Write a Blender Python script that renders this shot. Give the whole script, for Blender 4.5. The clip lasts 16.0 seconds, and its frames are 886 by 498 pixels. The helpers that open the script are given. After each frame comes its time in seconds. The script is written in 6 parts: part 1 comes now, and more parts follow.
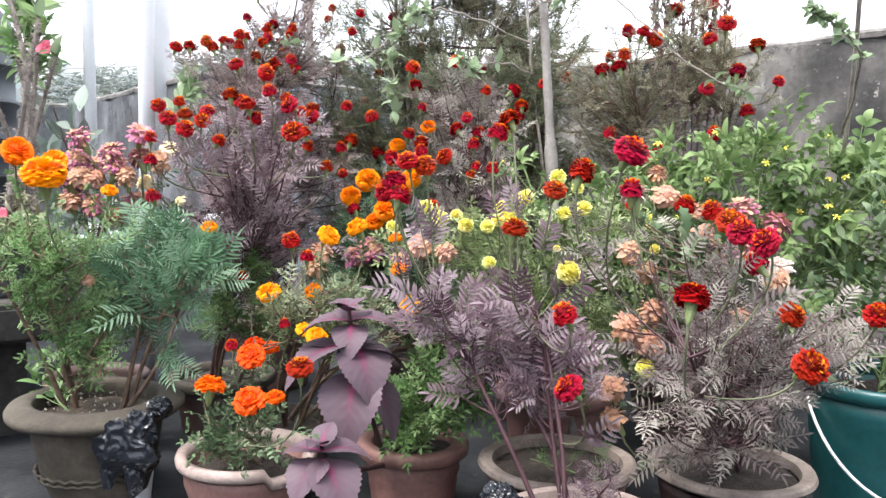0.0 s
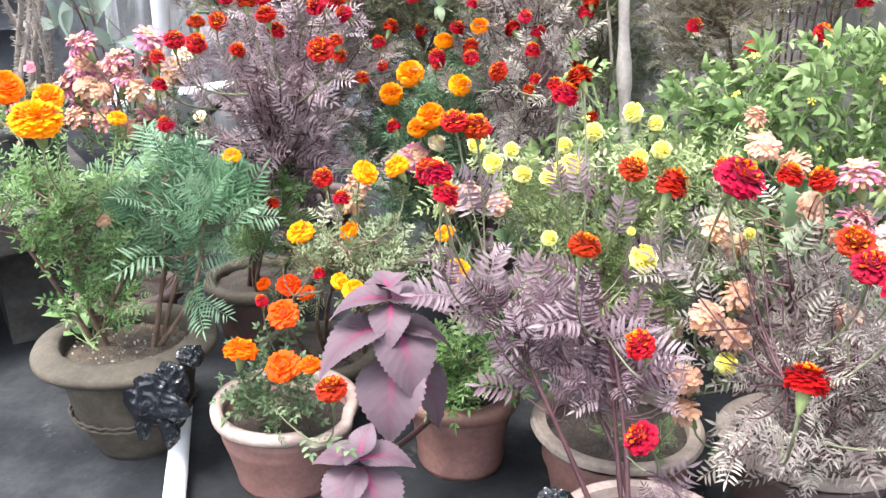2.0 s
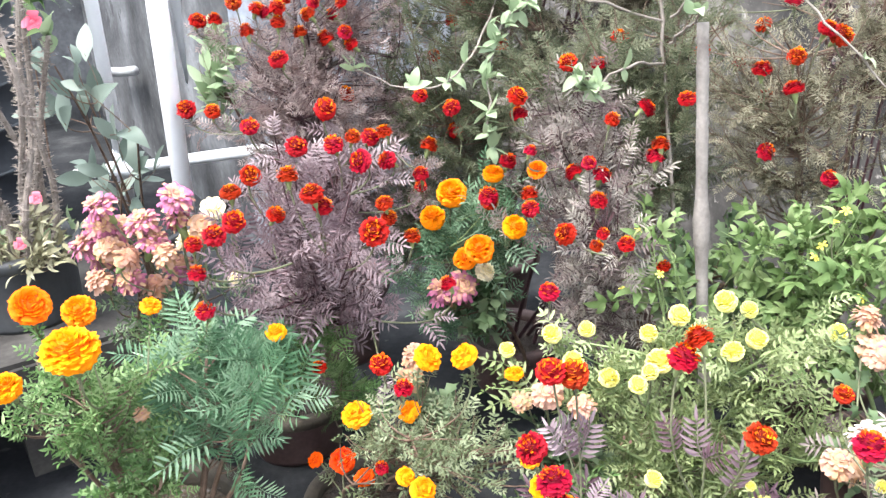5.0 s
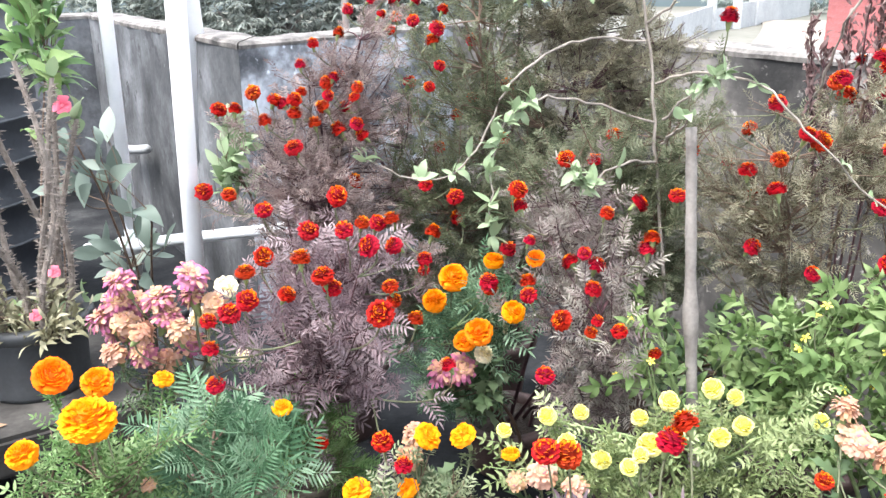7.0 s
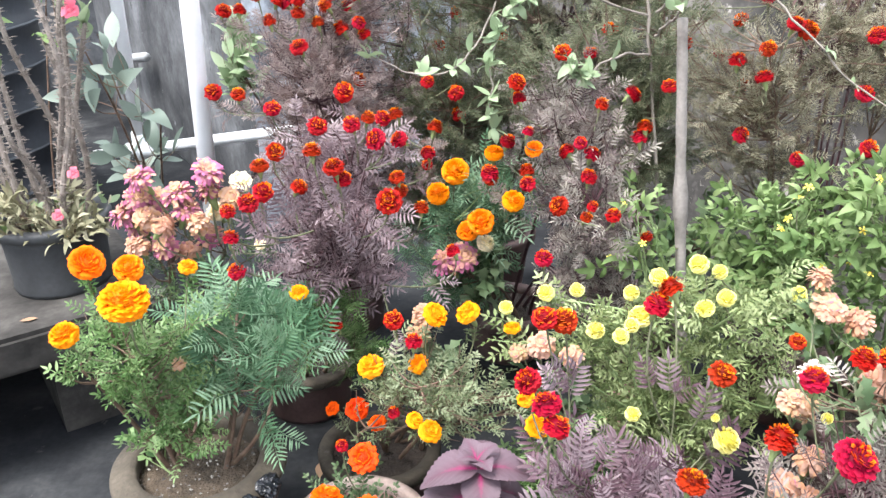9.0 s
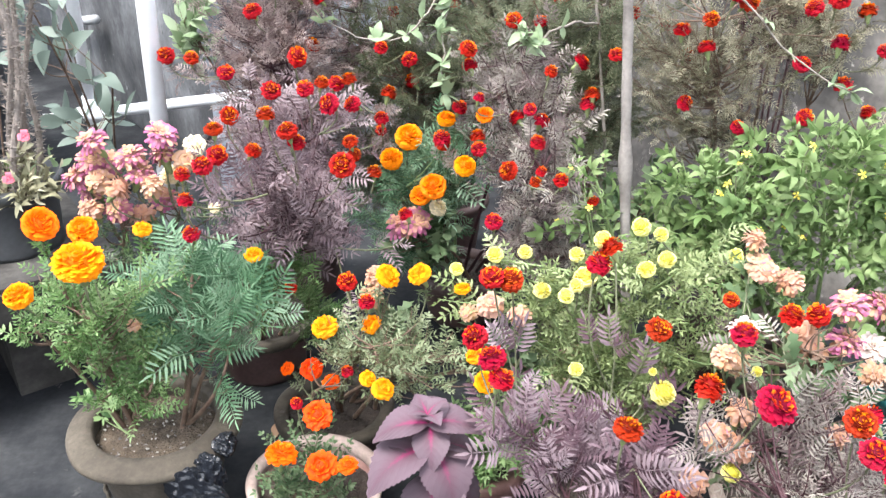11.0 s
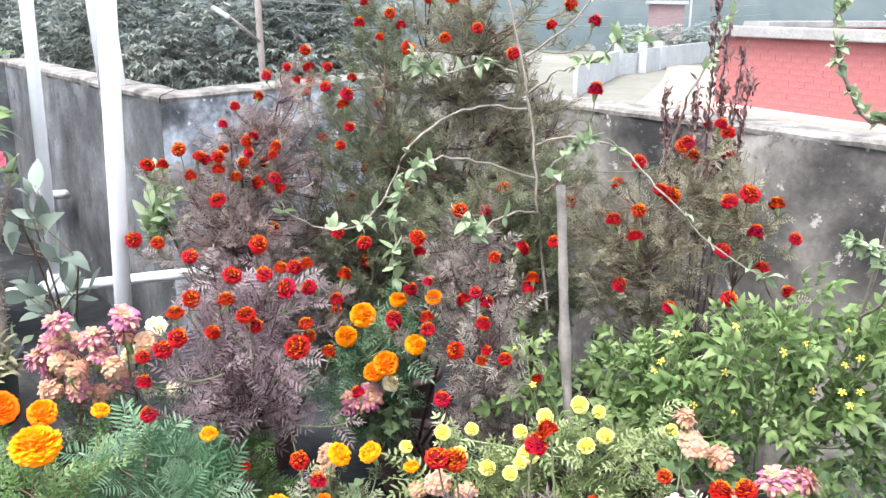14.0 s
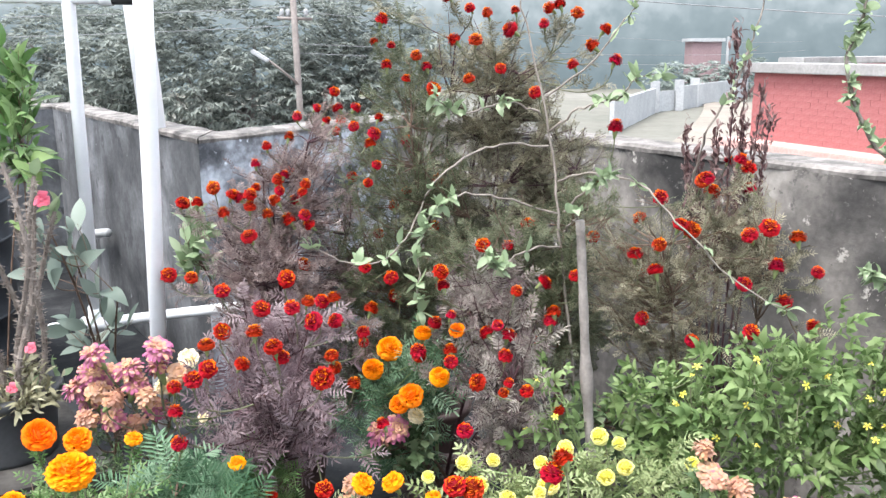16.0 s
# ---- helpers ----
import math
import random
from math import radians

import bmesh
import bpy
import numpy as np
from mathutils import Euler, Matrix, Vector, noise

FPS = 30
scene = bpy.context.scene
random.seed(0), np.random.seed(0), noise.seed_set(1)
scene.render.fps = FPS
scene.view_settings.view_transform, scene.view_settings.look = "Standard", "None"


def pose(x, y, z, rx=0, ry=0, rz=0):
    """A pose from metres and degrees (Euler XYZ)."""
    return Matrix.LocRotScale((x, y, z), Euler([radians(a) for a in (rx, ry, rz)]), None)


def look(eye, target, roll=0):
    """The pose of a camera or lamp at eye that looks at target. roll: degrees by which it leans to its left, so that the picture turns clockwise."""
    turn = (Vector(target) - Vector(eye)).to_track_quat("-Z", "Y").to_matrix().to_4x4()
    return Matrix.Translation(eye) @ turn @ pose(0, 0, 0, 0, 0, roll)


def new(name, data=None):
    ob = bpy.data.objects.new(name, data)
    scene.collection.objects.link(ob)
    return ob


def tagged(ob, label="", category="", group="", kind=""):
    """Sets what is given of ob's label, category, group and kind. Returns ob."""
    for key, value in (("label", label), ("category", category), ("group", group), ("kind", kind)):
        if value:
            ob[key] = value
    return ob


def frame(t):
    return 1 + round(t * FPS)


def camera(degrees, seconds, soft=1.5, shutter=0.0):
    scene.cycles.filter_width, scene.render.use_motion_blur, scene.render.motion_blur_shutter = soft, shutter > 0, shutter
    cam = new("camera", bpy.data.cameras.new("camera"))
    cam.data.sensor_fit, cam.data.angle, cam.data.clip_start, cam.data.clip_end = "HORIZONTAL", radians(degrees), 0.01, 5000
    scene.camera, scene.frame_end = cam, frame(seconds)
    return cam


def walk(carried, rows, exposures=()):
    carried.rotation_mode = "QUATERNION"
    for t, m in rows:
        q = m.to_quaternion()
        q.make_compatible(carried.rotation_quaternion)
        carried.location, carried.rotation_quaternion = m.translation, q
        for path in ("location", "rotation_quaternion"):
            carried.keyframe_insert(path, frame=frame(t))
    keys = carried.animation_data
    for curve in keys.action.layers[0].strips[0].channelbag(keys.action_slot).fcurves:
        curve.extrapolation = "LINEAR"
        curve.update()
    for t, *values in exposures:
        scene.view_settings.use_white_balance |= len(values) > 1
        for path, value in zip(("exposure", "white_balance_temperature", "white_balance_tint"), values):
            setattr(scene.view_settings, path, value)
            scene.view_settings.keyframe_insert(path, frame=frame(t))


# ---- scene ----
cam = camera(55.2, 16.0, 1.45)
PATH = [
    (0, (0.044, 0.01, 0.747), (-0.015, 1.998, 0.534), 0.1),
    (0.5, (0.039, 0.105, 0.728), (-0.061, 2.082, 0.443), -0.3),
    (1, (0.047, 0.178, 0.776), (-0.097, 2.147, 0.453), 0.0),
    (1.5, (0.05, 0.231, 0.793), (-0.102, 2.177, 0.355), 0.2),
    (2, (0.03, 0.27, 0.983), (-0.139, 2.14, 0.295), -0.5),
    (2.5, (-0.027, 0.369, 1.116), (-0.174, 2.167, 0.254), -2.7),
    (3, (-0.023, 0.539, 1.117), (-0.142, 2.302, 0.18), -3.9),
    (3.5, (-0.057, 0.605, 1.163), (-0.202, 2.366, 0.228), -4.0),
    (4, (-0.092, 0.6, 1.218), (-0.247, 2.373, 0.306), -3.9),
    (4.5, (-0.109, 0.558, 1.275), (-0.253, 2.36, 0.421), -3.4),
    (5, (-0.123, 0.53, 1.317), (-0.252, 2.354, 0.508), -2.4),
    (5.2, (-0.127, 0.519, 1.322), (-0.251, 2.354, 0.537), -2.1),
    (7.3, (-0.13, 0.442, 1.354), (-0.251, 2.337, 0.725), -0.7),
    (7.5, (-0.137, 0.428, 1.341), (-0.253, 2.315, 0.69), -0.8),
    (8, (-0.137, 0.385, 1.342), (-0.237, 2.251, 0.631), -0.7),
    (8.5, (-0.133, 0.359, 1.36), (-0.244, 2.207, 0.603), -1.4),
    (9, (-0.134, 0.357, 1.351), (-0.251, 2.173, 0.52), -1.8),
    (9.2, (-0.131, 0.356, 1.351), (-0.243, 2.159, 0.492), -1.8),
    (11.3, (-0.12, 0.307, 1.36), (-0.119, 2.094, 0.463), -0.1),
    (11.5, (-0.118, 0.302, 1.364), (-0.109, 2.094, 0.476), 0.0),
    (12, (-0.11, 0.291, 1.369), (-0.112, 2.091, 0.496), -0.2),
    (12.5, (-0.104, 0.281, 1.385), (-0.111, 2.104, 0.562), -0.1),
    (13, (-0.105, 0.258, 1.408), (-0.114, 2.127, 0.696), 0.1),
    (13.5, (-0.104, 0.249, 1.428), (-0.079, 2.151, 0.811), 0.2),
    (14, (-0.096, 0.236, 1.432), (-0.024, 2.158, 0.885), 0.4),
    (14.5, (-0.086, 0.23, 1.44), (-0.017, 2.173, 0.973), 0.3),
    (15, (-0.078, 0.231, 1.434), (-0.017, 2.187, 1.022), 0.4),
    (15.5, (-0.076, 0.222, 1.425), (-0.007, 2.174, 0.996), 0.4),
    (16, (-0.065, 0.19, 1.435), (-0.081, 2.137, 0.975), -0.4),
]
walk(cam, [(t, look(eye, target, roll)) for t, eye, target, roll in PATH], [(0, 1.46), (0.6, 1.82), (1.2, 2.04), (2.5, 2.0), (5.0, 1.90), (9.0, 1.70), (12.5, 1.84), (13.5, 1.74), (14.3, 1.56), (15.0, 1.42), (16, 1.40)])


# ---- world and sun: bright haze ----
world = bpy.data.worlds.new("hazy_sky")
scene.world = world
world.use_nodes = True
wn, wl = world.node_tree.nodes, world.node_tree.links
sky = wn.new("ShaderNodeTexSky")
sky.sky_type, sky.sun_disc = "NISHITA", False
sky.sun_elevation, sky.sun_rotation = radians(66), radians(225)
sky.air_density, sky.dust_density, sky.ozone_density = 1.0, 6.0, 1.0
pale = wn.new("ShaderNodeMixRGB")
pale.inputs[0].default_value = 0.75
pale.inputs[2].default_value = (7.4, 7.9, 8.7, 1)
wl.new(sky.outputs[0], pale.inputs[1])
wl.new(pale.outputs[0], wn["Background"].inputs[0])
wn["Background"].inputs[1].default_value = 0.155
MIST = 1.0
sun = new("sun", bpy.data.lights.new("sun", "SUN"))
sun.data.energy, sun.data.angle, sun.data.color = 2.3, radians(25), (1.0, 0.98, 0.96)
sun.matrix_world = look((-1.3, -1.3, 4.2), (0, 0, 0))

# ---- materials ----
def nodes_of(m):
    return m.node_tree.nodes, m.node_tree.links


def ramp(n, stops):
    r = n.new("ShaderNodeValToRGB")
    while len(r.color_ramp.elements) < len(stops):
        r.color_ramp.elements.new(0.5)
    for e, (p, c) in zip(r.color_ramp.elements, stops):
        e.position, e.color = p, (*c, 1)
    return r


def surface(name, stops, rough=0.7, scale=8.0, fine=90.0, bump=0.25, metal=0.0, depth=0.004, grain=0.8, flakes=()):
    """A weathered surface: large stains through a ramp, fine grain in brightness and relief."""
    m = bpy.data.materials.new(name)
    m.use_nodes = True
    n, l = nodes_of(m)
    b = n["Principled BSDF"]
    co = n.new("ShaderNodeTexCoord")
    big, small = n.new("ShaderNodeTexNoise"), n.new("ShaderNodeTexNoise")
    big.inputs["Scale"].default_value, big.inputs["Detail"].default_value, big.inputs["Roughness"].default_value = scale, 7, 0.62
    small.inputs["Scale"].default_value, small.inputs["Detail"].default_value = fine, 4
    l.new(co.outputs["Object"], big.inputs["Vector"])
    l.new(co.outputs["Object"], small.inputs["Vector"])
    r = ramp(n, stops)
    l.new(big.outputs["Fac"], r.inputs[0])
    g = ramp(n, [(0.25, (0.66, 0.66, 0.66)), (0.75, (1.0, 1.0, 1.0))])
    l.new(small.outputs["Fac"], g.inputs[0])
    mul = n.new("ShaderNodeMixRGB")
    mul.blend_type, mul.inputs[0].default_value = "MULTIPLY", grain
    l.new(r.outputs[0], mul.inputs[1])
    l.new(g.outputs[0], mul.inputs[2])
    colour = mul.outputs[0]
    for size, level, tint in flakes:
        # patches with torn edges where paint has peeled or mould has settled
        patch = n.new("ShaderNodeTexNoise")
        patch.inputs["Scale"].default_value, patch.inputs["Detail"].default_value, patch.inputs["Roughness"].default_value = size, 9, 0.68
        l.new(co.outputs["Object"], patch.inputs["Vector"])
        edge = ramp(n, [(level, (0, 0, 0)), (level + 0.05, (1, 1, 1))])
        l.new(patch.outputs["Fac"], edge.inputs[0])
        over = n.new("ShaderNodeMixRGB")
        over.inputs[2].default_value = (*tint, 1)
        l.new(edge.outputs[0], over.inputs[0])
        l.new(colour, over.inputs[1])
        colour = over.outputs[0]
    l.new(colour, b.inputs["Base Color"])
    b.inputs["Roughness"].default_value, b.inputs["Metallic"].default_value = rough, metal
    if bump:
        bp = n.new("ShaderNodeBump")
        bp.inputs["Strength"].default_value, bp.inputs["Distance"].default_value = bump, depth
        l.new(small.outputs["Fac"], bp.inputs["Height"])
        l.new(bp.outputs[0], b.inputs["Normal"])
    return m


def leaf_material(name, stops, rough=0.5, through_light=0.3, whole=False):
    """Leaf tissue: hue per leaf from the ramp, light passing through, a faint mottling."""
    m = bpy.data.materials.new(name)
    m.use_nodes = True
    n, l = nodes_of(m)
    b, out = n["Principled BSDF"], n["Material Output"]
    geo, no, co = n.new("ShaderNodeNewGeometry"), n.new("ShaderNodeTexNoise"), n.new("ShaderNodeTexCoord")
    no.inputs["Scale"].default_value, no.inputs["Detail"].default_value = 9, 4
    l.new(co.outputs["Object"], no.inputs["Vector"])
    mixv = n.new("ShaderNodeMath")
    mixv.operation = "MULTIPLY_ADD"
    mixv.inputs[1].default_value, mixv.inputs[2].default_value = 0.55, 0.0
    if whole:
        # one tone for all leaflets of a leaf, stored in its UV
        uv, sep = n.new("ShaderNodeUVMap"), n.new("ShaderNodeSeparateXYZ")
        l.new(uv.outputs[0], sep.inputs[0])
        part_of = n.new("ShaderNodeMath")
        part_of.operation, part_of.inputs[1].default_value = "MULTIPLY_ADD", 0.22
        l.new(geo.outputs["Random Per Island"], part_of.inputs[0])
        l.new(sep.outputs[0], part_of.inputs[2])
        l.new(part_of.outputs[0], mixv.inputs[0])
    else:
        l.new(geo.outputs["Random Per Island"], mixv.inputs[0])
    add = n.new("ShaderNodeMath")
    add.operation = "MULTIPLY_ADD"
    add.inputs[1].default_value = 0.5
    l.new(no.outputs["Fac"], add.inputs[0])
    l.new(mixv.outputs[0], add.inputs[2])
    r = ramp(n, stops)
    l.new(add.outputs[0], r.inputs[0])
    l.new(r.outputs[0], b.inputs["Base Color"])
    b.inputs["Roughness"].default_value = rough
    b.inputs["Specular IOR Level"].default_value = 0.35
    t = n.new("ShaderNodeBsdfTranslucent")
    l.new(r.outputs[0], t.inputs[0])
    mx = n.new("ShaderNodeMixShader")
    mx.inputs[0].default_value = through_light
    l.new(b.outputs[0], mx.inputs[1])
    l.new(t.outputs[0], mx.inputs[2])
    l.new(mx.outputs[0], out.inputs[0])
    return m


def petal_material(name, stops, heart=None, heart_at=0.3, rough=0.55, second=None, spread=0.40):
    """Petals: colour along each petal from the ramp; towards the heart of the flower another colour in flecks."""
    m = bpy.data.materials.new(name)
    m.use_nodes = True
    n, l = nodes_of(m)
    b, out = n["Principled BSDF"], n["Material Output"]
    uv, sep, geo, info = n.new("ShaderNodeUVMap"), n.new("ShaderNodeSeparateXYZ"), n.new("ShaderNodeNewGeometry"), n.new("ShaderNodeObjectInfo")
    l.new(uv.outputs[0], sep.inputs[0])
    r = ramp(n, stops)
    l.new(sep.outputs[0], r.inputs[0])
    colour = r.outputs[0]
    if heart:
        jit = n.new("ShaderNodeMath")
        jit.operation = "MULTIPLY_ADD"
        jit.inputs[1].default_value = spread
        l.new(geo.outputs["Random Per Island"], jit.inputs[0])
        l.new(sep.outputs[1], jit.inputs[2])
        k = ramp(n, [(heart_at, (1, 1, 1)), (heart_at + 0.55 * spread, (0, 0, 0))])
        l.new(jit.outputs[0], k.inputs[0])
        along = ramp(n, [(0.58, (0, 0, 0)), (0.90, (1, 1, 1))])
        l.new(sep.outputs[0], along.inputs[0])
        both = n.new("ShaderNodeMixRGB")
        both.blend_type, both.inputs[0].default_value = "MULTIPLY", 1
        l.new(k.outputs[0], both.inputs[1])
        l.new(along.outputs[0], both.inputs[2])
        mx = n.new("ShaderNodeMixRGB")
        mx.inputs[2].default_value = (*heart, 1)
        l.new(both.outputs[0], mx.inputs[0])
        l.new(colour, mx.inputs[1])
        colour = mx.outputs[0]
    if second:
        pick = ramp(n, [(0.55, (0, 0, 0)), (0.85, (1, 1, 1))])
        l.new(geo.outputs["Random Per Island"], pick.inputs[0])
        mx2 = n.new("ShaderNodeMixRGB")
        mx2.inputs[2].default_value = (*second, 1)
        l.new(pick.outputs[0], mx2.inputs[0])
        l.new(colour, mx2.inputs[1])
        colour = mx2.outputs[0]
    hsv = n.new("ShaderNodeHueSaturation")
    va = n.new("ShaderNodeMath")
    va.operation, va.inputs[1].default_value, va.inputs[2].default_value = "MULTIPLY_ADD", 0.35, 0.8
    l.new(geo.outputs["Random Per Island"], va.inputs[0])
    l.new(va.outputs[0], hsv.inputs["Value"])
    vh = n.new("ShaderNodeMath")
    vh.operation, vh.inputs[1].default_value, vh.inputs[2].default_value = "MULTIPLY_ADD", 0.024, 0.488
    l.new(info.outputs["Random"], vh.inputs[0])
    l.new(vh.outputs[0], hsv.inputs["Hue"])
    l.new(colour, hsv.inputs["Color"])
    l.new(hsv.outputs[0], b.inputs["Base Color"])
    b.inputs["Roughness"].default_value, b.inputs["Specular IOR Level"].default_value = rough, 0.10
    t = n.new("ShaderNodeBsdfTranslucent")
    l.new(hsv.outputs[0], t.inputs[0])
    ms = n.new("ShaderNodeMixShader")
    ms.inputs[0].default_value = 0.2
    l.new(b.outputs[0], ms.inputs[1])
    l.new(t.outputs[0], ms.inputs[2])
    l.new(ms.outputs[0], out.inputs[0])
    return m


M = {}
M["concrete_floor"] = surface("damp_roof_concrete", [(0.3, (0.010, 0.011, 0.013)), (0.47, (0.021, 0.0225, 0.0255)), (0.60, (0.040, 0.042, 0.045)), (0.74, (0.085, 0.086, 0.088))], 0.75, 3.4, 60, 0.35, flakes=((7.0, .62, (.062, .062, .062)), (24.0, .66, (.085, .082, .078))))
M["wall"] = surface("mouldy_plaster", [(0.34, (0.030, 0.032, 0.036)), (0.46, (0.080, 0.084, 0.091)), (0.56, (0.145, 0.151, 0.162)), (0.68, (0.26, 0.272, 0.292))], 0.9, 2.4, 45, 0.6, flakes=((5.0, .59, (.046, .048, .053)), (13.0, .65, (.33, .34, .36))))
def streaked(m, squash=0.22):
    """Stretches the large stains of a surface() downwards, as rain does."""
    n, l = nodes_of(m)
    mp = n.new("ShaderNodeMapping")
    mp.inputs["Scale"].default_value = (1, 1, squash)
    co = next(k for k in n if k.type == "TEX_COORD")
    for k in list(n):
        if k.type == "TEX_NOISE" and k.inputs["Scale"].default_value < 12:
            l.new(co.outputs["Object"], mp.inputs["Vector"])
            l.new(mp.outputs[0], k.inputs["Vector"])


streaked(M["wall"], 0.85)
for k in ("concrete_floor",):
    M[k].node_tree.nodes["Principled BSDF"].inputs["Specular IOR Level"].default_value = 0.12
M["flaking"] = surface("flaking_blue_white_plaster", [(0.36, (0.06, 0.065, 0.074)), (0.46, (0.19, 0.20, 0.22)), (0.53, (0.38, 0.41, 0.455)), (0.62, (0.58, 0.62, 0.68))], 0.9, 4.5, 45, 0.6, flakes=((8.0, .60, (.075, .08, .09)), (12.0, .60, (.64, .68, .74))))
M["right_wall"] = surface("damp_brown_plaster", [(0.36, (0.022, 0.021, 0.021)), (0.46, (0.085, 0.08, 0.076)), (0.55, (0.20, 0.185, 0.172)), (0.66, (0.38, 0.355, 0.325))], 0.9, 1.9, 45, 0.6, flakes=((4.0, .61, (.045, .043, .042)), (16.0, .61, (.40, .375, .345)), (30.0, .60, (.10, .095, .09))))
M["coping"] = surface("worn_coping", [(0.32, (0.045, 0.042, 0.04)), (0.44, (0.12, 0.11, 0.103)), (0.56, (0.22, 0.203, 0.19)), (0.70, (0.32, 0.297, 0.28))], 0.9, 9, 70, 0.8, flakes=((11.0, .60, (.075, .07, .066)),))
M["slab"] = surface("grey_slab_concrete", [(0.3, (0.022, 0.021, 0.020)), (0.5, (0.05, 0.047, 0.044)), (0.7, (0.10, 0.094, 0.087))], 0.85, 6, 60, 0.5)
M["slab"].node_tree.nodes["Principled BSDF"].inputs["Specular IOR Level"].default_value = 0.12
M["pvc"] = surface("white_pvc", [(0.3, (0.74, 0.76, 0.78)), (0.6, (0.83, 0.84, 0.86))], 0.35, 6, 120, 0.0, grain=0.12)
M["dull_pvc"] = surface("grey_pvc", [(0.3, (0.30, 0.315, 0.33)), (0.6, (0.42, 0.435, 0.45))], 0.5, 6, 120, 0.05, grain=0.3)
M["black_plastic"] = surface("black_plastic", [(0.3, (0.012, 0.012, 0.014)), (0.7, (0.030, 0.031, 0.035))], 0.38, 6, 80, 0.1)
M["grey_plastic"] = surface("dusty_grey_plastic", [(0.3, (0.022, 0.024, 0.027)), (0.7, (0.055, 0.058, 0.062))], 0.6, 6, 80, 0.15)
M["bag"] = surface("black_polythene", [(0.3, (0.006, 0.007, 0.010)), (0.7, (0.014, 0.017, 0.023))], 0.27, 12, 60, 0.0)
M["taupe_pot"] = surface("dusty_taupe_pot", [(0.3, (0.036, 0.029, 0.021)), (0.55, (0.074, 0.061, 0.045)), (0.8, (0.135, 0.114, 0.087))], 0.9, 11, 110, 0.45, flakes=((9.0, .62, (.115, .104, .088)), (21.0, .63, (.048, .042, .032))))
M["terracotta"] = surface("faded_terracotta_plastic", [(0.3, (0.16, 0.078, 0.066)), (0.6, (0.26, 0.136, 0.118)), (0.8, (0.34, 0.205, 0.18))], 0.6, 7, 110, 0.12)
M["pale_rim"] = surface("sun_bleached_rim", [(0.3, (0.25, 0.185, 0.16)), (0.55, (0.38, 0.295, 0.265)), (0.75, (0.48, 0.395, 0.36))], 0.8, 12, 120, 0.3)
M["dusty_rim"] = surface("dusty_plastic_lip", [(0.3, (0.13, 0.10, 0.085)), (0.55, (0.25, 0.20, 0.17)), (0.75, (0.37, 0.31, 0.27))], 0.75, 14, 120, 0.25)
M["brown_pot"] = surface("brown_plastic_pot", [(0.3, (0.055, 0.032, 0.03)), (0.65, (0.12, 0.072, 0.066))], 0.6, 9, 110, 0.12)
M["teal"] = surface("teal_paint_bucket", [(0.3, (0.005, 0.045, 0.05)), (0.65, (0.012, 0.085, 0.09))], 0.4, 7, 90, 0.06)
M["white_wire"] = surface("white_handle", [(0.3, (0.6, 0.6, 0.6)), (0.6, (0.8, 0.8, 0.8))], 0.4, 9, 90, 0.0)
M["soil"] = surface("dry_potting_soil", [(0.3, (0.048, 0.034, 0.023)), (0.6, (0.125, 0.094, 0.066)), (0.75, (0.20, 0.158, 0.118))], 0.95, 30, 160, 0.9, 0, 0.012)
M["dark_soil"] = surface("damp_soil", [(0.3, (0.022, 0.016, 0.013)), (0.7, (0.065, 0.048, 0.038))], 0.95, 30, 160, 0.9, 0, 0.012)
M["bamboo"] = surface("weathered_bamboo", [(0.3, (0.12, 0.105, 0.095)), (0.65, (0.27, 0.245, 0.225))], 0.8, 18, 140, 0.4)
M["bark"] = surface("grey_brown_bark", [(0.3, (0.145, 0.124, 0.105)), (0.65, (0.31, 0.27, 0.235))], 0.85, 24, 160, 0.4)
M["stem_green"] = surface("green_stem", [(0.3, (0.14, 0.22, 0.08)), (0.65, (0.26, 0.34, 0.15))], 0.6, 20, 120, 0.1)
M["stem_brown"] = surface("brown_stem", [(0.3, (0.085, 0.05, 0.035)), (0.65, (0.20, 0.13, 0.09))], 0.75, 30, 160, 0.3)
M["stem_purple"] = surface("purple_stem", [(0.3, (0.034, 0.011, 0.017)), (0.65, (0.095, 0.038, 0.046))], 0.65, 20, 120, 0.15)
M["stalk"] = surface("flower_stalk", [(0.3, (0.095, 0.105, 0.055)), (0.65, (0.20, 0.21, 0.12))], 0.65, 20, 120, 0.1)
M["thorn_stem"] = surface("thorny_stem", [(0.3, (0.125, 0.10, 0.085)), (0.65, (0.28, 0.24, 0.21))], 0.85, 30, 160, 0.5)

M["leaf_green"] = leaf_material("marigold_leaf_green", [(0.2, (0.042, 0.100, 0.028)), (0.5, (0.108, 0.205, 0.062)), (0.9, (0.28, 0.385, 0.18))], whole=True)
M["leaf_bluegreen"] = leaf_material("marigold_leaf_blue_green", [(0.2, (0.034, 0.090, 0.042)), (0.5, (0.090, 0.185, 0.098)), (0.9, (0.26, 0.385, 0.25))], whole=True)
M["leaf_pale"] = leaf_material("pale_marigold_leaf", [(0.2, (0.080, 0.112, 0.052)), (0.5, (0.165, 0.205, 0.108)), (0.9, (0.33, 0.37, 0.235))], whole=True)
M["leaf_purple"] = leaf_material("mauve_marigold_leaf", [(0.2, (0.040, 0.015, 0.025)), (0.45, (0.113, 0.064, 0.081)), (0.9, (0.28, 0.218, 0.238))], 0.45, 0.18, whole=True)
M["leaf_mauve"] = leaf_material("greyish_mauve_leaf", [(0.2, (0.066, 0.037, 0.046)), (0.45, (0.176, 0.120, 0.134)), (0.9, (0.30, 0.238, 0.25))], 0.5, 0.22, whole=True)
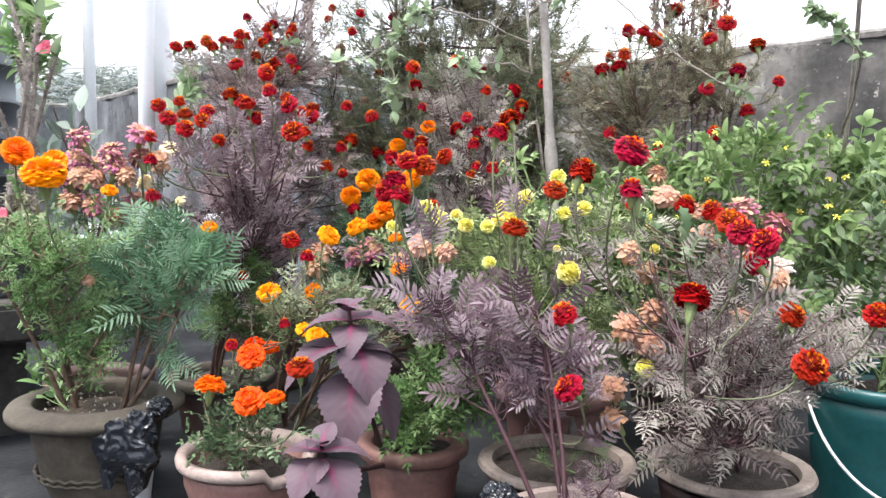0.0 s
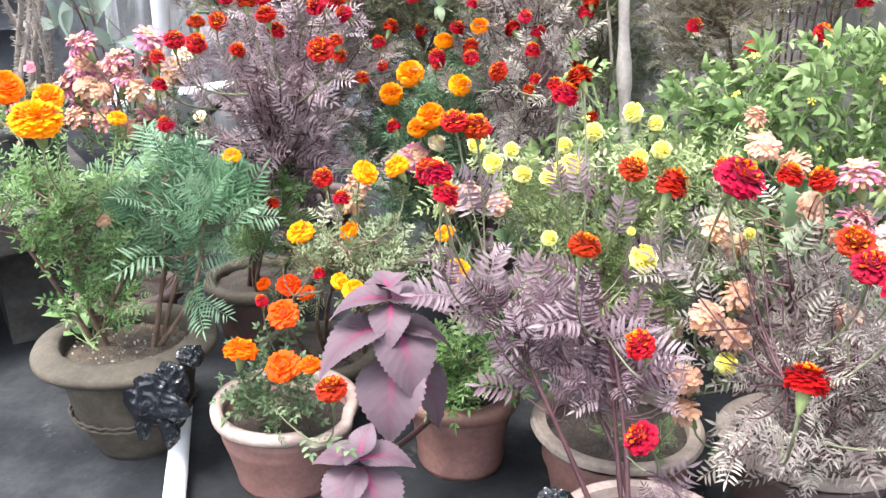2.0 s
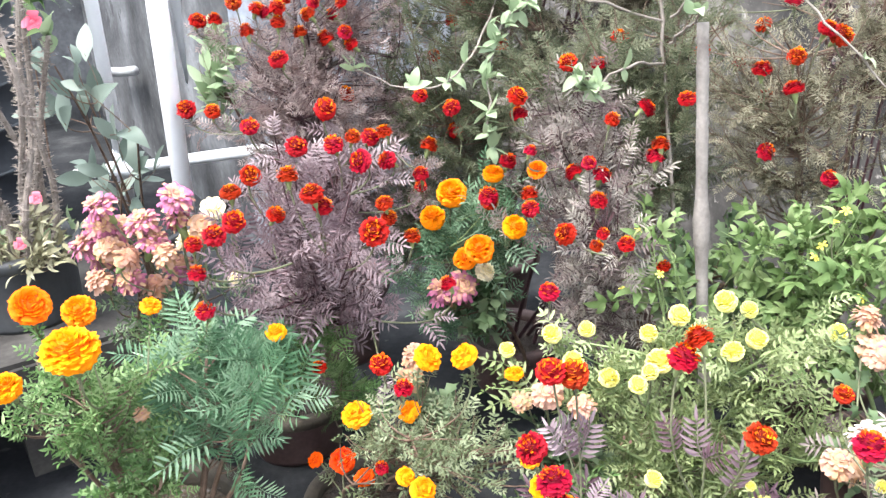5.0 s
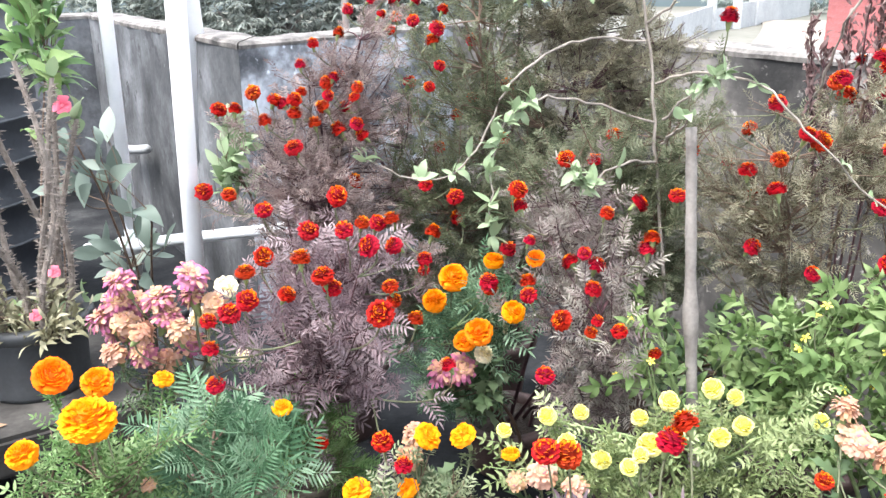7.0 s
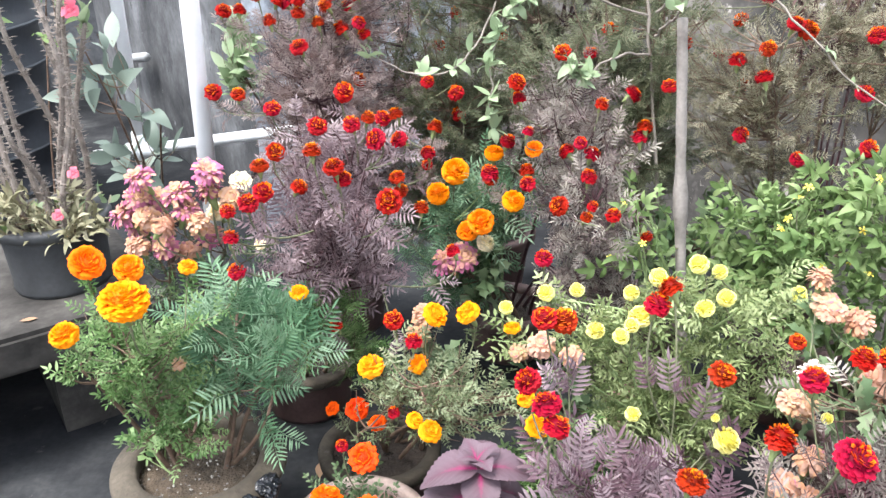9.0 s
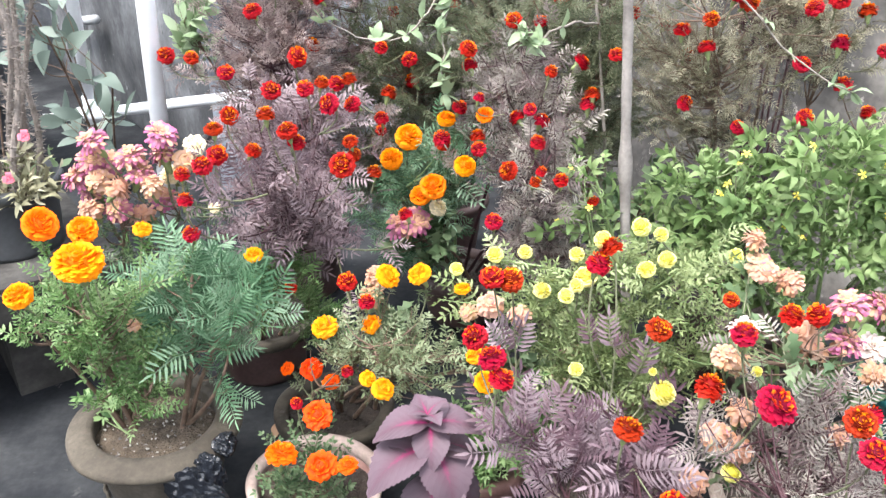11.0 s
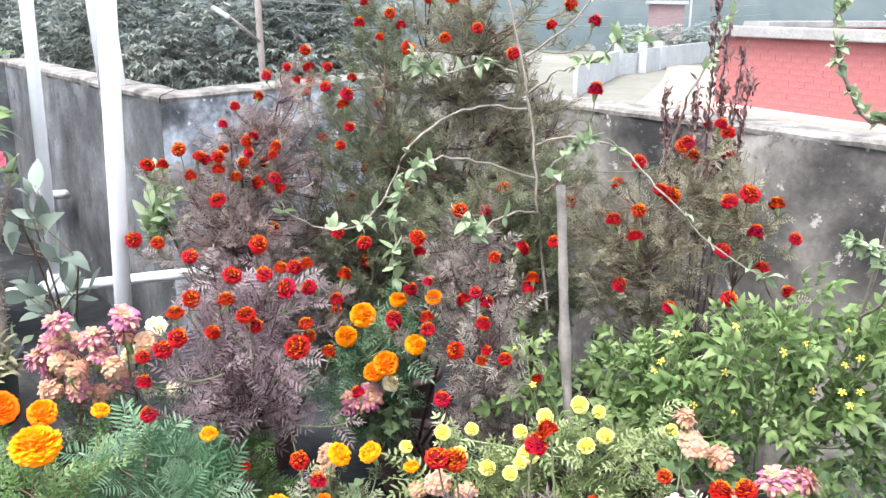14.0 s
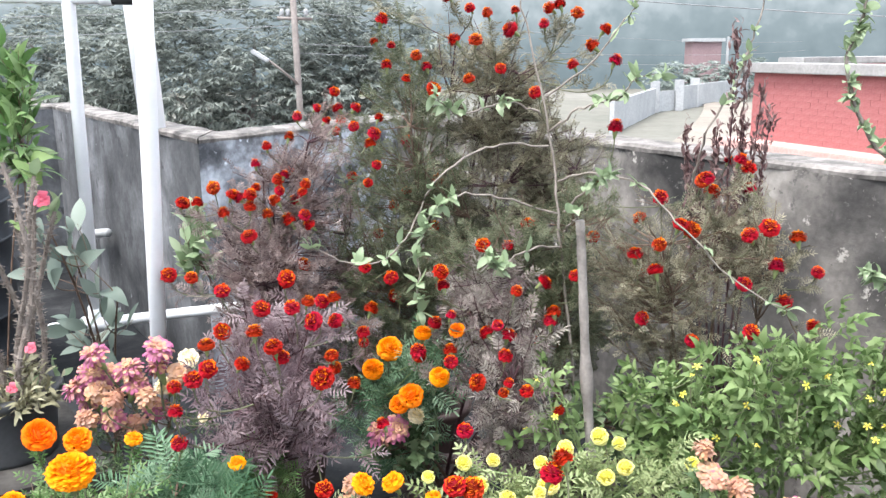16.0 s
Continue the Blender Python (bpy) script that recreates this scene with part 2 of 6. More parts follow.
M["leaf_ash"] = leaf_material("ashy_marigold_leaf", [(0.2, (0.064, 0.038, 0.042)), (0.42, (0.165, 0.126, 0.122)), (0.65, (0.242, 0.212, 0.188)), (0.9, (0.335, 0.31, 0.265))], 0.55, 0.2, whole=True)
M["leaf_russet"] = leaf_material("russet_marigold_leaf", [(0.2, (0.115, 0.072, 0.066)), (0.5, (0.250, 0.182, 0.170)), (0.9, (0.46, 0.38, 0.355))], 0.5, 0.3, whole=True)
M["leaf_olive"] = leaf_material("olive_marigold_leaf", [(0.2, (0.085, 0.080, 0.050)), (0.5, (0.205, 0.190, 0.126)), (0.9, (0.41, 0.38, 0.275))], 0.5, 0.3, whole=True)
M["leaf_dusk"] = leaf_material("dark_green_marigold_leaf", [(0.2, (0.048, 0.060, 0.031)), (0.5, (0.122, 0.142, 0.078)), (0.9, (0.27, 0.285, 0.185))], 0.5, 0.3, whole=True)
M["leaf_plume"] = leaf_material("russet_plume_leaf", [(0.2, (0.070, 0.034, 0.034)), (0.5, (0.135, 0.078, 0.076)), (0.9, (0.24, 0.165, 0.155))], 0.7, 0.15, whole=True)
M["leaf_tomato"] = leaf_material("tomato_leaf", [(0.2, (0.068, 0.122, 0.036)), (0.5, (0.150, 0.232, 0.080)), (0.9, (0.31, 0.40, 0.185))], 0.6, 0.35)
M["leaf_lime"] = leaf_material("lime_marigold_leaf", [(0.2, (0.080, 0.115, 0.040)), (0.5, (0.172, 0.222, 0.086)), (0.9, (0.34, 0.39, 0.20))], whole=True)
M["leaf_shrub"] = leaf_material("pale_green_shrub_leaf", [(0.2, (0.11, 0.17, 0.08)), (0.5, (0.22, 0.30, 0.165)), (0.9, (0.41, 0.47, 0.33))], 0.5, 0.3)
M["leaf_grey"] = leaf_material("dusty_grey_leaf", [(0.2, (0.075, 0.105, 0.085)), (0.5, (0.14, 0.18, 0.15)), (0.9, (0.26, 0.31, 0.265))], 0.5, 0.25)
M["leaf_mum"] = leaf_material("chrysanthemum_leaf", [(0.2, (0.035, 0.070, 0.03)), (0.55, (0.09, 0.14, 0.065)), (0.9, (0.20, 0.25, 0.145))], 0.6, 0.2)
# mango leaf greyed and lifted: the haze in front is painted into its colour
M["leaf_mango"] = leaf_material("hazed_mango_leaf", [(0.2, (0.100, 0.120, 0.108)), (0.5, (0.19, 0.215, 0.197)), (0.9, (0.32, 0.345, 0.315))], 0.7, 0.35)
M["leaf_dry"] = leaf_material("dry_leaf", [(0.2, (0.16, 0.085, 0.05)), (0.55, (0.30, 0.18, 0.11)), (0.9, (0.46, 0.32, 0.22))], 0.8, 0.15)
M["leaf_dryish"] = leaf_material("half_dry_weed_leaf", [(0.2, (0.14, 0.13, 0.075)), (0.55, (0.24, 0.23, 0.14)), (0.9, (0.38, 0.36, 0.25))], 0.7, 0.2)
M["calyx"] = leaf_material("calyx_green", [(0.2, (0.12, 0.17, 0.06)), (0.6, (0.22, 0.27, 0.11)), (0.9, (0.32, 0.33, 0.18))], 0.6, 0.1)

M["orange"] = petal_material("orange_petal", [(0.0, (0.42, 0.05, 0.0)), (0.6, (0.82, 0.17, 0.001)), (1.0, (0.94, 0.27, 0.003))])
M["gold"] = petal_material("golden_petal", [(0.0, (0.55, 0.09, 0.0)), (0.5, (0.82, 0.22, 0.002)), (1.0, (0.92, 0.34, 0.006))])
M["tangerine"] = petal_material("tangerine_petal", [(0.0, (0.30, 0.010, 0.0)), (0.55, (0.60, 0.036, 0.001)), (1.0, (0.80, 0.082, 0.002))], (0.88, 0.18, 0.004), 0.08, spread=.2)
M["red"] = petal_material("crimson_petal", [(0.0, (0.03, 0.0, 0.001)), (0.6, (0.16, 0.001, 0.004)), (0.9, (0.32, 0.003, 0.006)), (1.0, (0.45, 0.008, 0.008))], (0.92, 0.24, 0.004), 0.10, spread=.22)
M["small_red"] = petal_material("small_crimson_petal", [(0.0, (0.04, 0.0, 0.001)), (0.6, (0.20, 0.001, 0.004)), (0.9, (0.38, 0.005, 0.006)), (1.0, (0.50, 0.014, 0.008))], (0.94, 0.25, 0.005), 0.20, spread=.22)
# lemon petal bases darkened to paint in shade where petals overlap
M["yellow"] = petal_material("lemon_petal", [(0.0, (0.28, 0.23, 0.015)), (0.6, (0.58, 0.52, 0.075)), (1.0, (0.86, 0.82, 0.33))])
M["mauve"] = petal_material("mauve_chrysanthemum_petal", [(0.0, (0.48, 0.30, 0.15)), (0.40, (0.48, 0.26, 0.20)), (0.70, (0.42, 0.165, 0.225)), (1.0, (0.39, 0.110, 0.22))], (0.60, 0.40, 0.18), 0.40, second=(0.50, 0.29, 0.19), spread=.3)
M["blush"] = petal_material("faded_blush_petal", [(0.0, (0.34, 0.17, 0.085)), (0.5, (0.44, 0.245, 0.155)), (1.0, (0.53, 0.33, 0.245))], (0.42, 0.155, 0.235), 0.24, second=(0.45, 0.25, 0.14), spread=.3)
M["cream"] = petal_material("cream_petal", [(0.0, (0.88, 0.66, 0.26)), (0.5, (0.90, 0.75, 0.42)), (1.0, (0.92, 0.82, 0.60))])
M["white"] = petal_material("white_petal", [(0.0, (0.55, 0.38, 0.22)), (0.4, (0.64, 0.50, 0.41)), (1.0, (0.68, 0.57, 0.53))], (0.60, 0.42, 0.2), 0.1)
M["pink"] = petal_material("pink_bract", [(0.0, (0.50, 0.04, 0.09)), (0.5, (0.70, 0.12, 0.19)), (1.0, (0.76, 0.20, 0.27))])


# ---- mesh helpers ----
def mesh_of(name, verts, faces, material, uvs=None, smooth=False):
    me = bpy.data.meshes.new(name)
    verts = np.asarray(verts, dtype=np.float32)
    if isinstance(faces, np.ndarray):
        k = faces.shape[1]
        me.vertices.add(len(verts))
        me.vertices.foreach_set("co", verts.ravel())
        me.loops.add(faces.size)
        me.loops.foreach_set("vertex_index", faces.ravel().astype(np.int32))
        me.polygons.add(len(faces))
        me.polygons.foreach_set("loop_start", np.arange(0, faces.size, k, dtype=np.int32))
        me.update(calc_edges=True)
        flat = faces.ravel()
    else:
        me.from_pydata(verts.tolist(), [], faces)
        flat = [i for f in faces for i in f]
    if uvs is not None:
        layer = me.uv_layers.new(name="UVMap")
        layer.data.foreach_set("uv", np.asarray(uvs, dtype=np.float32)[flat].ravel())
    if smooth:
        me.polygons.foreach_set("use_smooth", np.ones(len(me.polygons), dtype=bool))
    me.materials.append(material)
    me.validate()
    return me


def child(name, data, parent, label="", kind=""):
    ob = new(name, data)
    ob.parent = parent
    return tagged(ob, label, "", "", kind)


def part(name, bm, material, parent, label="", smooth=False):
    me = bpy.data.meshes.new(name)
    bm.to_mesh(me)
    bm.free()
    if smooth:
        me.polygons.foreach_set("use_smooth", np.ones(len(me.polygons), dtype=bool))
    me.materials.append(material)
    return child(name, me, parent, label)


def thing(name, at, label, category, group="", kind=""):
    ob = new(name)
    ob.location = at
    ob.empty_display_size = 0.05
    return tagged(ob, label, category, group, kind)


def lathe(profile, seg=40, wobble=0.0, seed=1):
    """Verts and quads of a turned form; profile: (radius, height) from the bottom up."""
    rng = np.random.default_rng(seed)
    ph = rng.uniform(0, 6.28, 4)
    v, f = [], []
    for r, z in profile:
        for k in range(seg):
            a = 2 * math.pi * k / seg
            w = 1 + wobble * (math.sin(2 * a + ph[0]) + 0.5 * math.sin(5 * a + ph[1]))
            v.append((r * w * math.cos(a), r * w * math.sin(a), z))
    for j in range(len(profile) - 1):
        for k in range(seg):
            a, b = j * seg + k, j * seg + (k + 1) % seg
            f.append((a, b, b + seg, a + seg))
    return v, f


def tube(points, radii, sides=6):
    """Verts and quads of a tapering tube along points."""
    p = np.asarray(points, float)
    r = np.broadcast_to(np.asarray(radii, float), (len(p),))
    t = np.gradient(p, axis=0)
    t /= np.linalg.norm(t, axis=1)[:, None] + 1e-9
    ref = np.where(np.abs(t[:, 2:3]) > 0.9, [[1.0, 0, 0]], [[0, 0, 1.0]])
    a = np.cross(t, ref)
    a /= np.linalg.norm(a, axis=1)[:, None] + 1e-9
    b = np.cross(t, a)
    ang = np.arange(sides) * 2 * np.pi / sides
    ring = np.cos(ang)[None, :, None] * a[:, None] + np.sin(ang)[None, :, None] * b[:, None]
    v = (p[:, None] + ring * r[:, None, None]).reshape(-1, 3)
    i, k = np.meshgrid(np.arange(len(p) - 1), np.arange(sides), indexing="ij")
    q = np.stack([i * sides + k, i * sides + (k + 1) % sides, (i + 1) * sides + (k + 1) % sides, (i + 1) * sides + k], -1).reshape(-1, 4)
    return v, q


def tubes(paths, sides=5):
    """Joins many tubes: paths of (points, radii)."""
    vs, qs, n = [], [], 0
    for pts, rad in paths:
        v, q = tube(pts, rad, sides)
        vs.append(v)
        qs.append(q + n)
        n += len(v)
    return np.concatenate(vs), np.concatenate(qs)


def bezier(a, b, c, n=8):
    t = np.linspace(0, 1, n)[:, None]
    return (1 - t) ** 2 * np.asarray(a) + 2 * t * (1 - t) * np.asarray(b) + t * t * np.asarray(c)


def box(bm, lo, hi, bevel=0.0):
    m = Matrix.Translation([(a + b) / 2 for a, b in zip(lo, hi)]) @ Matrix.Diagonal((*[b - a for a, b in zip(lo, hi)], 1))
    made = bmesh.ops.create_cube(bm, size=1, matrix=m)["verts"]
    if bevel:
        edges = list({e for v in made for e in v.link_edges})
        bmesh.ops.bevel(bm, geom=edges, offset=bevel, segments=2, affect="EDGES")


def along_box(bm, a, b, left, right, z0, z1, bevel=0.0, cuts=0):
    """A block along the plan line from a to b, from `left` to `right` metres beside it."""
    a, b = Vector(a), Vector(b)
    d = (b - a).normalized()
    n = Vector((-d.y, d.x))
    L = (b - a).length
    m = Matrix(((d.x, n.x, 0, a.x), (d.y, n.y, 0, a.y), (0, 0, 1, 0), (0, 0, 0, 1)))
    base = len(bm.verts)
    box(bm, (0, -right, z0), (L, left, z1), bevel)
    bm.verts.ensure_lookup_table()
    for v in bm.verts[base:]:
        v.co = m @ v.co


# ---- leaves: templates lie along +x with +z up, one unit long ----
def pinnate(pairs, span, width, arch=0.18, mids=False, seed=0):
    """A feathered leaf; leaflets folded on their ribs."""
    rng = np.random.default_rng(seed)
    v, f = [], []

    def leaflet(o, d, ln, wd):
        d = d / np.linalg.norm(d)
        s = np.cross([0, 0, 1.0], d)
        s /= np.linalg.norm(s)
        k = len(v)
        droop = np.array([0, 0, -0.16 * ln])
        if mids:
            v.extend([o, o + d * ln * 0.35 + s * wd + [0, 0, wd * .45], o + d * ln * 0.35 - s * wd + [0, 0, wd * .45], o + d * ln * 0.72 + s * wd * .72 + droop * .4 + [0, 0, wd * .3], o + d * ln * 0.72 - s * wd * .72 + droop * .4 + [0, 0, wd * .3], o + d * ln + droop, o + d * ln * .5])
            f.extend([(k, k + 6, k + 1), (k, k + 2, k + 6), (k + 1, k + 6, k + 3), (k + 6, k + 2, k + 4), (k + 3, k + 6, k + 5), (k + 6, k + 4, k + 5)])
        else:
            v.extend([o, o + d * ln * 0.42 + s * wd + [0, 0, wd * .5], o + d * ln + droop, o + d * ln * 0.42 - s * wd + [0, 0, wd * .5]])
            f.extend([(k, k + 2, k + 1), (k, k + 3, k + 2)])
    for i in range(pairs):
        x = 0.16 + 0.72 * i / max(1, pairs - 1)
        z = arch * math.sin(x * 2.6) - arch * x * 0.8
        ln = span * (0.62 + 0.38 * math.sin(math.pi * (0.2 + 0.7 * i / max(1, pairs - 1)))) * rng.uniform(0.88, 1.1)
        for sgn in (1, -1):
            leaflet(np.array([x + rng.uniform(-.025, .025), 0, z]), np.array([0.42 + 0.25 * i / pairs + rng.uniform(-.10, .10), sgn, 0.18 + rng.uniform(-.20, .16)]), ln * rng.uniform(.85, 1.1), width * rng.uniform(.8, 1.2))
    leaflet(np.array([0.9, 0, arch * math.sin(2.34) - arch * .72]), np.array([1.0, 0, -0.1]), span * 0.8, width)
    k = len(v)
    xs = (0.0, 0.5, 0.92)
    for x in xs:
        z = arch * math.sin(x * 2.6) - arch * x * 0.8
        v.extend([np.array([x, 0.008, z]), np.array([x, -0.008, z])])
    for i in range(2):
        f.extend([(k + 2 * i, k + 2 * i + 1, k + 2 * i + 3), (k + 2 * i, k + 2 * i + 3, k + 2 * i + 2)])
    return np.array(v), np.array(f)


def blade(width, arch=0.15, fold=0.12, stalk=0.12, lobes=0):
    """A simple pointed leaf with a folded rib."""
    xs = np.linspace(0, 1, 6 if not lobes else 2 * lobes + 2)
    v, f = [(-stalk, 0.0, 0.0)], []
    for i, x in enumerate(xs[1:-1]):
        w = width * math.sin(math.pi * min(1, x ** 0.75)) ** 0.8
        if lobes:
            w *= 1.25 if i % 2 == 0 else 0.55
        z = arch * math.sin(x * 2.6) - arch * x
        v += [(x, 0, z), (x + (0.06 if lobes and i % 2 == 0 else 0), w, z + fold * w), (x + (0.06 if lobes and i % 2 == 0 else 0), -w, z + fold * w)]
    n = len(xs) - 2
    v += [(1.0, 0, -arch * 0.5)]
    f += [(0, 1, 2), (0, 3, 1)]
    for i in range(n - 1):
        a = 1 + 3 * i
        f += [(a, a + 3, a + 4), (a, a + 4, a + 1), (a, a + 2, a + 5), (a, a + 5, a + 3)]
    a = 1 + 3 * (n - 1)
    t = len(v) - 1
    f += [(a, t, a + 1), (a, a + 2, t)]
    return np.array(v), np.array(f)


def compound(leaflets=5, width=0.2, arch=0.3):
    """A tomato leaf: broad toothed leaflets along a rib."""
    bv, bf = blade(width, arch, 0.25, 0.08)
    vs, fs, n = [], [], 0
    sets = [((0.26, 0), 1.1, 0.38), ((0.30, 0), -1.0, 0.40), ((0.58, 0), 0.95, 0.44), ((0.55, 0), -0.85, 0.42), ((0.62, 0), 0.05, 0.52)][:leaflets]
    for (x, y), turn, s in sets:
        c, sn = math.cos(turn), math.sin(turn)
        r = np.array([[c, -sn, 0], [sn, c, 0], [0, 0, 1]])
        vs.append((bv * s) @ r.T + [x, y, 0.03])
        fs.append(bf + n)
        n += len(bv)
    rv = np.array([(0, .012, 0), (0, -.012, 0), (.64, .01, .03), (.64, -.01, .03)])
    vs.append(rv)
    fs.append(np.array([(0, 1, 3), (0, 3, 2)]) + n)
    return np.concatenate(vs), np.concatenate(fs)


def variants(make, *args, **more):
    """Three leaves of one build that differ in arch and in each leaflet."""
    arch = more.pop("arch")
    return [make(*args, arch=arch * k, seed=more["seed"] + 10 * n, mids=more.get("mids", True)) for n, k in enumerate((1.0, .45, 1.5))]


LEAF = {
    "fern": variants(pinnate, 6, 0.38, 0.034, arch=0.22, seed=1),
    "fern_fine": variants(pinnate, 6, 0.36, 0.030, arch=0.24, mids=False, seed=2),
    "fern_open": variants(pinnate, 8, 0.42, 0.027, arch=0.30, seed=6),
    "fern_broad": variants(pinnate, 6, 0.46, 0.038, arch=0.30, seed=3),
    "fern_big": variants(pinnate, 7, 0.48, 0.044, arch=0.26, seed=8),
    "herb": variants(pinnate, 4, 0.42, 0.052, arch=0.32, seed=7),
    "parsley": variants(pinnate, 3, 0.40, 0.075, arch=0.2, seed=4),
    "oval": [blade(0.24, a, 0.2, 0.15) for a in (.12, .3, .02)],
    "lance": [blade(0.14, a, 0.2, 0.1) for a in (.22, .4, .1)],
    "lobed": [blade(0.26, a, 0.2, 0.2, 3) for a in (.25, .4, .1)],
    "tomato": [compound(5, w, a) for w, a in ((.21, .3), (.24, .55), (.18, .15))],
    "mango": [(np.array([(0, 0, 0), (.45, .105, .05), (.5, 0, .02), (.45, -.105, .05), (1.0, 0, -.2)]), np.array([(0, 2, 1), (0, 3, 2), (1, 2, 4), (2, 3, 4)]))] * 3,
}


def scatter(kind, origins, aims, sizes, rng, up_bias=1.0, forward=0.0, twist=0.55):
    """Leaves at origins, pointing along aims, faces turned upwards; gives verts and triangles."""
    n = len(origins)
    x = aims / (np.linalg.norm(aims, axis=1)[:, None] + 1e-9)
    up = np.array([0, -forward, up_bias]) + rng.normal(0, twist, (n, 3))
    y = np.cross(up, x)
    y /= np.linalg.norm(y, axis=1)[:, None] + 1e-9
    z = np.cross(x, y)
    R = np.stack([x, y, z], 2) * sizes[:, None, None]
    tf = LEAF[kind][0][1]
    tv = np.stack([k[0] for k in LEAF[kind]])[rng.integers(0, 3, n)]
    v = np.einsum("nij,nkj->nki", R, tv) + origins[:, None]
    f = tf[None] + (np.arange(n) * tv.shape[1])[:, None, None]
    return v.reshape(-1, 3), f.reshape(-1, 3)


# ---- flower heads: unit radius, face up ----
def pompom(n, reach=1.9, flat=0.75, broad=1.0, curl=0.34, seed=0, ruffle=1.0):
    """A double head: ruffled petals set by the golden angle over a dome, tips curling outwards, round a solid core."""
    rng = np.random.default_rng(seed)
    v, f, uv = [], [], []
    for i in range(n):
        q = (i + 0.4) / n
        th, az = reach * math.sqrt(q), i * 2.39996 + rng.uniform(-.25, .25)
        d = np.array([math.sin(th) * math.cos(az), math.sin(th) * math.sin(az), math.cos(th)])
        e = np.array([math.cos(th) * math.cos(az), math.cos(th) * math.sin(az), -math.sin(th)])
        s = np.array([-math.sin(az), math.cos(az), 0])
        if q < .22:
            e = e * rng.uniform(-1, 1) + s * rng.uniform(-.8, .8)
        w = broad * (0.13 + 0.10 * math.sqrt(q)) * rng.uniform(.8, 1.25)
        h = 1 + ruffle * rng.uniform(-.16, .06) + (.05 if q > .9 else 0)
        out = curl * (0.5 + 0.5 * q)
        k = len(v)
        pts = [d * .38, d * .74 * h + s * w * .62 + e * .03, d * .74 * h - s * w * .62 + e * .03,
               d * (.88 * h + ruffle * rng.uniform(-.12, .10)) + e * out * .8 + s * w, d * (.95 * h + ruffle * rng.uniform(-.07, .11)) + e * out, d * (.88 * h + ruffle * rng.uniform(-.09, .09)) + e * out * .8 - s * w]
        for p in pts:
            v.append((p[0], p[1], p[2] * flat))
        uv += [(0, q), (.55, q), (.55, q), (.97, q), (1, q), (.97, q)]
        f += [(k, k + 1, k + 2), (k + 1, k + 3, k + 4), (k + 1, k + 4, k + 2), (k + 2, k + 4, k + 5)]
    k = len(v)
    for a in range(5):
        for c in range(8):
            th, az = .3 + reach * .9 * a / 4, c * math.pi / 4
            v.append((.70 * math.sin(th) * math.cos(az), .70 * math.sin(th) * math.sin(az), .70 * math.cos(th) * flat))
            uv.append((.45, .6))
    v.append((0, 0, .72 * flat))
    uv.append((.5, .3))
    for a in range(4):
        for c in range(8):
            p, q2 = k + a * 8 + c, k + a * 8 + (c + 1) % 8
            f += [(p, p + 8, q2 + 8), (p, q2 + 8, q2)]
    f += [(k + 40, k + c, k + (c + 1) % 8) for c in range(8)]
    return np.array(v), np.array(f), np.array(uv)


def daisy(rows=((24, -18, .92), (25, 2, 1.0), (24, 20, 1.0), (20, 38, .92), (16, 55, .80), (11, 70, .66), (6, 82, .5)), wide=0.10, seed=0, core=.30):
    """A chrysanthemum: rows of strap petals (count, rise in degrees, length) over a button."""
    rng = np.random.default_rng(seed)
    v, f, uv = [], [], []
    for j, (n, rise, ln) in enumerate(rows):
        for i in range(n):
            az = 2 * math.pi * (i + 0.5 * j) / n + rng.uniform(-.12, .12)
            el = radians(rise + rng.uniform(-16, 16))
            r = np.array([math.cos(az), math.sin(az), 0])
            s = np.array([-math.sin(az), math.cos(az), 0])
            u = np.array([0, 0, 1.0])
            L = ln * rng.uniform(.72, 1.1)
            k = len(v)
            q = 1 - j / len(rows)
            for t, w, lift in ((.12, .05, 0), (.55, wide, .05), (.85, wide * 1.15, .0), (1.0, wide * .85, -.10)):
                c = r * L * t * math.cos(el) + u * (L * t * math.sin(el) + lift)
                v += [c + s * w + u * .02, c - s * w + u * .02]
                uv += [(t, q), (t, q)]
            for a in range(3):
                b = k + 2 * a
                f += [(b, b + 1, b + 3), (b, b + 3, b + 2)]
    k = len(v)
    for a in range(4):
        for c in range(8):
            th, az = .2 + .55 * a, c * math.pi / 4
            v.append(np.array([core * math.sin(th) * math.cos(az), core * math.sin(th) * math.sin(az), core * math.cos(th)]))
            uv.append((.75, .02))
    for a in range(3):
        for c in range(8):
            p, q = k + a * 8 + c, k + a * 8 + (c + 1) % 8
            f += [(p, p + 8, q + 8), (p, q + 8, q)]
    f += [(k, k + c, k + c + 1) for c in range(1, 7)]
    return np.array(v), np.array(f), np.array(uv)


HEADS = {}
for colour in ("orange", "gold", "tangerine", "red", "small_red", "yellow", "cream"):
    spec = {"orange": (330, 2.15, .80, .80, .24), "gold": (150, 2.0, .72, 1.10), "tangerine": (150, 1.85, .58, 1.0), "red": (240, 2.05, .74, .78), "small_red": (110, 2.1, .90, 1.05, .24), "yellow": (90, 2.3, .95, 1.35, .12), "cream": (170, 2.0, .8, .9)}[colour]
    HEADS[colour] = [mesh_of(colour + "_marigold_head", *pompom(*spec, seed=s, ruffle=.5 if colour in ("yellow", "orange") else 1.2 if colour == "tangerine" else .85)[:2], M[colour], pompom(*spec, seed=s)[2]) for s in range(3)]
M["star"] = petal_material("yellow_star_petal", [(0.0, (0.75, 0.55, 0.03)), (1.0, (0.90, 0.80, 0.16))])
sv, sf, suv = daisy(((5, 10, 1.0), (3, 80, .6)), .2, 3)
HEADS["star"] = [mesh_of("tomato_flower_head", sv, sf, M["star"], suv)] * 3
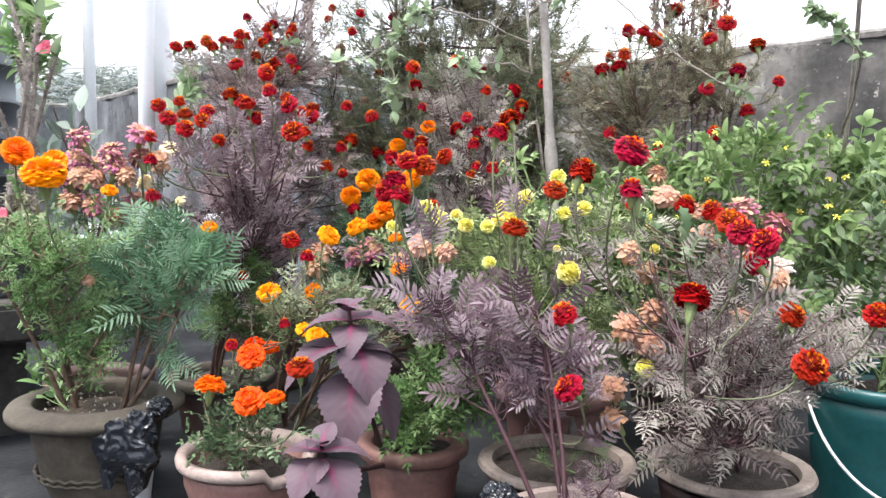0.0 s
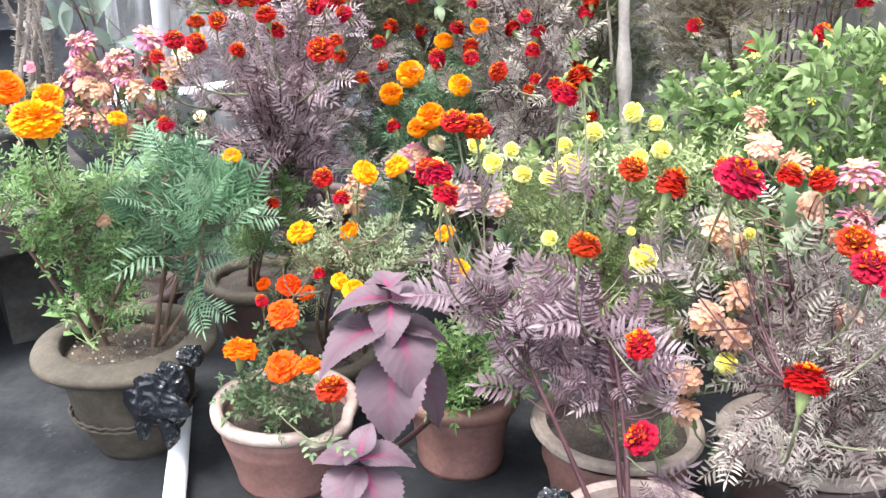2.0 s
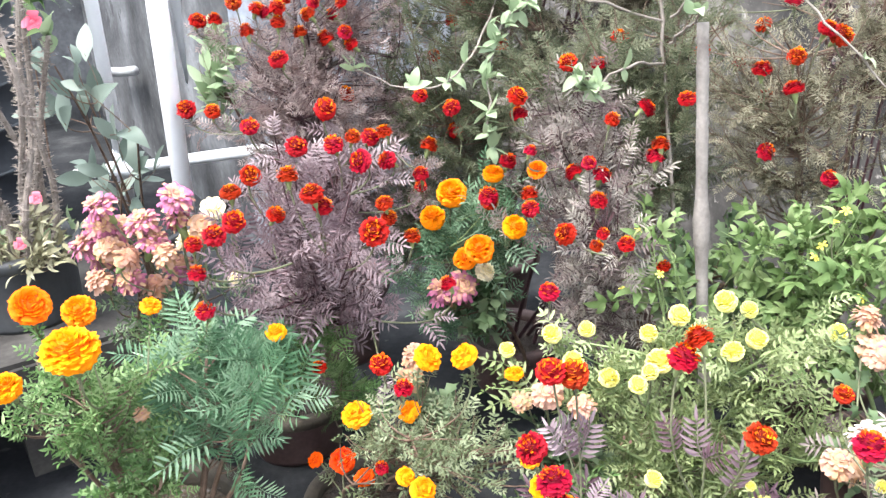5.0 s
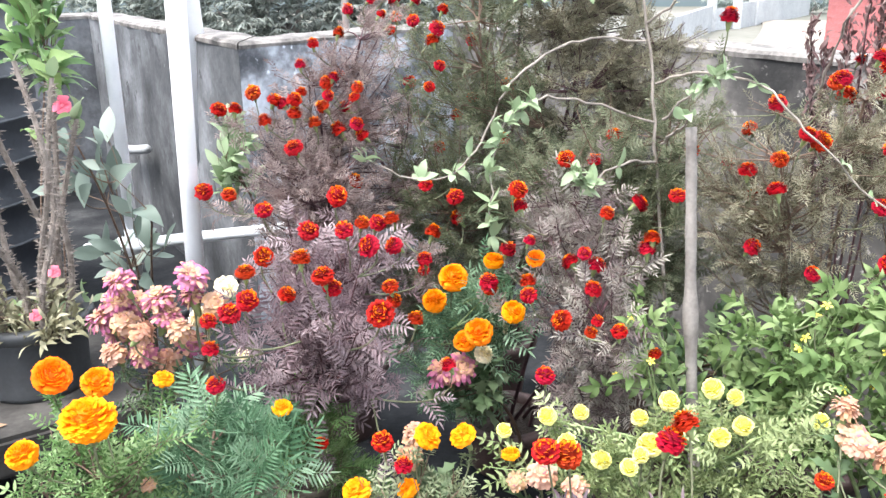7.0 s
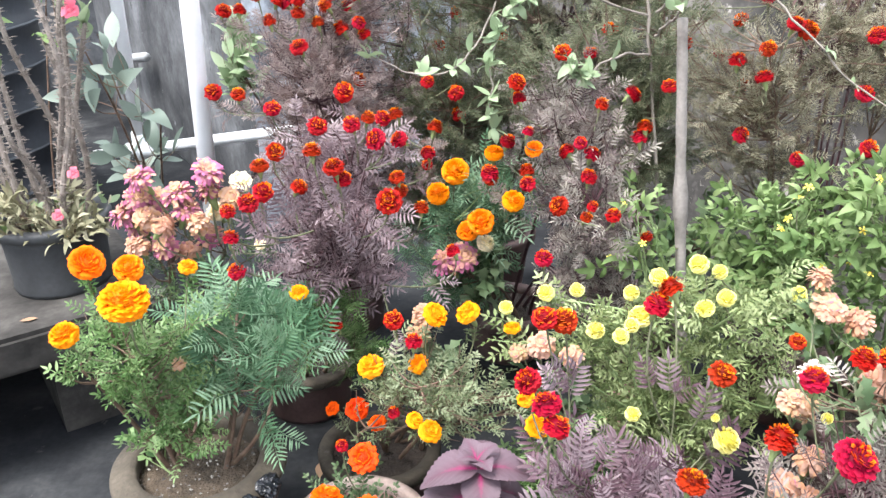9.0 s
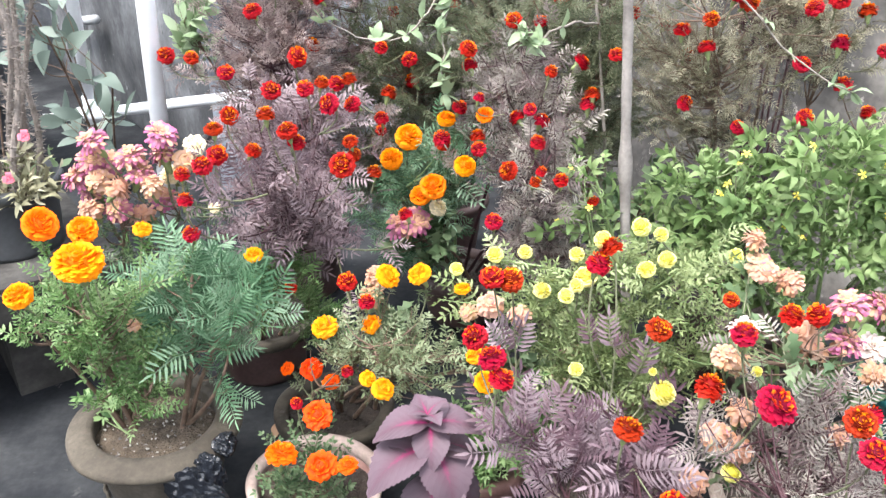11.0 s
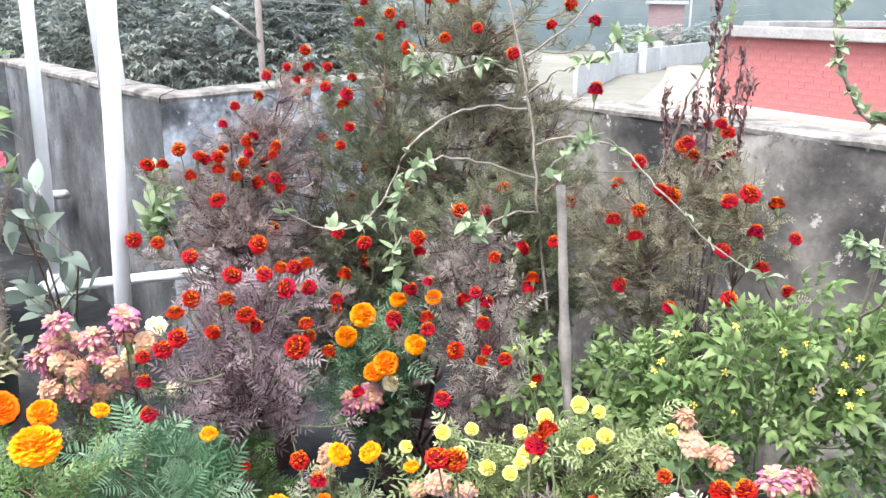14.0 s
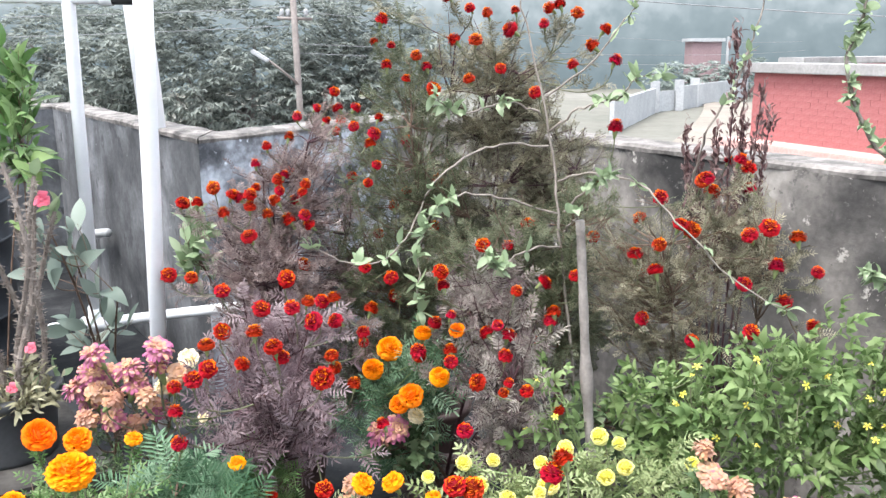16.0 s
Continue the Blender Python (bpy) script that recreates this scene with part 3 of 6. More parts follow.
for colour in ("mauve", "blush", "white", "pink"):
    HEADS[colour] = []
    for s in range(3):
        if colour == "blush":
            a, b, c = daisy(((16, -66, .92), (18, -44, 1.0), (20, -22, 1.0), (20, 0, .98), (18, 22, .92), (15, 44, .84), (10, 64, .78), (5, 82, .72)), .122, s, .62)
        elif colour == "mauve":
            a, b, c = daisy(((22, -34, .94), (24, -14, 1.0), (24, 6, 1.0), (22, 24, .94), (18, 40, .84), (14, 56, .72), (9, 72, .60)), .098, s, .46)
        else:
            a, b, c = daisy(seed=s, wide=.10) if colour != "pink" else daisy(((4, 6, 1.0), (3, 30, .7), (3, 70, .3)), .46, s)
        HEADS[colour].append(mesh_of(colour + "_chrysanthemum_head", a, b, M[colour], c))
cv, cf = lathe([(.06, -1.45), (.15, -1.32), (.27, -.85), (.35, -.4), (.42, .1), (.2, .12)], 8)
CALYX = mesh_of("calyx", cv, cf, M["calyx"], smooth=True)


# ---- plants ----
BLOOMS = []


def grow(name, at, label, canopy, leaf, leaf_mat, stem_mat, twigs, leaves, size, heads=(), trunks=3, seed=0, category="marigold plant", group="potted flowers", thick=0.006, tilt=0.5, lean=0.55, start=0.35, droop=0.05, face=(0.0, -0.42, 0.9), forward=0.35, twist=0.55):
    """A plant: woody trunks from the soil at `at`, twigs that fill the canopy's ellipsoids
    (x, y, z, rx, ry, rz), leaves along the twigs, flower heads {colour: [(x, y, z, radius)]} on stalks."""
    rng = np.random.default_rng(seed)
    root = thing(name, at, label, category, group)
    base = np.array(at, float)
    can = np.array(canopy, float)
    weight = can[:, 3] * can[:, 4] * can[:, 5]
    weight = weight / weight.sum()
    mid = (can[:, :3] * weight[:, None]).sum(0)
    paths, hubs = [], []
    for k in range(trunks):
        b = base + np.append(rng.normal(0, .022, 2), 0)
        c = can[k % len(can)]
        top = c[:3] + rng.normal(0, .25, 3) * c[3:] * [1, 1, .6]
        ctrl = b * [.6, .6, .45] + top * [.4, .4, .55] + np.append(rng.normal(0, .03, 2), 0)
        p = bezier(b, ctrl, top, 9)
        paths.append((p, np.linspace(thick, thick * .45, 9)))
        hubs.append(p)
    hubs = np.concatenate([h[2:] for h in hubs])

    def reach(end, hubs, n=7):
        d = np.linalg.norm((hubs - end) * [1, 1, .8], axis=1) + np.maximum(0, hubs[:, 2] - end[2] + .02) * 4
        near = hubs[np.argsort(d)[min(len(d) - 1, int(rng.integers(0, 4)))]]
        c = near * .45 + end * .55 + [0, 0, -abs(end[2] - near[2]) * .25] + rng.normal(0, .018, 3)
        p = bezier(near, c, end, n)
        return p
    ends = []
    pick = rng.choice(len(can), twigs, p=weight)
    for k in range(twigs):
        c = can[pick[k]]
        d = rng.normal(0, 1, 3)
        d /= np.linalg.norm(d)
        end = c[:3] + d * c[3:] * rng.uniform(.35, 1.0) ** .6 * (rng.uniform(1.1, 1.42) if rng.random() < .28 else 1.0)
        end[2] = max(end[2], base[2] + .03)
        p = reach(end, hubs)
        paths.append((p, np.linspace(thick * .36, thick * .12, len(p))))
        ends.append(p)
    stalks, flowers = [], []
    forks = np.concatenate([hubs] + [p[3:6] for p in ends])
    for colour in heads:
        for (x, y, z, r) in heads[colour]:
            small = colour == "red" and r < .0215
            up = np.array([rng.normal(0, tilt), rng.normal(0, tilt) * .7, 0]) + ((0.0, -.14, .99) if small else face)
            up /= np.linalg.norm(up)
            top = np.array([x, y, z])
            foot = top - up * r * .8
            d = np.linalg.norm((forks - foot) * [1, 1, .7], axis=1) + np.maximum(0, forks[:, 2] - foot[2] + .03) * 5
            near = forks[np.argsort(d)[int(rng.integers(0, 3))]]
            gap = np.linalg.norm(foot - near)
            p = bezier(near, foot - (up * .5 + [0, 0, .5]) * min(.5 * gap, .14) + rng.normal(0, .006, 3), foot, 9)
            stalks.append((p, np.linspace(thick * .24, .0013 + r * .022, len(p))))
            flowers.append(("small_red" if small else colour, top, up, r))
    v, q = tubes(paths, 5)
    child("stem", mesh_of(name + "_stem", v - base, q, stem_mat, smooth=True), root)
    if stalks:
        for p, rad in stalks:
            v, q = tube(p - base, rad, 5)
            child("stalk", mesh_of("stalk", v, q, M["stalk"], smooth=True), root)
    P = np.array([p[np.clip(np.arange(7), 0, len(p) - 1)] for p in ends + [q[0] for q in stalks if np.linalg.norm(q[0][-1] - q[0][0]) > .07]])
    # leaves in opposite pairs at nodes along each twig, every pair turned a quarter round
    which = np.arange(leaves) % len(P)
    turn = np.arange(leaves) // len(P)
    pairs = max(1, math.ceil(leaves / len(P) / 2))
    t = start + (1 - start) * np.clip((turn // 2 + rng.uniform(.3, 1.0, leaves)) / pairs, 0, .999)
    i = np.minimum((t * 6).astype(int), 5)
    fr = (t * 6 - i)[:, None]
    o = P[which, i] * (1 - fr) + P[which, i + 1] * fr
    tan = P[which, i + 1] - P[which, i]
    tan /= np.linalg.norm(tan, axis=1)[:, None] + 1e-9
    e1 = np.cross(tan, rng.normal(0, 1, (len(P), 3))[which])
    e1 /= np.linalg.norm(e1, axis=1)[:, None] + 1e-9
    az = (turn % 2) * math.pi + (turn // 2) * math.pi / 2 + rng.normal(0, .35, leaves)
    around = np.cos(az)[:, None] * e1 + np.sin(az)[:, None] * np.cross(tan, e1)
    out = o - (mid - [0, 0, .12])
    out /= np.linalg.norm(out, axis=1)[:, None] + 1e-9
    aim = tan * (.25 + .6 * t)[:, None] + around * .75 + out * lean * .6 + rng.normal(0, .22, (leaves, 3)) + [0, -.1, droop]
    s = size * (.45 + .75 * rng.random(leaves)) * (1.15 - .3 * t)
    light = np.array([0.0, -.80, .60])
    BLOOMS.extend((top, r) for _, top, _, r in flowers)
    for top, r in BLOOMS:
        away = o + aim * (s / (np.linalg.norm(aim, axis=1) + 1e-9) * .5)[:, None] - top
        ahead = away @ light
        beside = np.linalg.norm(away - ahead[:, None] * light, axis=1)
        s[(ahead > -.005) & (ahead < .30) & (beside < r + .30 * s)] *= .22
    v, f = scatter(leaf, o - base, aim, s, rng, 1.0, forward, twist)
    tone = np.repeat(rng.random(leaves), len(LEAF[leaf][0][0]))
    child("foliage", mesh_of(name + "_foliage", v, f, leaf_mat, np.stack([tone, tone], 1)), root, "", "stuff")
    for n, (colour, top, up, r) in enumerate(flowers):
        ob = child("flower", HEADS[colour][n % 3], root)
        turn = Vector(up).to_track_quat("Z", "Y").to_matrix().to_4x4() @ Matrix.Rotation(n * 1.7, 4, "Z")
        k = rng.uniform(.94, 1.06)
        r = r * (1.0 if colour == "small_red" else 1.0 if colour == "yellow" else .94 if colour == "orange" else .88)
        ob.matrix_basis = Matrix.Translation(top - base) @ turn @ Matrix.Diagonal((r * k, r, r * rng.uniform(.9, 1.1), 1))
        c = child("calyx", CALYX, ob)
    return root


# ---- pots ----
def pot(at, r, h, base_r, mat, label, soil_at=0.84, lip=0.022, rim_mat=None, bands=(), soil_mat=None, wobble=0.012, seed=1, group="flower pots", name="flower_pot", fill=True, rim_h=.030, brim=False, notch=None, bulge=.85):
    """A flower pot: turned body, thick rolled rim, soil with lumps. `at` is the middle of its foot."""
    root = thing(name, at, label, "pot", group)
    wall = max(.008, r * .05)
    prof = [(base_r * .55, .0), (base_r, 0.0), (base_r * 1.03, .012)]
    for k in range(1, 9):
        q = k / 8
        rr = base_r + (r - lip - base_r) * q ** bulge
        for b, bw in bands:
            rr += .006 * math.exp(-((q - b) / bw) ** 2)
        prof.append((rr, .012 + (h - .03 - .012) * q))
    v, f = lathe(prof + [(r - lip - wall, h - .03), (base_r - wall, .03)], 44, wobble, seed)
    child("body", mesh_of("pot_body", v, f, mat, smooth=True), root)
    a, w = r - lip - wall, rim_h
    if brim:
        rim = [(a, h - .055), (a + .006, h - .045), (r - .026, h - .030), (r - .008, h - .033), (r - .001, h - .026), (r, h - .018), (r - .005, h - .011), (r - .022, h - .006), (r - .036, h), (a - .002, h - .001), (a - .006, h - .008), (a - .006, h - .03), (a, h - .055)]
    else:
        rim = [(a, h - w - .008), (r - .006, h - w), (r - .001, h - w + .004), (r, h - .010), (r - .003, h - .003), (r - .009, h), (a - .001, h - .003), (a - .004, h - .02), (a, h - w - .008)]
    v, f = lathe(rim, 64, wobble, seed)
    if notch:
        v = [(x, y, z - (.020 if z > h - .03 and notch[0] < math.degrees(math.atan2(y, x)) < notch[1] else 0)) for x, y, z in v]
    child("rim", mesh_of("pot_rim", v, f, rim_mat or mat, smooth=rim_h > .02), root)
    if fill:
        sr = (r - lip - wall) * .985
        rng = np.random.default_rng(seed)
        v, f = [(0, 0, h * soil_at + .012)], []
        for j in range(1, 9):
            for k in range(44):
                a = 2 * math.pi * k / 44
                w = 1 + wobble * (1 if j == 8 else 0)
                q = sr * j / 8
                v.append((q * math.cos(a), q * math.sin(a), h * soil_at + .012 * (1 - (j / 8) ** 2) + .006 * noise.noise(Vector((q * 30 * math.cos(a), q * 30 * math.sin(a), seed))) + rng.uniform(-.0015, .0015)))
        for k in range(44):
            f.append((0, 1 + k, 1 + (k + 1) % 44))
        for j in range(7):
            for k in range(44):
                a, b = 1 + j * 44 + k, 1 + j * 44 + (k + 1) % 44
                f.append((a, a + 44, b + 44, b))
        child("soil", mesh_of("pot_soil", v, f, soil_mat or M["dark_soil"], smooth=True), root)
    return root


# ---- the terrace: floor, parapet walls, raised slab ----
NEAR, CONVEX, CORNER, RIGHT_END = (-2.6, 5.65), (-1.055, 3.53), (-0.33, 4.54), (2.80, 0.03)
OUTLINE = [NEAR, CONVEX, CORNER, RIGHT_END, (1.2, -2.4), (-4.2, -2.4), (-5.2, 3.6)]
TOP = 1.08


def slab_mesh(name, outline, z, thick, mat):
    bm = bmesh.new()
    f = bm.faces.new([bm.verts.new((x, y, z)) for x, y in outline])
    ext = bmesh.ops.extrude_face_region(bm, geom=[f])
    bmesh.ops.translate(bm, vec=(0, 0, -thick), verts=[e for e in ext["geom"] if isinstance(e, bmesh.types.BMVert)])
    bmesh.ops.recalc_face_normals(bm, faces=bm.faces)
    me = bpy.data.meshes.new(name)
    bm.to_mesh(me)
    bm.free()
    me.materials.append(mat)
    return new(name, me)


tagged(slab_mesh("floor", OUTLINE, 0.0, 0.2, M["concrete_floor"]), "dark damp stained concrete roof terrace floor", "floor", "", "structure")


MITRE = {CONVEX: 0.193, CORNER: -0.20, NEAR: -0.145}


def parapet(name, a, b, label, out=0.14, mat=None):
    """A rendered parapet from a to b; the terrace lies on its left-hand side going from a to b."""
    cut_a, cut_b = MITRE.get(a, 0.0), MITRE.get(b, 0.0)
    a, b = Vector(a), Vector(b)
    d = (b - a).normalized()
    n = Vector((-d.y, d.x))
    L = (b - a).length
    nx, nz = max(8, int(L / .07)), 14
    v, f = [], []
    for i in range(nx + 1):
        for j in range(nz + 1):
            s, z = L * i / nx, TOP * j / nz
            o = .010 * noise.noise(Vector((s * 3, z * 3, a.x))) + .004 * noise.noise(Vector((s * 14, z * 14, a.y)))
            o *= min(1.0, 9 * s / L, 9 * (L - s) / L)
            v.append((a.x + d.x * s + n.x * o, a.y + d.y * s + n.y * o, z))
    for i in range(nx):
        for j in range(nz):
            k = i * (nz + 1) + j
            f.append((k, k + 1, k + nz + 2, k + nz + 1))
    m = len(v)
    for (p, z) in ((a + d * cut_a, TOP), (b - d * cut_b, TOP), (b - d * cut_b, -4.0), (a + d * cut_a, -4.0)):
        v.append((p.x - n.x * out, p.y - n.y * out, z))
    v += [(a.x, a.y, -4.0), (b.x, b.y, -4.0)]
    f += [(m, m + 1, m + 2, m + 3), (m + 3, m + 2, m + 5, m + 4)]
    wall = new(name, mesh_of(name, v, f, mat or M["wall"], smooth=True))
    tagged(wall, label, "wall", "", "structure")
    # coping with a worn, uneven edge
    v, f = [], []
    rng = np.random.default_rng(int(abs(a.x * 100)))
    for i in range(nx + 1):
        s = L * i / nx
        fade = min(1.0, 4 * min(s, L - s) / .6)
        w = .002 + .010 * fade * noise.noise(Vector((s * 9, a.x, 2.0)))
        h = .024 - (.003 if mat else 0) + .007 * fade * noise.noise(Vector((s * 7, a.y, 5.0)))
        for off, z in ((w + .002, TOP - .004 + w * .8), (w + .003, TOP + h - .010), (w - .010, TOP + h), (-out + .0, TOP + h + .004), (-out - .016, TOP + h - .008), (-out - .016, TOP - .02)):
            k = max(0.0, -off) / out
            q = min(max(s, cut_a * k), L - cut_b * k)
            q = cut_a * k if i == 0 else L - cut_b * k if i == nx else q
            v.append((a.x + d.x * q + n.x * off, a.y + d.y * q + n.y * off, z))
    for i in range(nx):
        for j in range(6):
            k, q = i * 6 + j, i * 6 + (j + 1) % 6
            f.append((k, q, q + 6, k + 6))
    f += [tuple(range(6)), tuple(range(nx * 6, nx * 6 + 6))[::-1]]
    child("coping", mesh_of("coping", v, f, M["coping"]), wall, "worn cream cement coping")


def side(a, b, inside=(-1.0, 1.0)):
    """Orders two plan points so that `inside` is on the left."""
    (ax, ay), (bx, by) = a, b
    return (a, b) if (bx - ax) * (inside[1] - ay) - (by - ay) * (inside[0] - ax) > 0 else (b, a)


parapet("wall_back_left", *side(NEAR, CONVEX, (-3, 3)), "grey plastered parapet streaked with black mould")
parapet("wall_back", *side(CONVEX, CORNER), "grey plastered parapet with flaking bluish paint", mat=M["flaking"])
parapet("wall_right", *side(CORNER, RIGHT_END), "brownish grey plastered parapet blackened by damp", mat=M["right_wall"])
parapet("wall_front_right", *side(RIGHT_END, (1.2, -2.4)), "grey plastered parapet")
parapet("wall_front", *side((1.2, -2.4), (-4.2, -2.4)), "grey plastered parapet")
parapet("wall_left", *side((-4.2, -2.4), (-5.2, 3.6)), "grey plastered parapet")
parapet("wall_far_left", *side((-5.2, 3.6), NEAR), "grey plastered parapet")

ledge = thing("ledge", (-1.45, 2.5, 0), "raised grey concrete slab on low piers", "ledge", "", "structure")
bm = bmesh.new()
along_box(bm, (-2.55, 1.03), (-0.95, 2.235), 0.95, 0.0, 0.27, 0.37, 0.012)
for v in bm.verts:
    v.co -= Vector((-1.45, 2.5, 0))
part("slab", bm, M["slab"], ledge)
for k in (0.15, 0.9, 1.7):
    bm = bmesh.new()
    d = Vector((1.6, 1.205)).normalized()
    p = Vector((-2.55, 1.03)) + d * k
    along_box(bm, p, p + d * .14, 0.85, -0.12, 0.0, 0.269)
    for v in bm.verts:
        v.co -= Vector((-1.45, 2.5, 0))
    part("pier", bm, M["slab"], ledge)


# ---- white pipe frame ----
def pipe_line(name, pts, r, mat, parent, label="", sides=14):
    v, q = tube(pts, r, sides)
    f = [tuple(a) for a in q.tolist()] + [tuple(range(sides))[::-1], tuple(range(len(v) - sides, len(v)))]
    return child(name, mesh_of(name, v - np.array(parent.location), f, mat, smooth=True), parent, label)


LEANS = np.array([0.127, -0.255, 0.959]) / 0.959
P2 = lambda z: np.array([-0.938, 2.525, 0]) + LEANS * z
P1 = lambda z: np.array([-1.386, 3.204, 0.6]) + LEANS * (z - 0.6)
pipes = thing("pipe_frame", tuple(P2(0)), "leaning white plastic pipe frame with joints", "pipe frame")
pipe_line("upright", [P2(0), P2(1), P2(2.6)], .0215, M["pvc"], pipes)
pipe_line("upright", [P1(.30), P1(1.2), P1(2.6)], .021, M["pvc"], pipes)
A = P1(.43)
pipe_line("crossbar", [A + np.array([-.20, .05, -.035]), A, A + np.array([.32, -.08, .06]), A + np.array([.66, -.16, .12])], .019, M["pvc"], pipes)
pipe_line("tee_joint", [A + np.array([-.06, .03, -.01]), A + np.array([.06, -.03, .01])], .026, M["pvc"], pipes)
pipe_line("tee_joint", [A - LEANS * .055, A + LEANS * .07], .026, M["pvc"], pipes)
B = P1(1.595)
pipe_line("top_bar", [B + np.array([-.9, .02, .02]), B, B + np.array([.10, 0, 0])], .017, M["pvc"], pipes)
pipe_line("connector", [B + np.array([.10, 0, 0]), B + np.array([.14, 0, -.002])], .021, M["pvc"], pipes)
pipe_line("connector", [B + np.array([.14, 0, -.002]), B + np.array([.20, .0, -.004]), B + np.array([.24, .0, -.006])], .017, M["black_plastic"], pipes, "black plastic elbow")
pipe_line("brace", [(-1.391, 4.077, 0.550), (-1.370, 3.867, 1.625), (-1.349, 3.657, 2.700)], .055, M["pvc"], pipes)
wall_pipe = thing("drain_pipe", (-2.02, 4.72, .46), "grey plastic pipe stub along the parapet", "pipe")
pipe_line("spout", [(-2.17, 4.94, .42), (-2.0, 4.72, .462), (-1.875, 4.56, .50)], .024, M["dull_pvc"], wall_pipe)

floor_pipe = thing("floor_pipe", (-0.66, 1.7, 0.02), "white plastic pipe lying on the floor", "pipe")
pipe_line("tube", [(-.735, 1.98, .021), (-.64, 1.695, .021), (-.535, 1.38, .021)], .021, M["pvc"], floor_pipe)
hose = thing("hose", (-1.0, 2.75, .5), "black rubber hose slung behind the pots", "hose")
pipe_line("tube", bezier((-1.15, 2.66, .372), (-.95, 2.6, .42), (-.72, 2.66, .64), 10), .014, M["black_plastic"], hose)

tank = thing("water_tank", (-2.42, 3.62, 0), "black ribbed plastic water tank", "water tank")
prof = [(.40, 0), (.46, .0), (.47, .04)]
for k in range(1, 9):
    z = .04 + k * .158
    prof += [(.47, z - .03), (.485, z - .015), (.485, z + .005), (.47, z + .02)]
prof += [(.46, 1.36), (.36, 1.46), (.17, 1.50)]
v, f = lathe(prof, 40)
M["tank"] = surface("dusty_blue_black_plastic", [(0.3, (0.014, 0.017, 0.023)), (0.65, (0.036, 0.041, 0.050))], 0.5, 5, 70, 0.1)
M["rib_dust"] = surface("dusty_rib", [(0.3, (0.035, 0.039, 0.046)), (0.65, (0.080, 0.087, 0.098))], 0.6, 5, 70, 0.1)
child("body", mesh_of("tank_body", v, f, M["tank"], smooth=True), tank)
for k in range(1, 9):
    z = .035 + k * .158
    v, f = lathe([(.478, z - .010), (.490, z - .004), (.490, z + .004), (.478, z + .010)], 40)
    child("rib", mesh_of("tank_rib", v, f, M["rib_dust"], smooth=True), tank, "dusty raised rib")
v, f = lathe([(.20, 1.49), (.20, 1.54), (.15, 1.56), (.0, 1.565)], 32)
child("lid", mesh_of("tank_lid", v, f, M["black_plastic"], smooth=True), tank)

# ---- pots ----
left_pot = pot((-.745, 1.745, 0), .182, .245, .080, M["taupe_pot"], "dusty taupe pot with a fluted rim and rope band", bands=((.42, .05), (.30, .03), (.02, .05)), soil_mat=M["soil"], wobble=.02, lip=.042, brim=True, bulge=.58)
for row, z in enumerate((.100, .088)):
    rr = .080 + (.140 - .080) * ((z - .012) / .203) ** .58 + .006
    pts = [((rr + .0014 * math.sin(k * 1.1 + row * 1.5)) * math.cos(k * 2 * math.pi / 160), (rr + .0014 * math.sin(k * 1.1 + row * 1.5)) * math.sin(k * 2 * math.pi / 160), z + .0022 * math.cos(k * 1.1)) for k in range(161)]
    child("rope_band", mesh_of("rope_band", *tube(pts, .0036, 6), M["taupe_pot"], smooth=True), left_pot)
pot((-.40, 1.655, 0), .142, .165, .10, M["terracotta"], "pinkish terracotta plastic pot with a bleached broken rim", rim_mat=M["pale_rim"], soil_at=.72, bands=((.7, .06),), notch=(-58, -12), lip=.013, rim_h=.023)
pot((-.07, 1.73, 0), .118, .165, .085, M["terracotta"], "terracotta plastic pot in the front row", bands=((.55, .05), (.75, .05)))
pot((.22, 1.62, 0), .155, .165, .11, M["terracotta"], "wide terracotta plastic pot with a dusty rim", rim_mat=M["dusty_rim"], soil_at=.86, lip=.019, rim_h=.016, bands=((.6, .05),))
pot((.22, 1.26, 0), .140, .200, .10, M["terracotta"], "terracotta plastic pot with a thin pale rim", rim_mat=M["pale_rim"], soil_at=.80, lip=.012, rim_h=.014, bands=((.7, .05),), seed=4)
pot((.55, 1.60, 0), .155, .165, .11, M["brown_pot"], "wide red-brown plastic pot with a dusty lip", rim_mat=M["dusty_rim"], lip=.019, rim_h=.016)
pot((-.64, 2.30, 0), .15, .155, .11, M["brown_pot"], "brown plastic pot with a dusty rim", rim_mat=M["taupe_pot"])
pot((-.395, 1.925, 0), .142, .14, .10, M["brown_pot"], "brown plastic pot with a dusty rim", rim_mat=M["taupe_pot"])
pot((-.09, 2.585, 0), .145, .155, .10, M["brown_pot"], "brown plastic pot among marigolds", rim_mat=M["brown_pot"])
pot((.25, 1.95, 0), .14, .22, .10, M["terracotta"], "orange terracotta pot under leaves")
pot((-.90, 2.10, 0), .13, .20, .09, M["brown_pot"], "brown plastic pot behind a taupe pot")
pot((-.60, 2.75, 0), .16, .24, .11, M["brown_pot"], "brown plastic pot by the parapet")
pot((-.15, 2.95, 0), .16, .24, .11, M["brown_pot"], "brown plastic pot by the parapet")
pot((.25, 2.42, 0), .16, .24, .11, M["brown_pot"], "brown plastic pot in the corner")
pot((.62, 2.30, 0), .16, .24, .11, M["brown_pot"], "brown plastic pot by the parapet")
pot((.66, 1.98, 0), .14, .22, .10, M["brown_pot"], "brown plastic pot under tomato plants")
pot((-1.27, 2.32, .37), .15, .19, .12, M["grey_plastic"], "dusty dark grey plastic pot standing on the slab", wobble=.004)

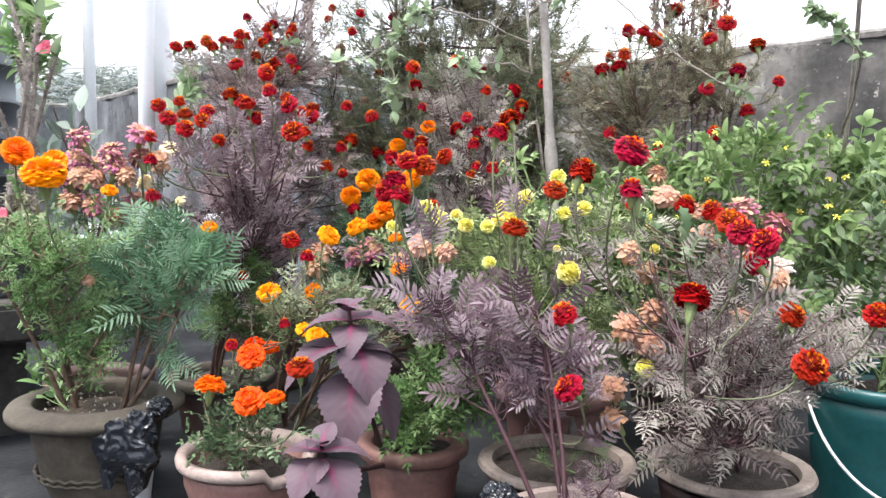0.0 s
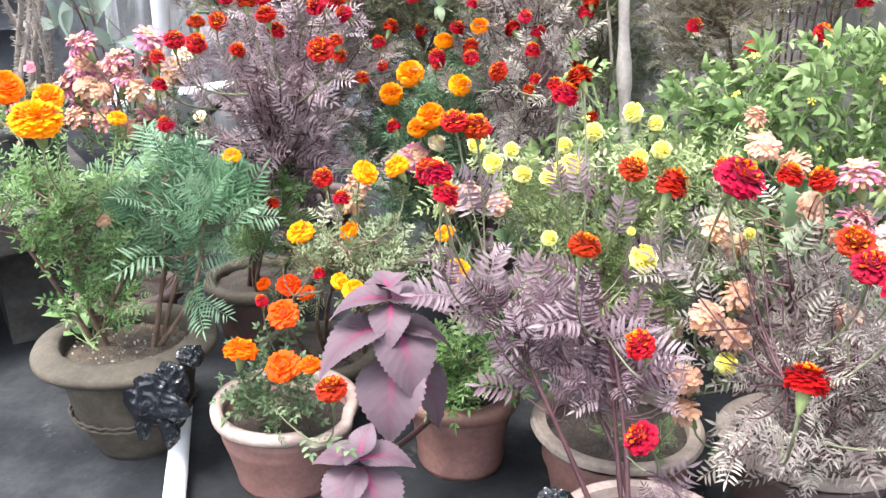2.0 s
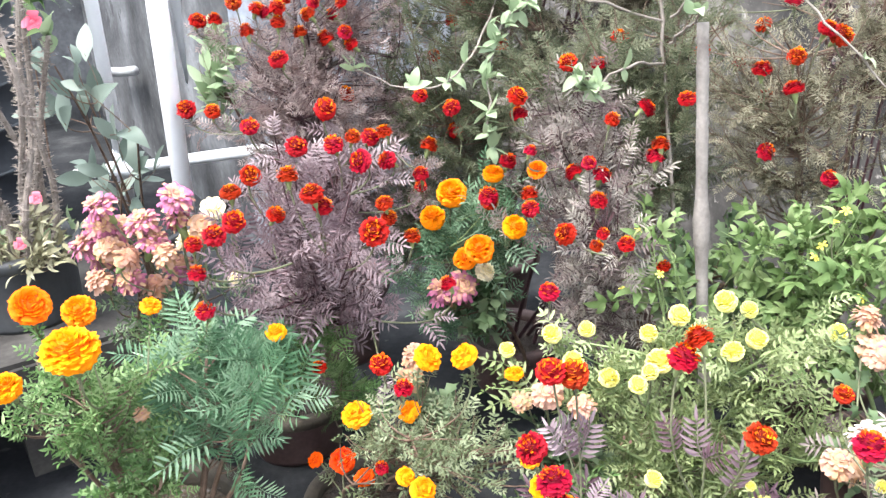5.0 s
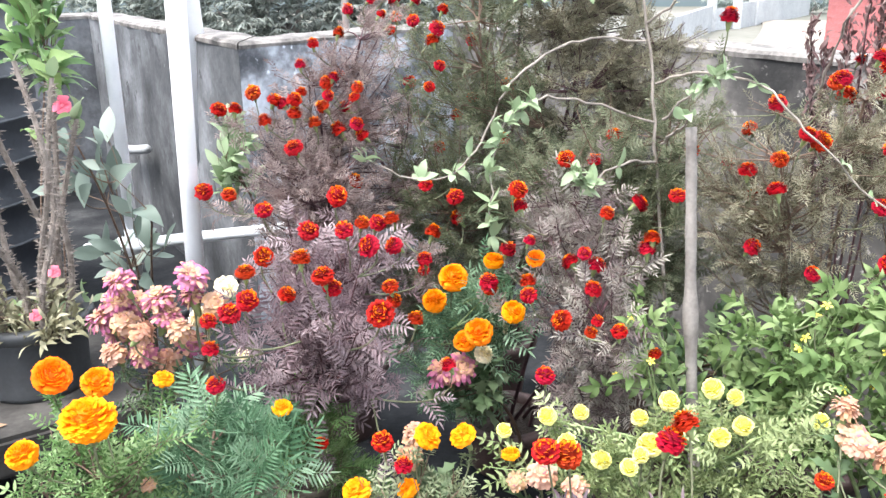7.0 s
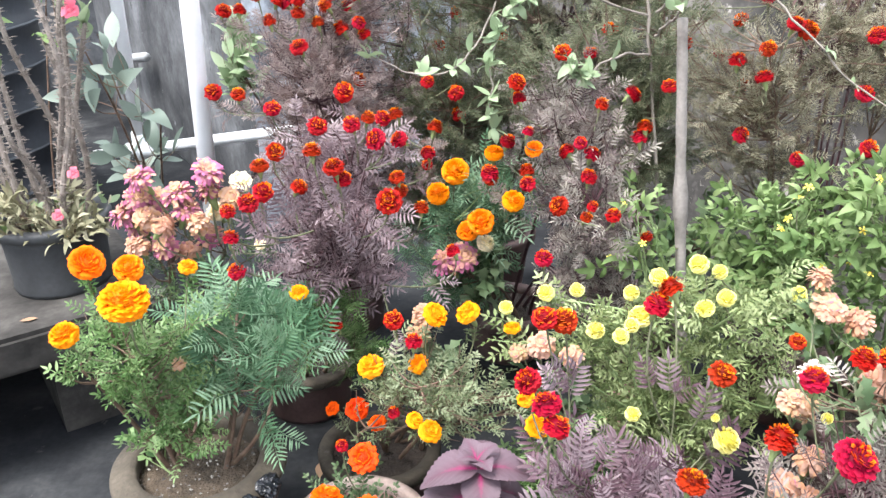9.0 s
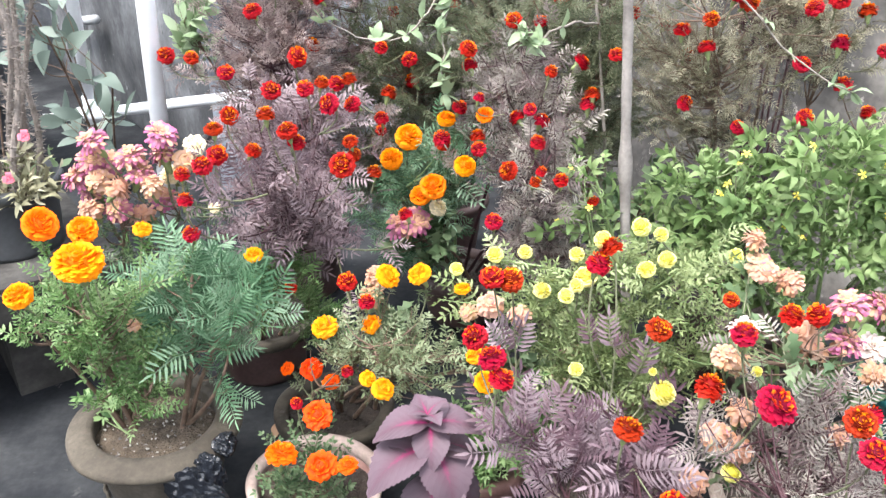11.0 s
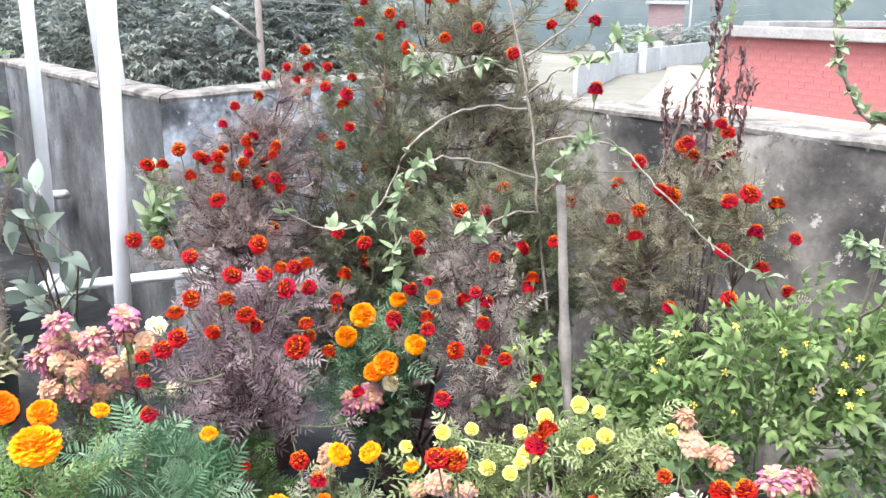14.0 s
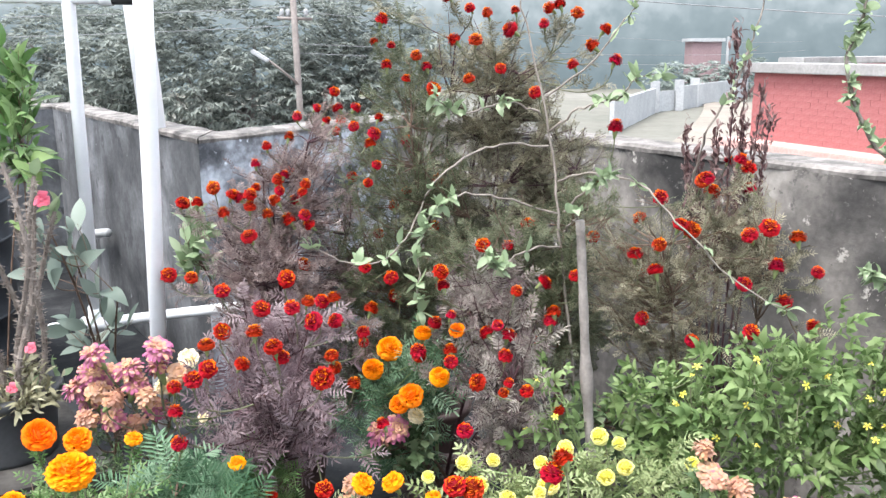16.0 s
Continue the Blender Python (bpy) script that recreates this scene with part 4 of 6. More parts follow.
bucket = pot((.93, 1.80, 0), .165, .29, .125, M["teal"], "teal plastic paint bucket with a white wire handle", name="bucket", group="buckets", lip=.012, wobble=.002, bands=((.86, .04),))
v, q = tube([(-.165 * math.cos(a), -.165 * math.sin(a) * 0.9 - .01, .25 - .19 * math.sin(a)) for a in np.linspace(0, math.pi, 24)], .0035, 6)
child("handle", mesh_of("handle", v, q, M["white_wire"], smooth=True), bucket, "white wire handle")

# black bag draped on the left pot
bag = thing("plastic_bag", (-.63, 1.595, .17), "crumpled black plastic bag hanging over the pot rim", "plastic bag")


def crumple(name, w, d, h, seed, parent, at, pinch=0.0):
    """Creased film: pleats with sharp edges running down, broken by facets."""
    bm = bmesh.new()
    bmesh.ops.create_icosphere(bm, subdivisions=5, radius=1)
    rng = np.random.default_rng(int(seed * 10))
    planes = [Vector(rng.normal(0, 1, 3)).normalized() for _ in range(26)]
    reach = rng.uniform(.72, 1.0, 26)
    for v in bm.verts:
        p = v.co.copy()
        k = min([1.15] + [r / max(.2, p.dot(n)) for n, r in zip(planes, reach) if p.dot(n) > .2])
        az = math.atan2(p.y, p.x) + .9 * noise.noise(p * 1.7 + Vector((seed, 0, 0)))
        k += .10 * (abs((az * 2.4 + p.z * 1.3 * math.sin(seed)) % 2 - 1) - .5)
        q = p * 2.6 + Vector((0, seed, 0))
        k += .07 * (1 - 3.2 * abs(noise.noise(q)))
        n = 1 - pinch * max(0, p.z)
        v.co = Vector((p.x * w * k * n, p.y * d * k * n, p.z * h * k)) + Vector(at)
    return part(name, bm, M["bag"], parent)


crumple("bag_body", .062, .030, .054, 3.1, bag, (.003, -.002, .018), .35)
crumple("bag_mouth", .028, .030, .020, 7.7, bag, (.056, .060, .080))
crumple("bag_fold", .036, .028, .042, 4.4, bag, (.028, .020, .046))
crumple("bag_tail", .018, .013, .036, 5.2, bag, (-.030, .003, -.036))
crumple("bag_tail", .021, .015, .044, 9.2, bag, (.020, .003, -.044))
pot_bag = thing("plastic_bag", (.095, 1.30, .205), "crumpled black plastic bag pushed over a pot rim", "plastic bag")
crumple("bag_lump", .036, .030, .034, 3.4, pot_bag, (0, 0, -.002))
crumple("bag_fold", .026, .022, .026, 6.1, pot_bag, (.034, -.020, -.012))
crumple("bag_tail", .022, .017, .046, 8.3, pot_bag, (-.020, -.004, -.044))
rng = np.random.default_rng(77)
vs, fs = [], []
for k in range(46):
    a, q, e = rng.uniform(0, 6.28), .125 * math.sqrt(rng.random()), rng.uniform(.0016, .0042)
    o = np.array([q * math.cos(a), q * math.sin(a), .245 * .84 + .012 * (1 - (q / .13) ** 2) + .004])
    vs += [o + e * np.array(d) * rng.uniform(.6, 1.3) for d in ((1, 0, 0), (-1, 0, 0), (0, 1, 0), (0, -1, 0), (0, 0, 1), (0, 0, -1))]
    fs += [(6 * k + i, 6 * k + j, 6 * k + m) for m in (4, 5) for i, j in ((0, 2), (2, 1), (1, 3), (3, 0))]
M["grit"] = surface("pale_soil_grit", [(0.3, (0.26, 0.24, 0.20)), (0.7, (0.52, 0.50, 0.45))], 0.9, 40, 160, 0.2)
child("grit", mesh_of("soil_grit", vs, fs, M["grit"]), left_pot, "pale grit on the soil", "stuff")

scrap = thing("plastic_bag", (.10, 1.42, .035), "small crumpled black plastic scrap on the floor", "plastic bag")
crumple("bag_body", .055, .045, .04, 2.2, scrap, (0, 0, 0))

# ---- plants in the near pots ----
grow("marigold_plant", (-.80, 1.74, .20), "tall green marigold with big orange heads", [(-.84, 1.68, .60, .075, .06, .045), (-.80, 1.65, .54, .08, .06, .05), (-.89, 1.65, .52, .045, .04, .03), (-.73, 1.70, .38, .08, .05, .05), (-.77, 1.72, .46, .10, .06, .07), (-.72, 1.72, .56, .07, .05, .06)], "herb", M["leaf_green"], M["stem_brown"], 100, 660, .048, {"orange": [(-0.73, 1.54, 0.72, 0.045), (-0.81, 1.60, 0.76, 0.033), (-0.75, 1.62, 0.74, 0.028), (-0.85, 1.55, 0.65, 0.028)], "blush": [(-0.73, 1.70, 0.50, 0.017)], "gold": [(-0.70, 1.75, 0.68, 0.020), (-0.51, 1.80, 0.60, 0.021)], "red": [(-0.610, 1.750, 0.670, 0.018)]}, 4, 1, tilt=.35, forward=.8)
grow("marigold_plant", (-.70, 1.76, .20), "feathery blue-green marigold without blooms", [(-.61, 1.79, .545, .12, .08, .055), (-.52, 1.74, .535, .07, .06, .055), (-.63, 1.79, .46, .10, .07, .06), (-.57, 1.75, .41, .05, .05, .06)], "fern_open", M["leaf_bluegreen"], M["stem_brown"], 72, 250, .088, {}, 4, 2, lean=.9, droop=-.25, forward=1.1, twist=.3)
grow("weed", (-.82, 1.79, .20), "small broad-leaved weed at the pot's edge", [(-.87, 1.80, .27, .06, .05, .05)], "oval", M["leaf_green"], M["stem_green"], 10, 34, .042, {}, 2, 3, "weed", "weeds", .003)
grow("weed", (.26, 1.57, .13), "green feathery seedlings at the pot's edge", [(.27, 1.53, .20, .05, .03, .04), (.16, 1.56, .19, .04, .03, .03)], "fern", M["leaf_green"], M["stem_green"], 9, 22, .034, {}, 2, 33, "weed", "weeds", .0025)
grow("chrysanthemum_plant", (-.88, 2.08, .17), "mauve and cream chrysanthemums past their best", [(-.76, 1.97, .62, .13, .07, .08), (-.82, 2.02, .42, .10, .07, .14)], "herb", M["leaf_mum"], M["stem_brown"], 44, 260, .046, {"mauve": [(-0.839, 1.920, 0.794, 0.037), (-0.859, 1.950, 0.744, 0.037), (-0.835, 1.980, 0.726, 0.037), (-0.702, 1.935, 0.802, 0.037), (-0.718, 1.965, 0.752, 0.037), (-0.751, 1.920, 0.727, 0.037), (-0.898, 1.950, 0.705, 0.037), (-0.887, 1.980, 0.664, 0.037), (-0.819, 1.935, 0.640, 0.037), (-0.729, 1.965, 0.649, 0.037), (-0.767, 1.920, 0.762, 0.037)], "blush": [(-0.792, 1.900, 0.702, 0.033), (-0.843, 1.930, 0.708, 0.033), (-0.781, 1.960, 0.615, 0.033), (-0.869, 1.915, 0.649, 0.033), (-0.665, 1.945, 0.740, 0.033), (-0.724, 1.900, 0.709, 0.033)], "cream": [(-0.649, 1.970, 0.768, 0.027), (-0.720, 2.000, 0.689, 0.027), (-0.610, 1.920, 0.650, 0.016)]}, 4, 4, "chrysanthemum", "chrysanthemums", tilt=.45)
grow("marigold_plant", (-.64, 2.29, .13), "purple-leaved marigold bush full of crimson heads", [(-.46, 1.97, .62, .15, .13, .13), (-.50, 2.06, .76, .15, .13, .12), (-.48, 2.05, .53, .12, .11, .09), (-.57, 1.82, .71, .06, .06, .07), (-.42, 1.86, .73, .10, .06, .07), (-.61, 1.82, .62, .04, .05, .06)], "fern_broad", M["leaf_mauve"], M["stem_purple"], 130, 760, .054, {"red": [(-0.610, 1.750, 0.790, 0.015), (-0.608, 1.741, 0.743, 0.016), (-0.571, 1.850, 0.842, 0.022), (-0.566, 1.960, 0.833, 0.023), (-0.555, 1.700, 0.826, 0.022), (-0.555, 1.799, 0.809, 0.021), (-0.508, 1.885, 0.786, 0.018), (-0.482, 1.982, 0.879, 0.024), (-0.462, 1.819, 0.881, 0.019), (-0.459, 1.871, 0.484, 0.015), (-0.425, 1.991, 0.945, 0.021), (-0.418, 1.786, 0.860, 0.023), (-0.407, 1.808, 0.831, 0.019), (-0.404, 1.927, 0.898, 0.019), (-0.382, 2.006, 0.888, 0.017), (-0.367, 2.105, 0.858, 0.019), (-0.360, 1.926, 0.867, 0.025), (-0.339, 2.105, 0.868, 0.018), (-0.323, 2.001, 0.843, 0.022), (-0.319, 1.726, 0.580, 0.021), (-0.319, 1.762, 0.802, 0.028), (-0.317, 1.886, 0.804, 0.017), (-0.311, 1.892, 0.774, 0.015), (-0.275, 1.915, 0.729, 0.017), (-0.274, 2.125, 0.774, 0.017), (-0.215, 1.915, 0.635, 0.017)]}, 3, 5, thick=.0085, forward=.8)
grow("marigold_plant", (-.62, 2.25, .13), "dark green marigold foliage low under a purple bush", [(-.50, 1.98, .43, .09, .08, .11), (-.42, 1.96, .36, .08, .07, .08)], "fern_open", M["leaf_green"], M["stem_brown"], 34, 170, .070, {}, 3, 51, forward=.5)
grow("marigold_plant", (-.40, 1.66, .12), "dwarf marigold with tangerine heads", [(-.40, 1.60, .225, .09, .07, .06), (-.41, 1.58, .19, .08, .05, .03)], "parsley", M["leaf_mum"], M["stem_brown"], 46, 170, .044, {"tangerine": [(-0.37, 1.59, 0.37, 0.032), (-0.43, 1.53, 0.33, 0.034), (-0.36, 1.53, 0.30, 0.032), (-0.31, 1.52, 0.31, 0.022)], "red": [(-0.410, 1.600, 0.390, 0.013), (-0.199, 1.206, 0.446, 0.024)]}, 4, 6, tilt=.3, thick=.004, forward=.8)
grow("marigold_plant", (-.38, 1.92, .11), "pale-leaved marigold with golden and tangerine heads", [(-.26, 1.71, .46, .14, .09, .07), (-.16, 1.66, .44, .10, .08, .08), (-.28, 1.74, .42, .09, .07, .06), (-.38, 1.69, .36, .05, .04, .03)], "herb", M["leaf_pale"], M["stem_brown"], 90, 460, .042, {"gold": [(-0.24, 1.73, 0.59, 0.028), (-0.18, 1.70, 0.61, 0.026), (-0.37, 1.74, 0.47, 0.029), (-0.28, 1.75, 0.47, 0.025), (-0.28, 1.65, 0.41, 0.019), (-0.25, 1.63, 0.40, 0.025)], "tangerine": [(-0.46, 1.77, 0.35, 0.017), (-0.41, 1.77, 0.35, 0.028), (-0.36, 1.71, 0.36, 0.021)], "red": [(-0.280, 1.700, 0.550, 0.017), (-0.320, 1.660, 0.420, 0.013)]}, 4, 7, tilt=.35)
grow("marigold_plant", (-.07, 1.73, .14), "green feathery marigold low in its pot", [(-.02, 1.67, .27, .11, .08, .09), (.02, 1.62, .36, .07, .06, .08)], "herb", M["leaf_green"], M["stem_green"], 40, 330, .062, {}, 3, 8)
grow("chrysanthemum_plant", (.60, 1.66, .14), "faded blush chrysanthemums among ashy leaves", [(.42, 1.46, .60, .16, .10, .07), (.50, 1.52, .44, .14, .09, .12)], "lobed", M["leaf_mum"], M["stem_brown"], 60, 220, .045, {"blush": [(0.40, 1.62, 0.72, 0.026), (0.41, 1.60, 0.68, 0.029), (0.46, 1.60, 0.65, 0.031), (0.45, 1.49, 0.61, 0.032), (0.48, 1.50, 0.57, 0.030), (0.32, 1.46, 0.59, 0.028), (0.58, 1.48, 0.54, 0.029), (0.36, 1.45, 0.49, 0.032), (0.31, 1.41, 0.47, 0.034), (0.35, 1.41, 0.44, 0.031), (0.49, 1.38, 0.49, 0.025), (0.29, 1.42, 0.36, 0.029), (0.29, 1.42, 0.31, 0.028), (0.41, 1.58, 0.68, 0.027), (0.36, 1.50, 0.55, 0.028), (0.46, 1.48, 0.59, 0.025)], "white": [(0.31, 1.38, 0.69, 0.029), (0.60, 1.54, 0.55, 0.035)], "mauve": [(0.52, 1.50, 0.66, 0.037), (0.60, 1.55, 0.63, 0.038), (0.53, 1.50, 0.59, 0.037)], "yellow": [(0.34, 1.40, 0.40, 0.018), (0.35, 1.40, 0.60, 0.009)]}, 4, 11, "chrysanthemum", "chrysanthemums", tilt=.5)
grow("marigold_plant", (.25, 1.94, .18), "pale green marigold crowded with lemon pompoms", [(.06, 1.68, .60, .16, .09, .08), (.24, 1.68, .60, .14, .09, .09), (.18, 1.74, .44, .20, .10, .13), (.36, 1.74, .62, .09, .07, .07), (.34, 1.68, .44, .14, .08, .13), (.16, 1.64, .40, .14, .07, .10)], "herb", M["leaf_lime"], M["stem_green"], 180, 1150, .048, {"yellow": [(0.22, 1.69, 0.71, 0.018), (0.26, 1.70, 0.69, 0.014), (0.27, 1.68, 0.65, 0.017), (0.23, 1.66, 0.64, 0.018), (0.16, 1.72, 0.67, 0.018), (0.11, 1.70, 0.65, 0.016), (0.12, 1.65, 0.63, 0.022), (0.10, 1.62, 0.63, 0.014), (0.08, 1.60, 0.62, 0.015), (0.04, 1.62, 0.62, 0.016), (0.02, 1.75, 0.63, 0.015), (-0.01, 1.65, 0.63, 0.018), (-0.04, 1.70, 0.65, 0.017), (-0.11, 1.72, 0.61, 0.015), (0.42, 1.75, 0.62, 0.016)], "gold": [(-0.10, 1.68, 0.59, 0.018)]}, 6, 12, tilt=.3, face=(0, -.35, .94), forward=.6)
grow("marigold_plant", (.19, 1.28, .16), "mauve-leaved marigold with crimson heads on long stalks", [(.05, 1.40, .48, .11, .06, .05), (.19, 1.37, .44, .12, .06, .06), (.11, 1.42, .40, .11, .07, .06), (.09, 1.43, .53, .10, .05, .035), (.05, 1.38, .30, .03, .03, .04)], "fern_big", M["leaf_purple"], M["stem_purple"], 70, 215, .064, {"yellow": [(0.21, 1.40, 0.56, 0.022), (0.19, 1.40, 0.60, 0.007), (0.08, 1.45, 0.57, 0.013)], "red": [(0.110, 1.410, 0.810, 0.019), (0.093, 1.399, 0.789, 0.021), (-0.059, 1.442, 0.744, 0.020), (-0.030, 1.450, 0.735, 0.021), (0.182, 1.366, 0.698, 0.022), (-0.087, 1.350, 0.696, 0.023), (-0.066, 1.268, 0.715, 0.023), (-0.054, 1.249, 0.694, 0.019), (0.110, 1.200, 0.650, 0.023), (0.180, 1.130, 0.440, 0.024), (0.180, 1.190, 0.530, 0.020)], "gold": [(-0.08, 1.52, 0.55, 0.020), (-0.06, 1.54, 0.48, 0.024)]}, 4, 9, thick=.0048, forward=.9, twist=.35)
grow("marigold_plant", (.24, 1.27, .16), "small mauve marigold seedling low in its pot", [(.25, 1.27, .24, .05, .04, .05)], "fern", M["leaf_purple"], M["stem_purple"], 9, 34, .040, {}, 3, 40, thick=.004, forward=.6)
grow("marigold_plant", (.55, 1.60, .14), "ashy-leaved marigold with large crimson heads", [(.40, 1.24, .46, .14, .11, .12), (.50, 1.32, .46, .14, .12, .13), (.44, 1.40, .40, .18, .12, .12), (.38, 1.36, .56, .13, .09, .07), (.46, 1.36, .30, .12, .08, .06)], "fern", M["leaf_ash"], M["stem_purple"], 150, 640, .060, {"red": [(0.200, 1.180, 0.730, 0.020), (0.253, 1.107, 0.758, 0.029), (0.410, 1.200, 0.660, 0.025), (0.410, 1.150, 0.650, 0.024), (0.430, 1.120, 0.640, 0.024), (0.300, 1.350, 0.700, 0.020), (0.410, 1.450, 0.670, 0.021), (0.460, 1.470, 0.660, 0.020), (0.330, 1.500, 0.670, 0.014), (0.311, 1.015, 0.584, 0.027), (0.490, 1.100, 0.480, 0.029), (0.620, 1.200, 0.530, 0.024), (0.520, 1.250, 0.520, 0.026), (0.480, 1.300, 0.590, 0.021)]}, 5, 10, forward=.8)

grow("chrysanthemum_plant", (-.34, 1.96, .11), "faded blush chrysanthemums low between marigold plants", [(-.22, 1.80, .42, .08, .06, .07), (.0, 1.70, .42, .09, .06, .07)], "lobed", M["leaf_mum"], M["stem_brown"], 40, 190, .045, {"blush": [(-0.27, 1.80, 0.55, 0.031), (-0.28, 1.78, 0.52, 0.032), (-0.05, 1.64, 0.58, 0.030), (-0.00, 1.62, 0.57, 0.026), (-0.09, 1.66, 0.55, 0.023)]}, 4, 28, "chrysanthemum", "chrysanthemums", tilt=.5)

# ---- plants behind ----
grow("chrysanthemum_plant", (-.09, 2.50, .14), "mauve and cream chrysanthemums low among marigolds", [(-.20, 2.16, .46, .08, .07, .08)], "lobed", M["leaf_mum"], M["stem_brown"], 20, 130, .055, {"mauve": [(-0.24, 2.15, 0.50, 0.046), (-0.20, 2.13, 0.52, 0.046)], "cream": [(-0.15, 2.14, 0.55, 0.026)]}, 3, 13, "chrysanthemum", "chrysanthemums", tilt=.4)
grow("marigold_plant", (-.12, 2.60, .14), "green marigold with heavy orange pompoms", [(-.18, 2.28, .58, .12, .09, .12), (-.10, 2.24, .64, .10, .08, .09), (-.25, 2.36, .42, .16, .10, .14)], "fern", M["leaf_bluegreen"], M["stem_green"], 70, 560, .07, {"orange": [(-0.26, 2.20, 0.65, 0.032), (-0.22, 2.24, 0.69, 0.037), (-0.16, 2.10, 0.62, 0.035), (-0.19, 2.12, 0.59, 0.029), (-0.09, 2.02, 0.70, 0.027), (-0.13, 2.10, 0.78, 0.023), (-0.05, 2.00, 0.82, 0.020)]}, 4, 14, tilt=.35)
grow("marigold_plant", (-.05, 2.56, .14), "ashy mauve marigold dotted with small crimson heads", [(.06, 1.98, .70, .11, .11, .11), (.02, 2.06, .82, .14, .11, .09), (.08, 2.02, .56, .10, .10, .12), (.04, 2.12, .90, .14, .11, .08)], "fern_broad", M["leaf_ash"], M["stem_purple"], 150, 860, .050, {"red": [(-0.140, 2.051, 0.752, 0.020), (-0.137, 2.051, 0.741, 0.018), (-0.101, 2.096, 0.807, 0.018), (-0.085, 2.001, 0.956, 0.020), (-0.082, 2.029, 0.917, 0.018), (-0.065, 1.972, 0.785, 0.017), (-0.064, 1.949, 0.765, 0.017), (-0.063, 1.977, 0.864, 0.013), (-0.035, 1.860, 0.643, 0.020), (-0.009, 1.863, 0.751, 0.023), (0.015, 2.002, 0.814, 0.019), (0.040, 1.974, 0.840, 0.014), (0.050, 1.901, 0.711, 0.013), (0.056, 1.947, 0.779, 0.018), (0.062, 1.910, 0.730, 0.013), (0.068, 2.005, 0.807, 0.019), (0.085, 2.022, 0.905, 0.015), (0.097, 1.874, 0.726, 0.016), (0.157, 1.987, 0.847, 0.018), (0.166, 1.987, 0.867, 0.018), (0.174, 1.936, 0.654, 0.015)]}, 4, 15, forward=.8)
grow("marigold_plant", (-.62, 2.74, .21), "russet marigold bush with small crimson heads", [(-0.56, 2.33, 0.88, 0.16, 0.13, 0.15), (-0.5, 2.41, 0.66, 0.18, 0.14, 0.16)], "fern_fine", M["leaf_russet"], M["stem_purple"], 190, 2300, .046, {"red": [(-0.774, 2.250, 0.885, 0.025), (-0.720, 2.355, 1.052, 0.018), (-0.701, 2.198, 0.892, 0.019), (-0.632, 2.276, 1.039, 0.017), (-0.620, 2.170, 0.866, 0.020), (-0.574, 2.316, 1.049, 0.018), (-0.560, 2.226, 0.989, 0.025), (-0.536, 2.342, 1.023, 0.018), (-0.461, 2.407, 0.872, 0.021), (-0.432, 2.360, 0.990, 0.017), (-0.286, 2.239, 0.708, 0.014), (-0.265, 2.255, 0.794, 0.021)]}, 5, 16)
grow("marigold_plant", (-.58, 2.78, .21), "russet marigold bush with crimson heads on thin stalks", [(-0.52, 2.47, 1.05, 0.17, 0.11, 0.13), (-0.44, 2.51, 1.18, 0.12, 0.1, 0.1), (-0.42, 2.55, 0.9, 0.18, 0.13, 0.18), (-0.64, 2.55, 0.7, 0.16, 0.1, 0.2)], "fern_fine", M["leaf_russet"], M["stem_purple"], 210, 2500, .045, {"red": [(-0.757, 2.355, 1.051, 0.023), (-0.699, 2.435, 1.077, 0.020), (-0.631, 2.371, 1.069, 0.019), (-0.614, 2.371, 1.060, 0.018), (-0.582, 2.437, 1.142, 0.015), (-0.575, 2.398, 1.084, 0.015), (-0.572, 2.316, 1.078, 0.018), (-0.541, 2.398, 1.193, 0.015), (-0.529, 2.634, 1.094, 0.016), (-0.516, 2.342, 1.059, 0.018), (-0.515, 2.398, 1.104, 0.018), (-0.507, 2.370, 1.079, 0.015), (-0.499, 2.400, 1.116, 0.015), (-0.490, 2.448, 1.212, 0.015), (-0.487, 2.364, 1.004, 0.021), (-0.481, 2.438, 1.042, 0.019), (-0.475, 2.498, 1.261, 0.015), (-0.443, 2.338, 1.080, 0.014), (-0.443, 2.360, 1.016, 0.017), (-0.436, 2.353, 1.099, 0.016), (-0.421, 2.499, 1.283, 0.013), (-0.411, 2.787, 1.193, 0.017), (-0.396, 2.499, 1.249, 0.013), (-0.395, 2.787, 1.227, 0.017), (-0.372, 2.499, 1.326, 0.015), (-0.366, 2.500, 1.282, 0.017)]}, 5, 17)
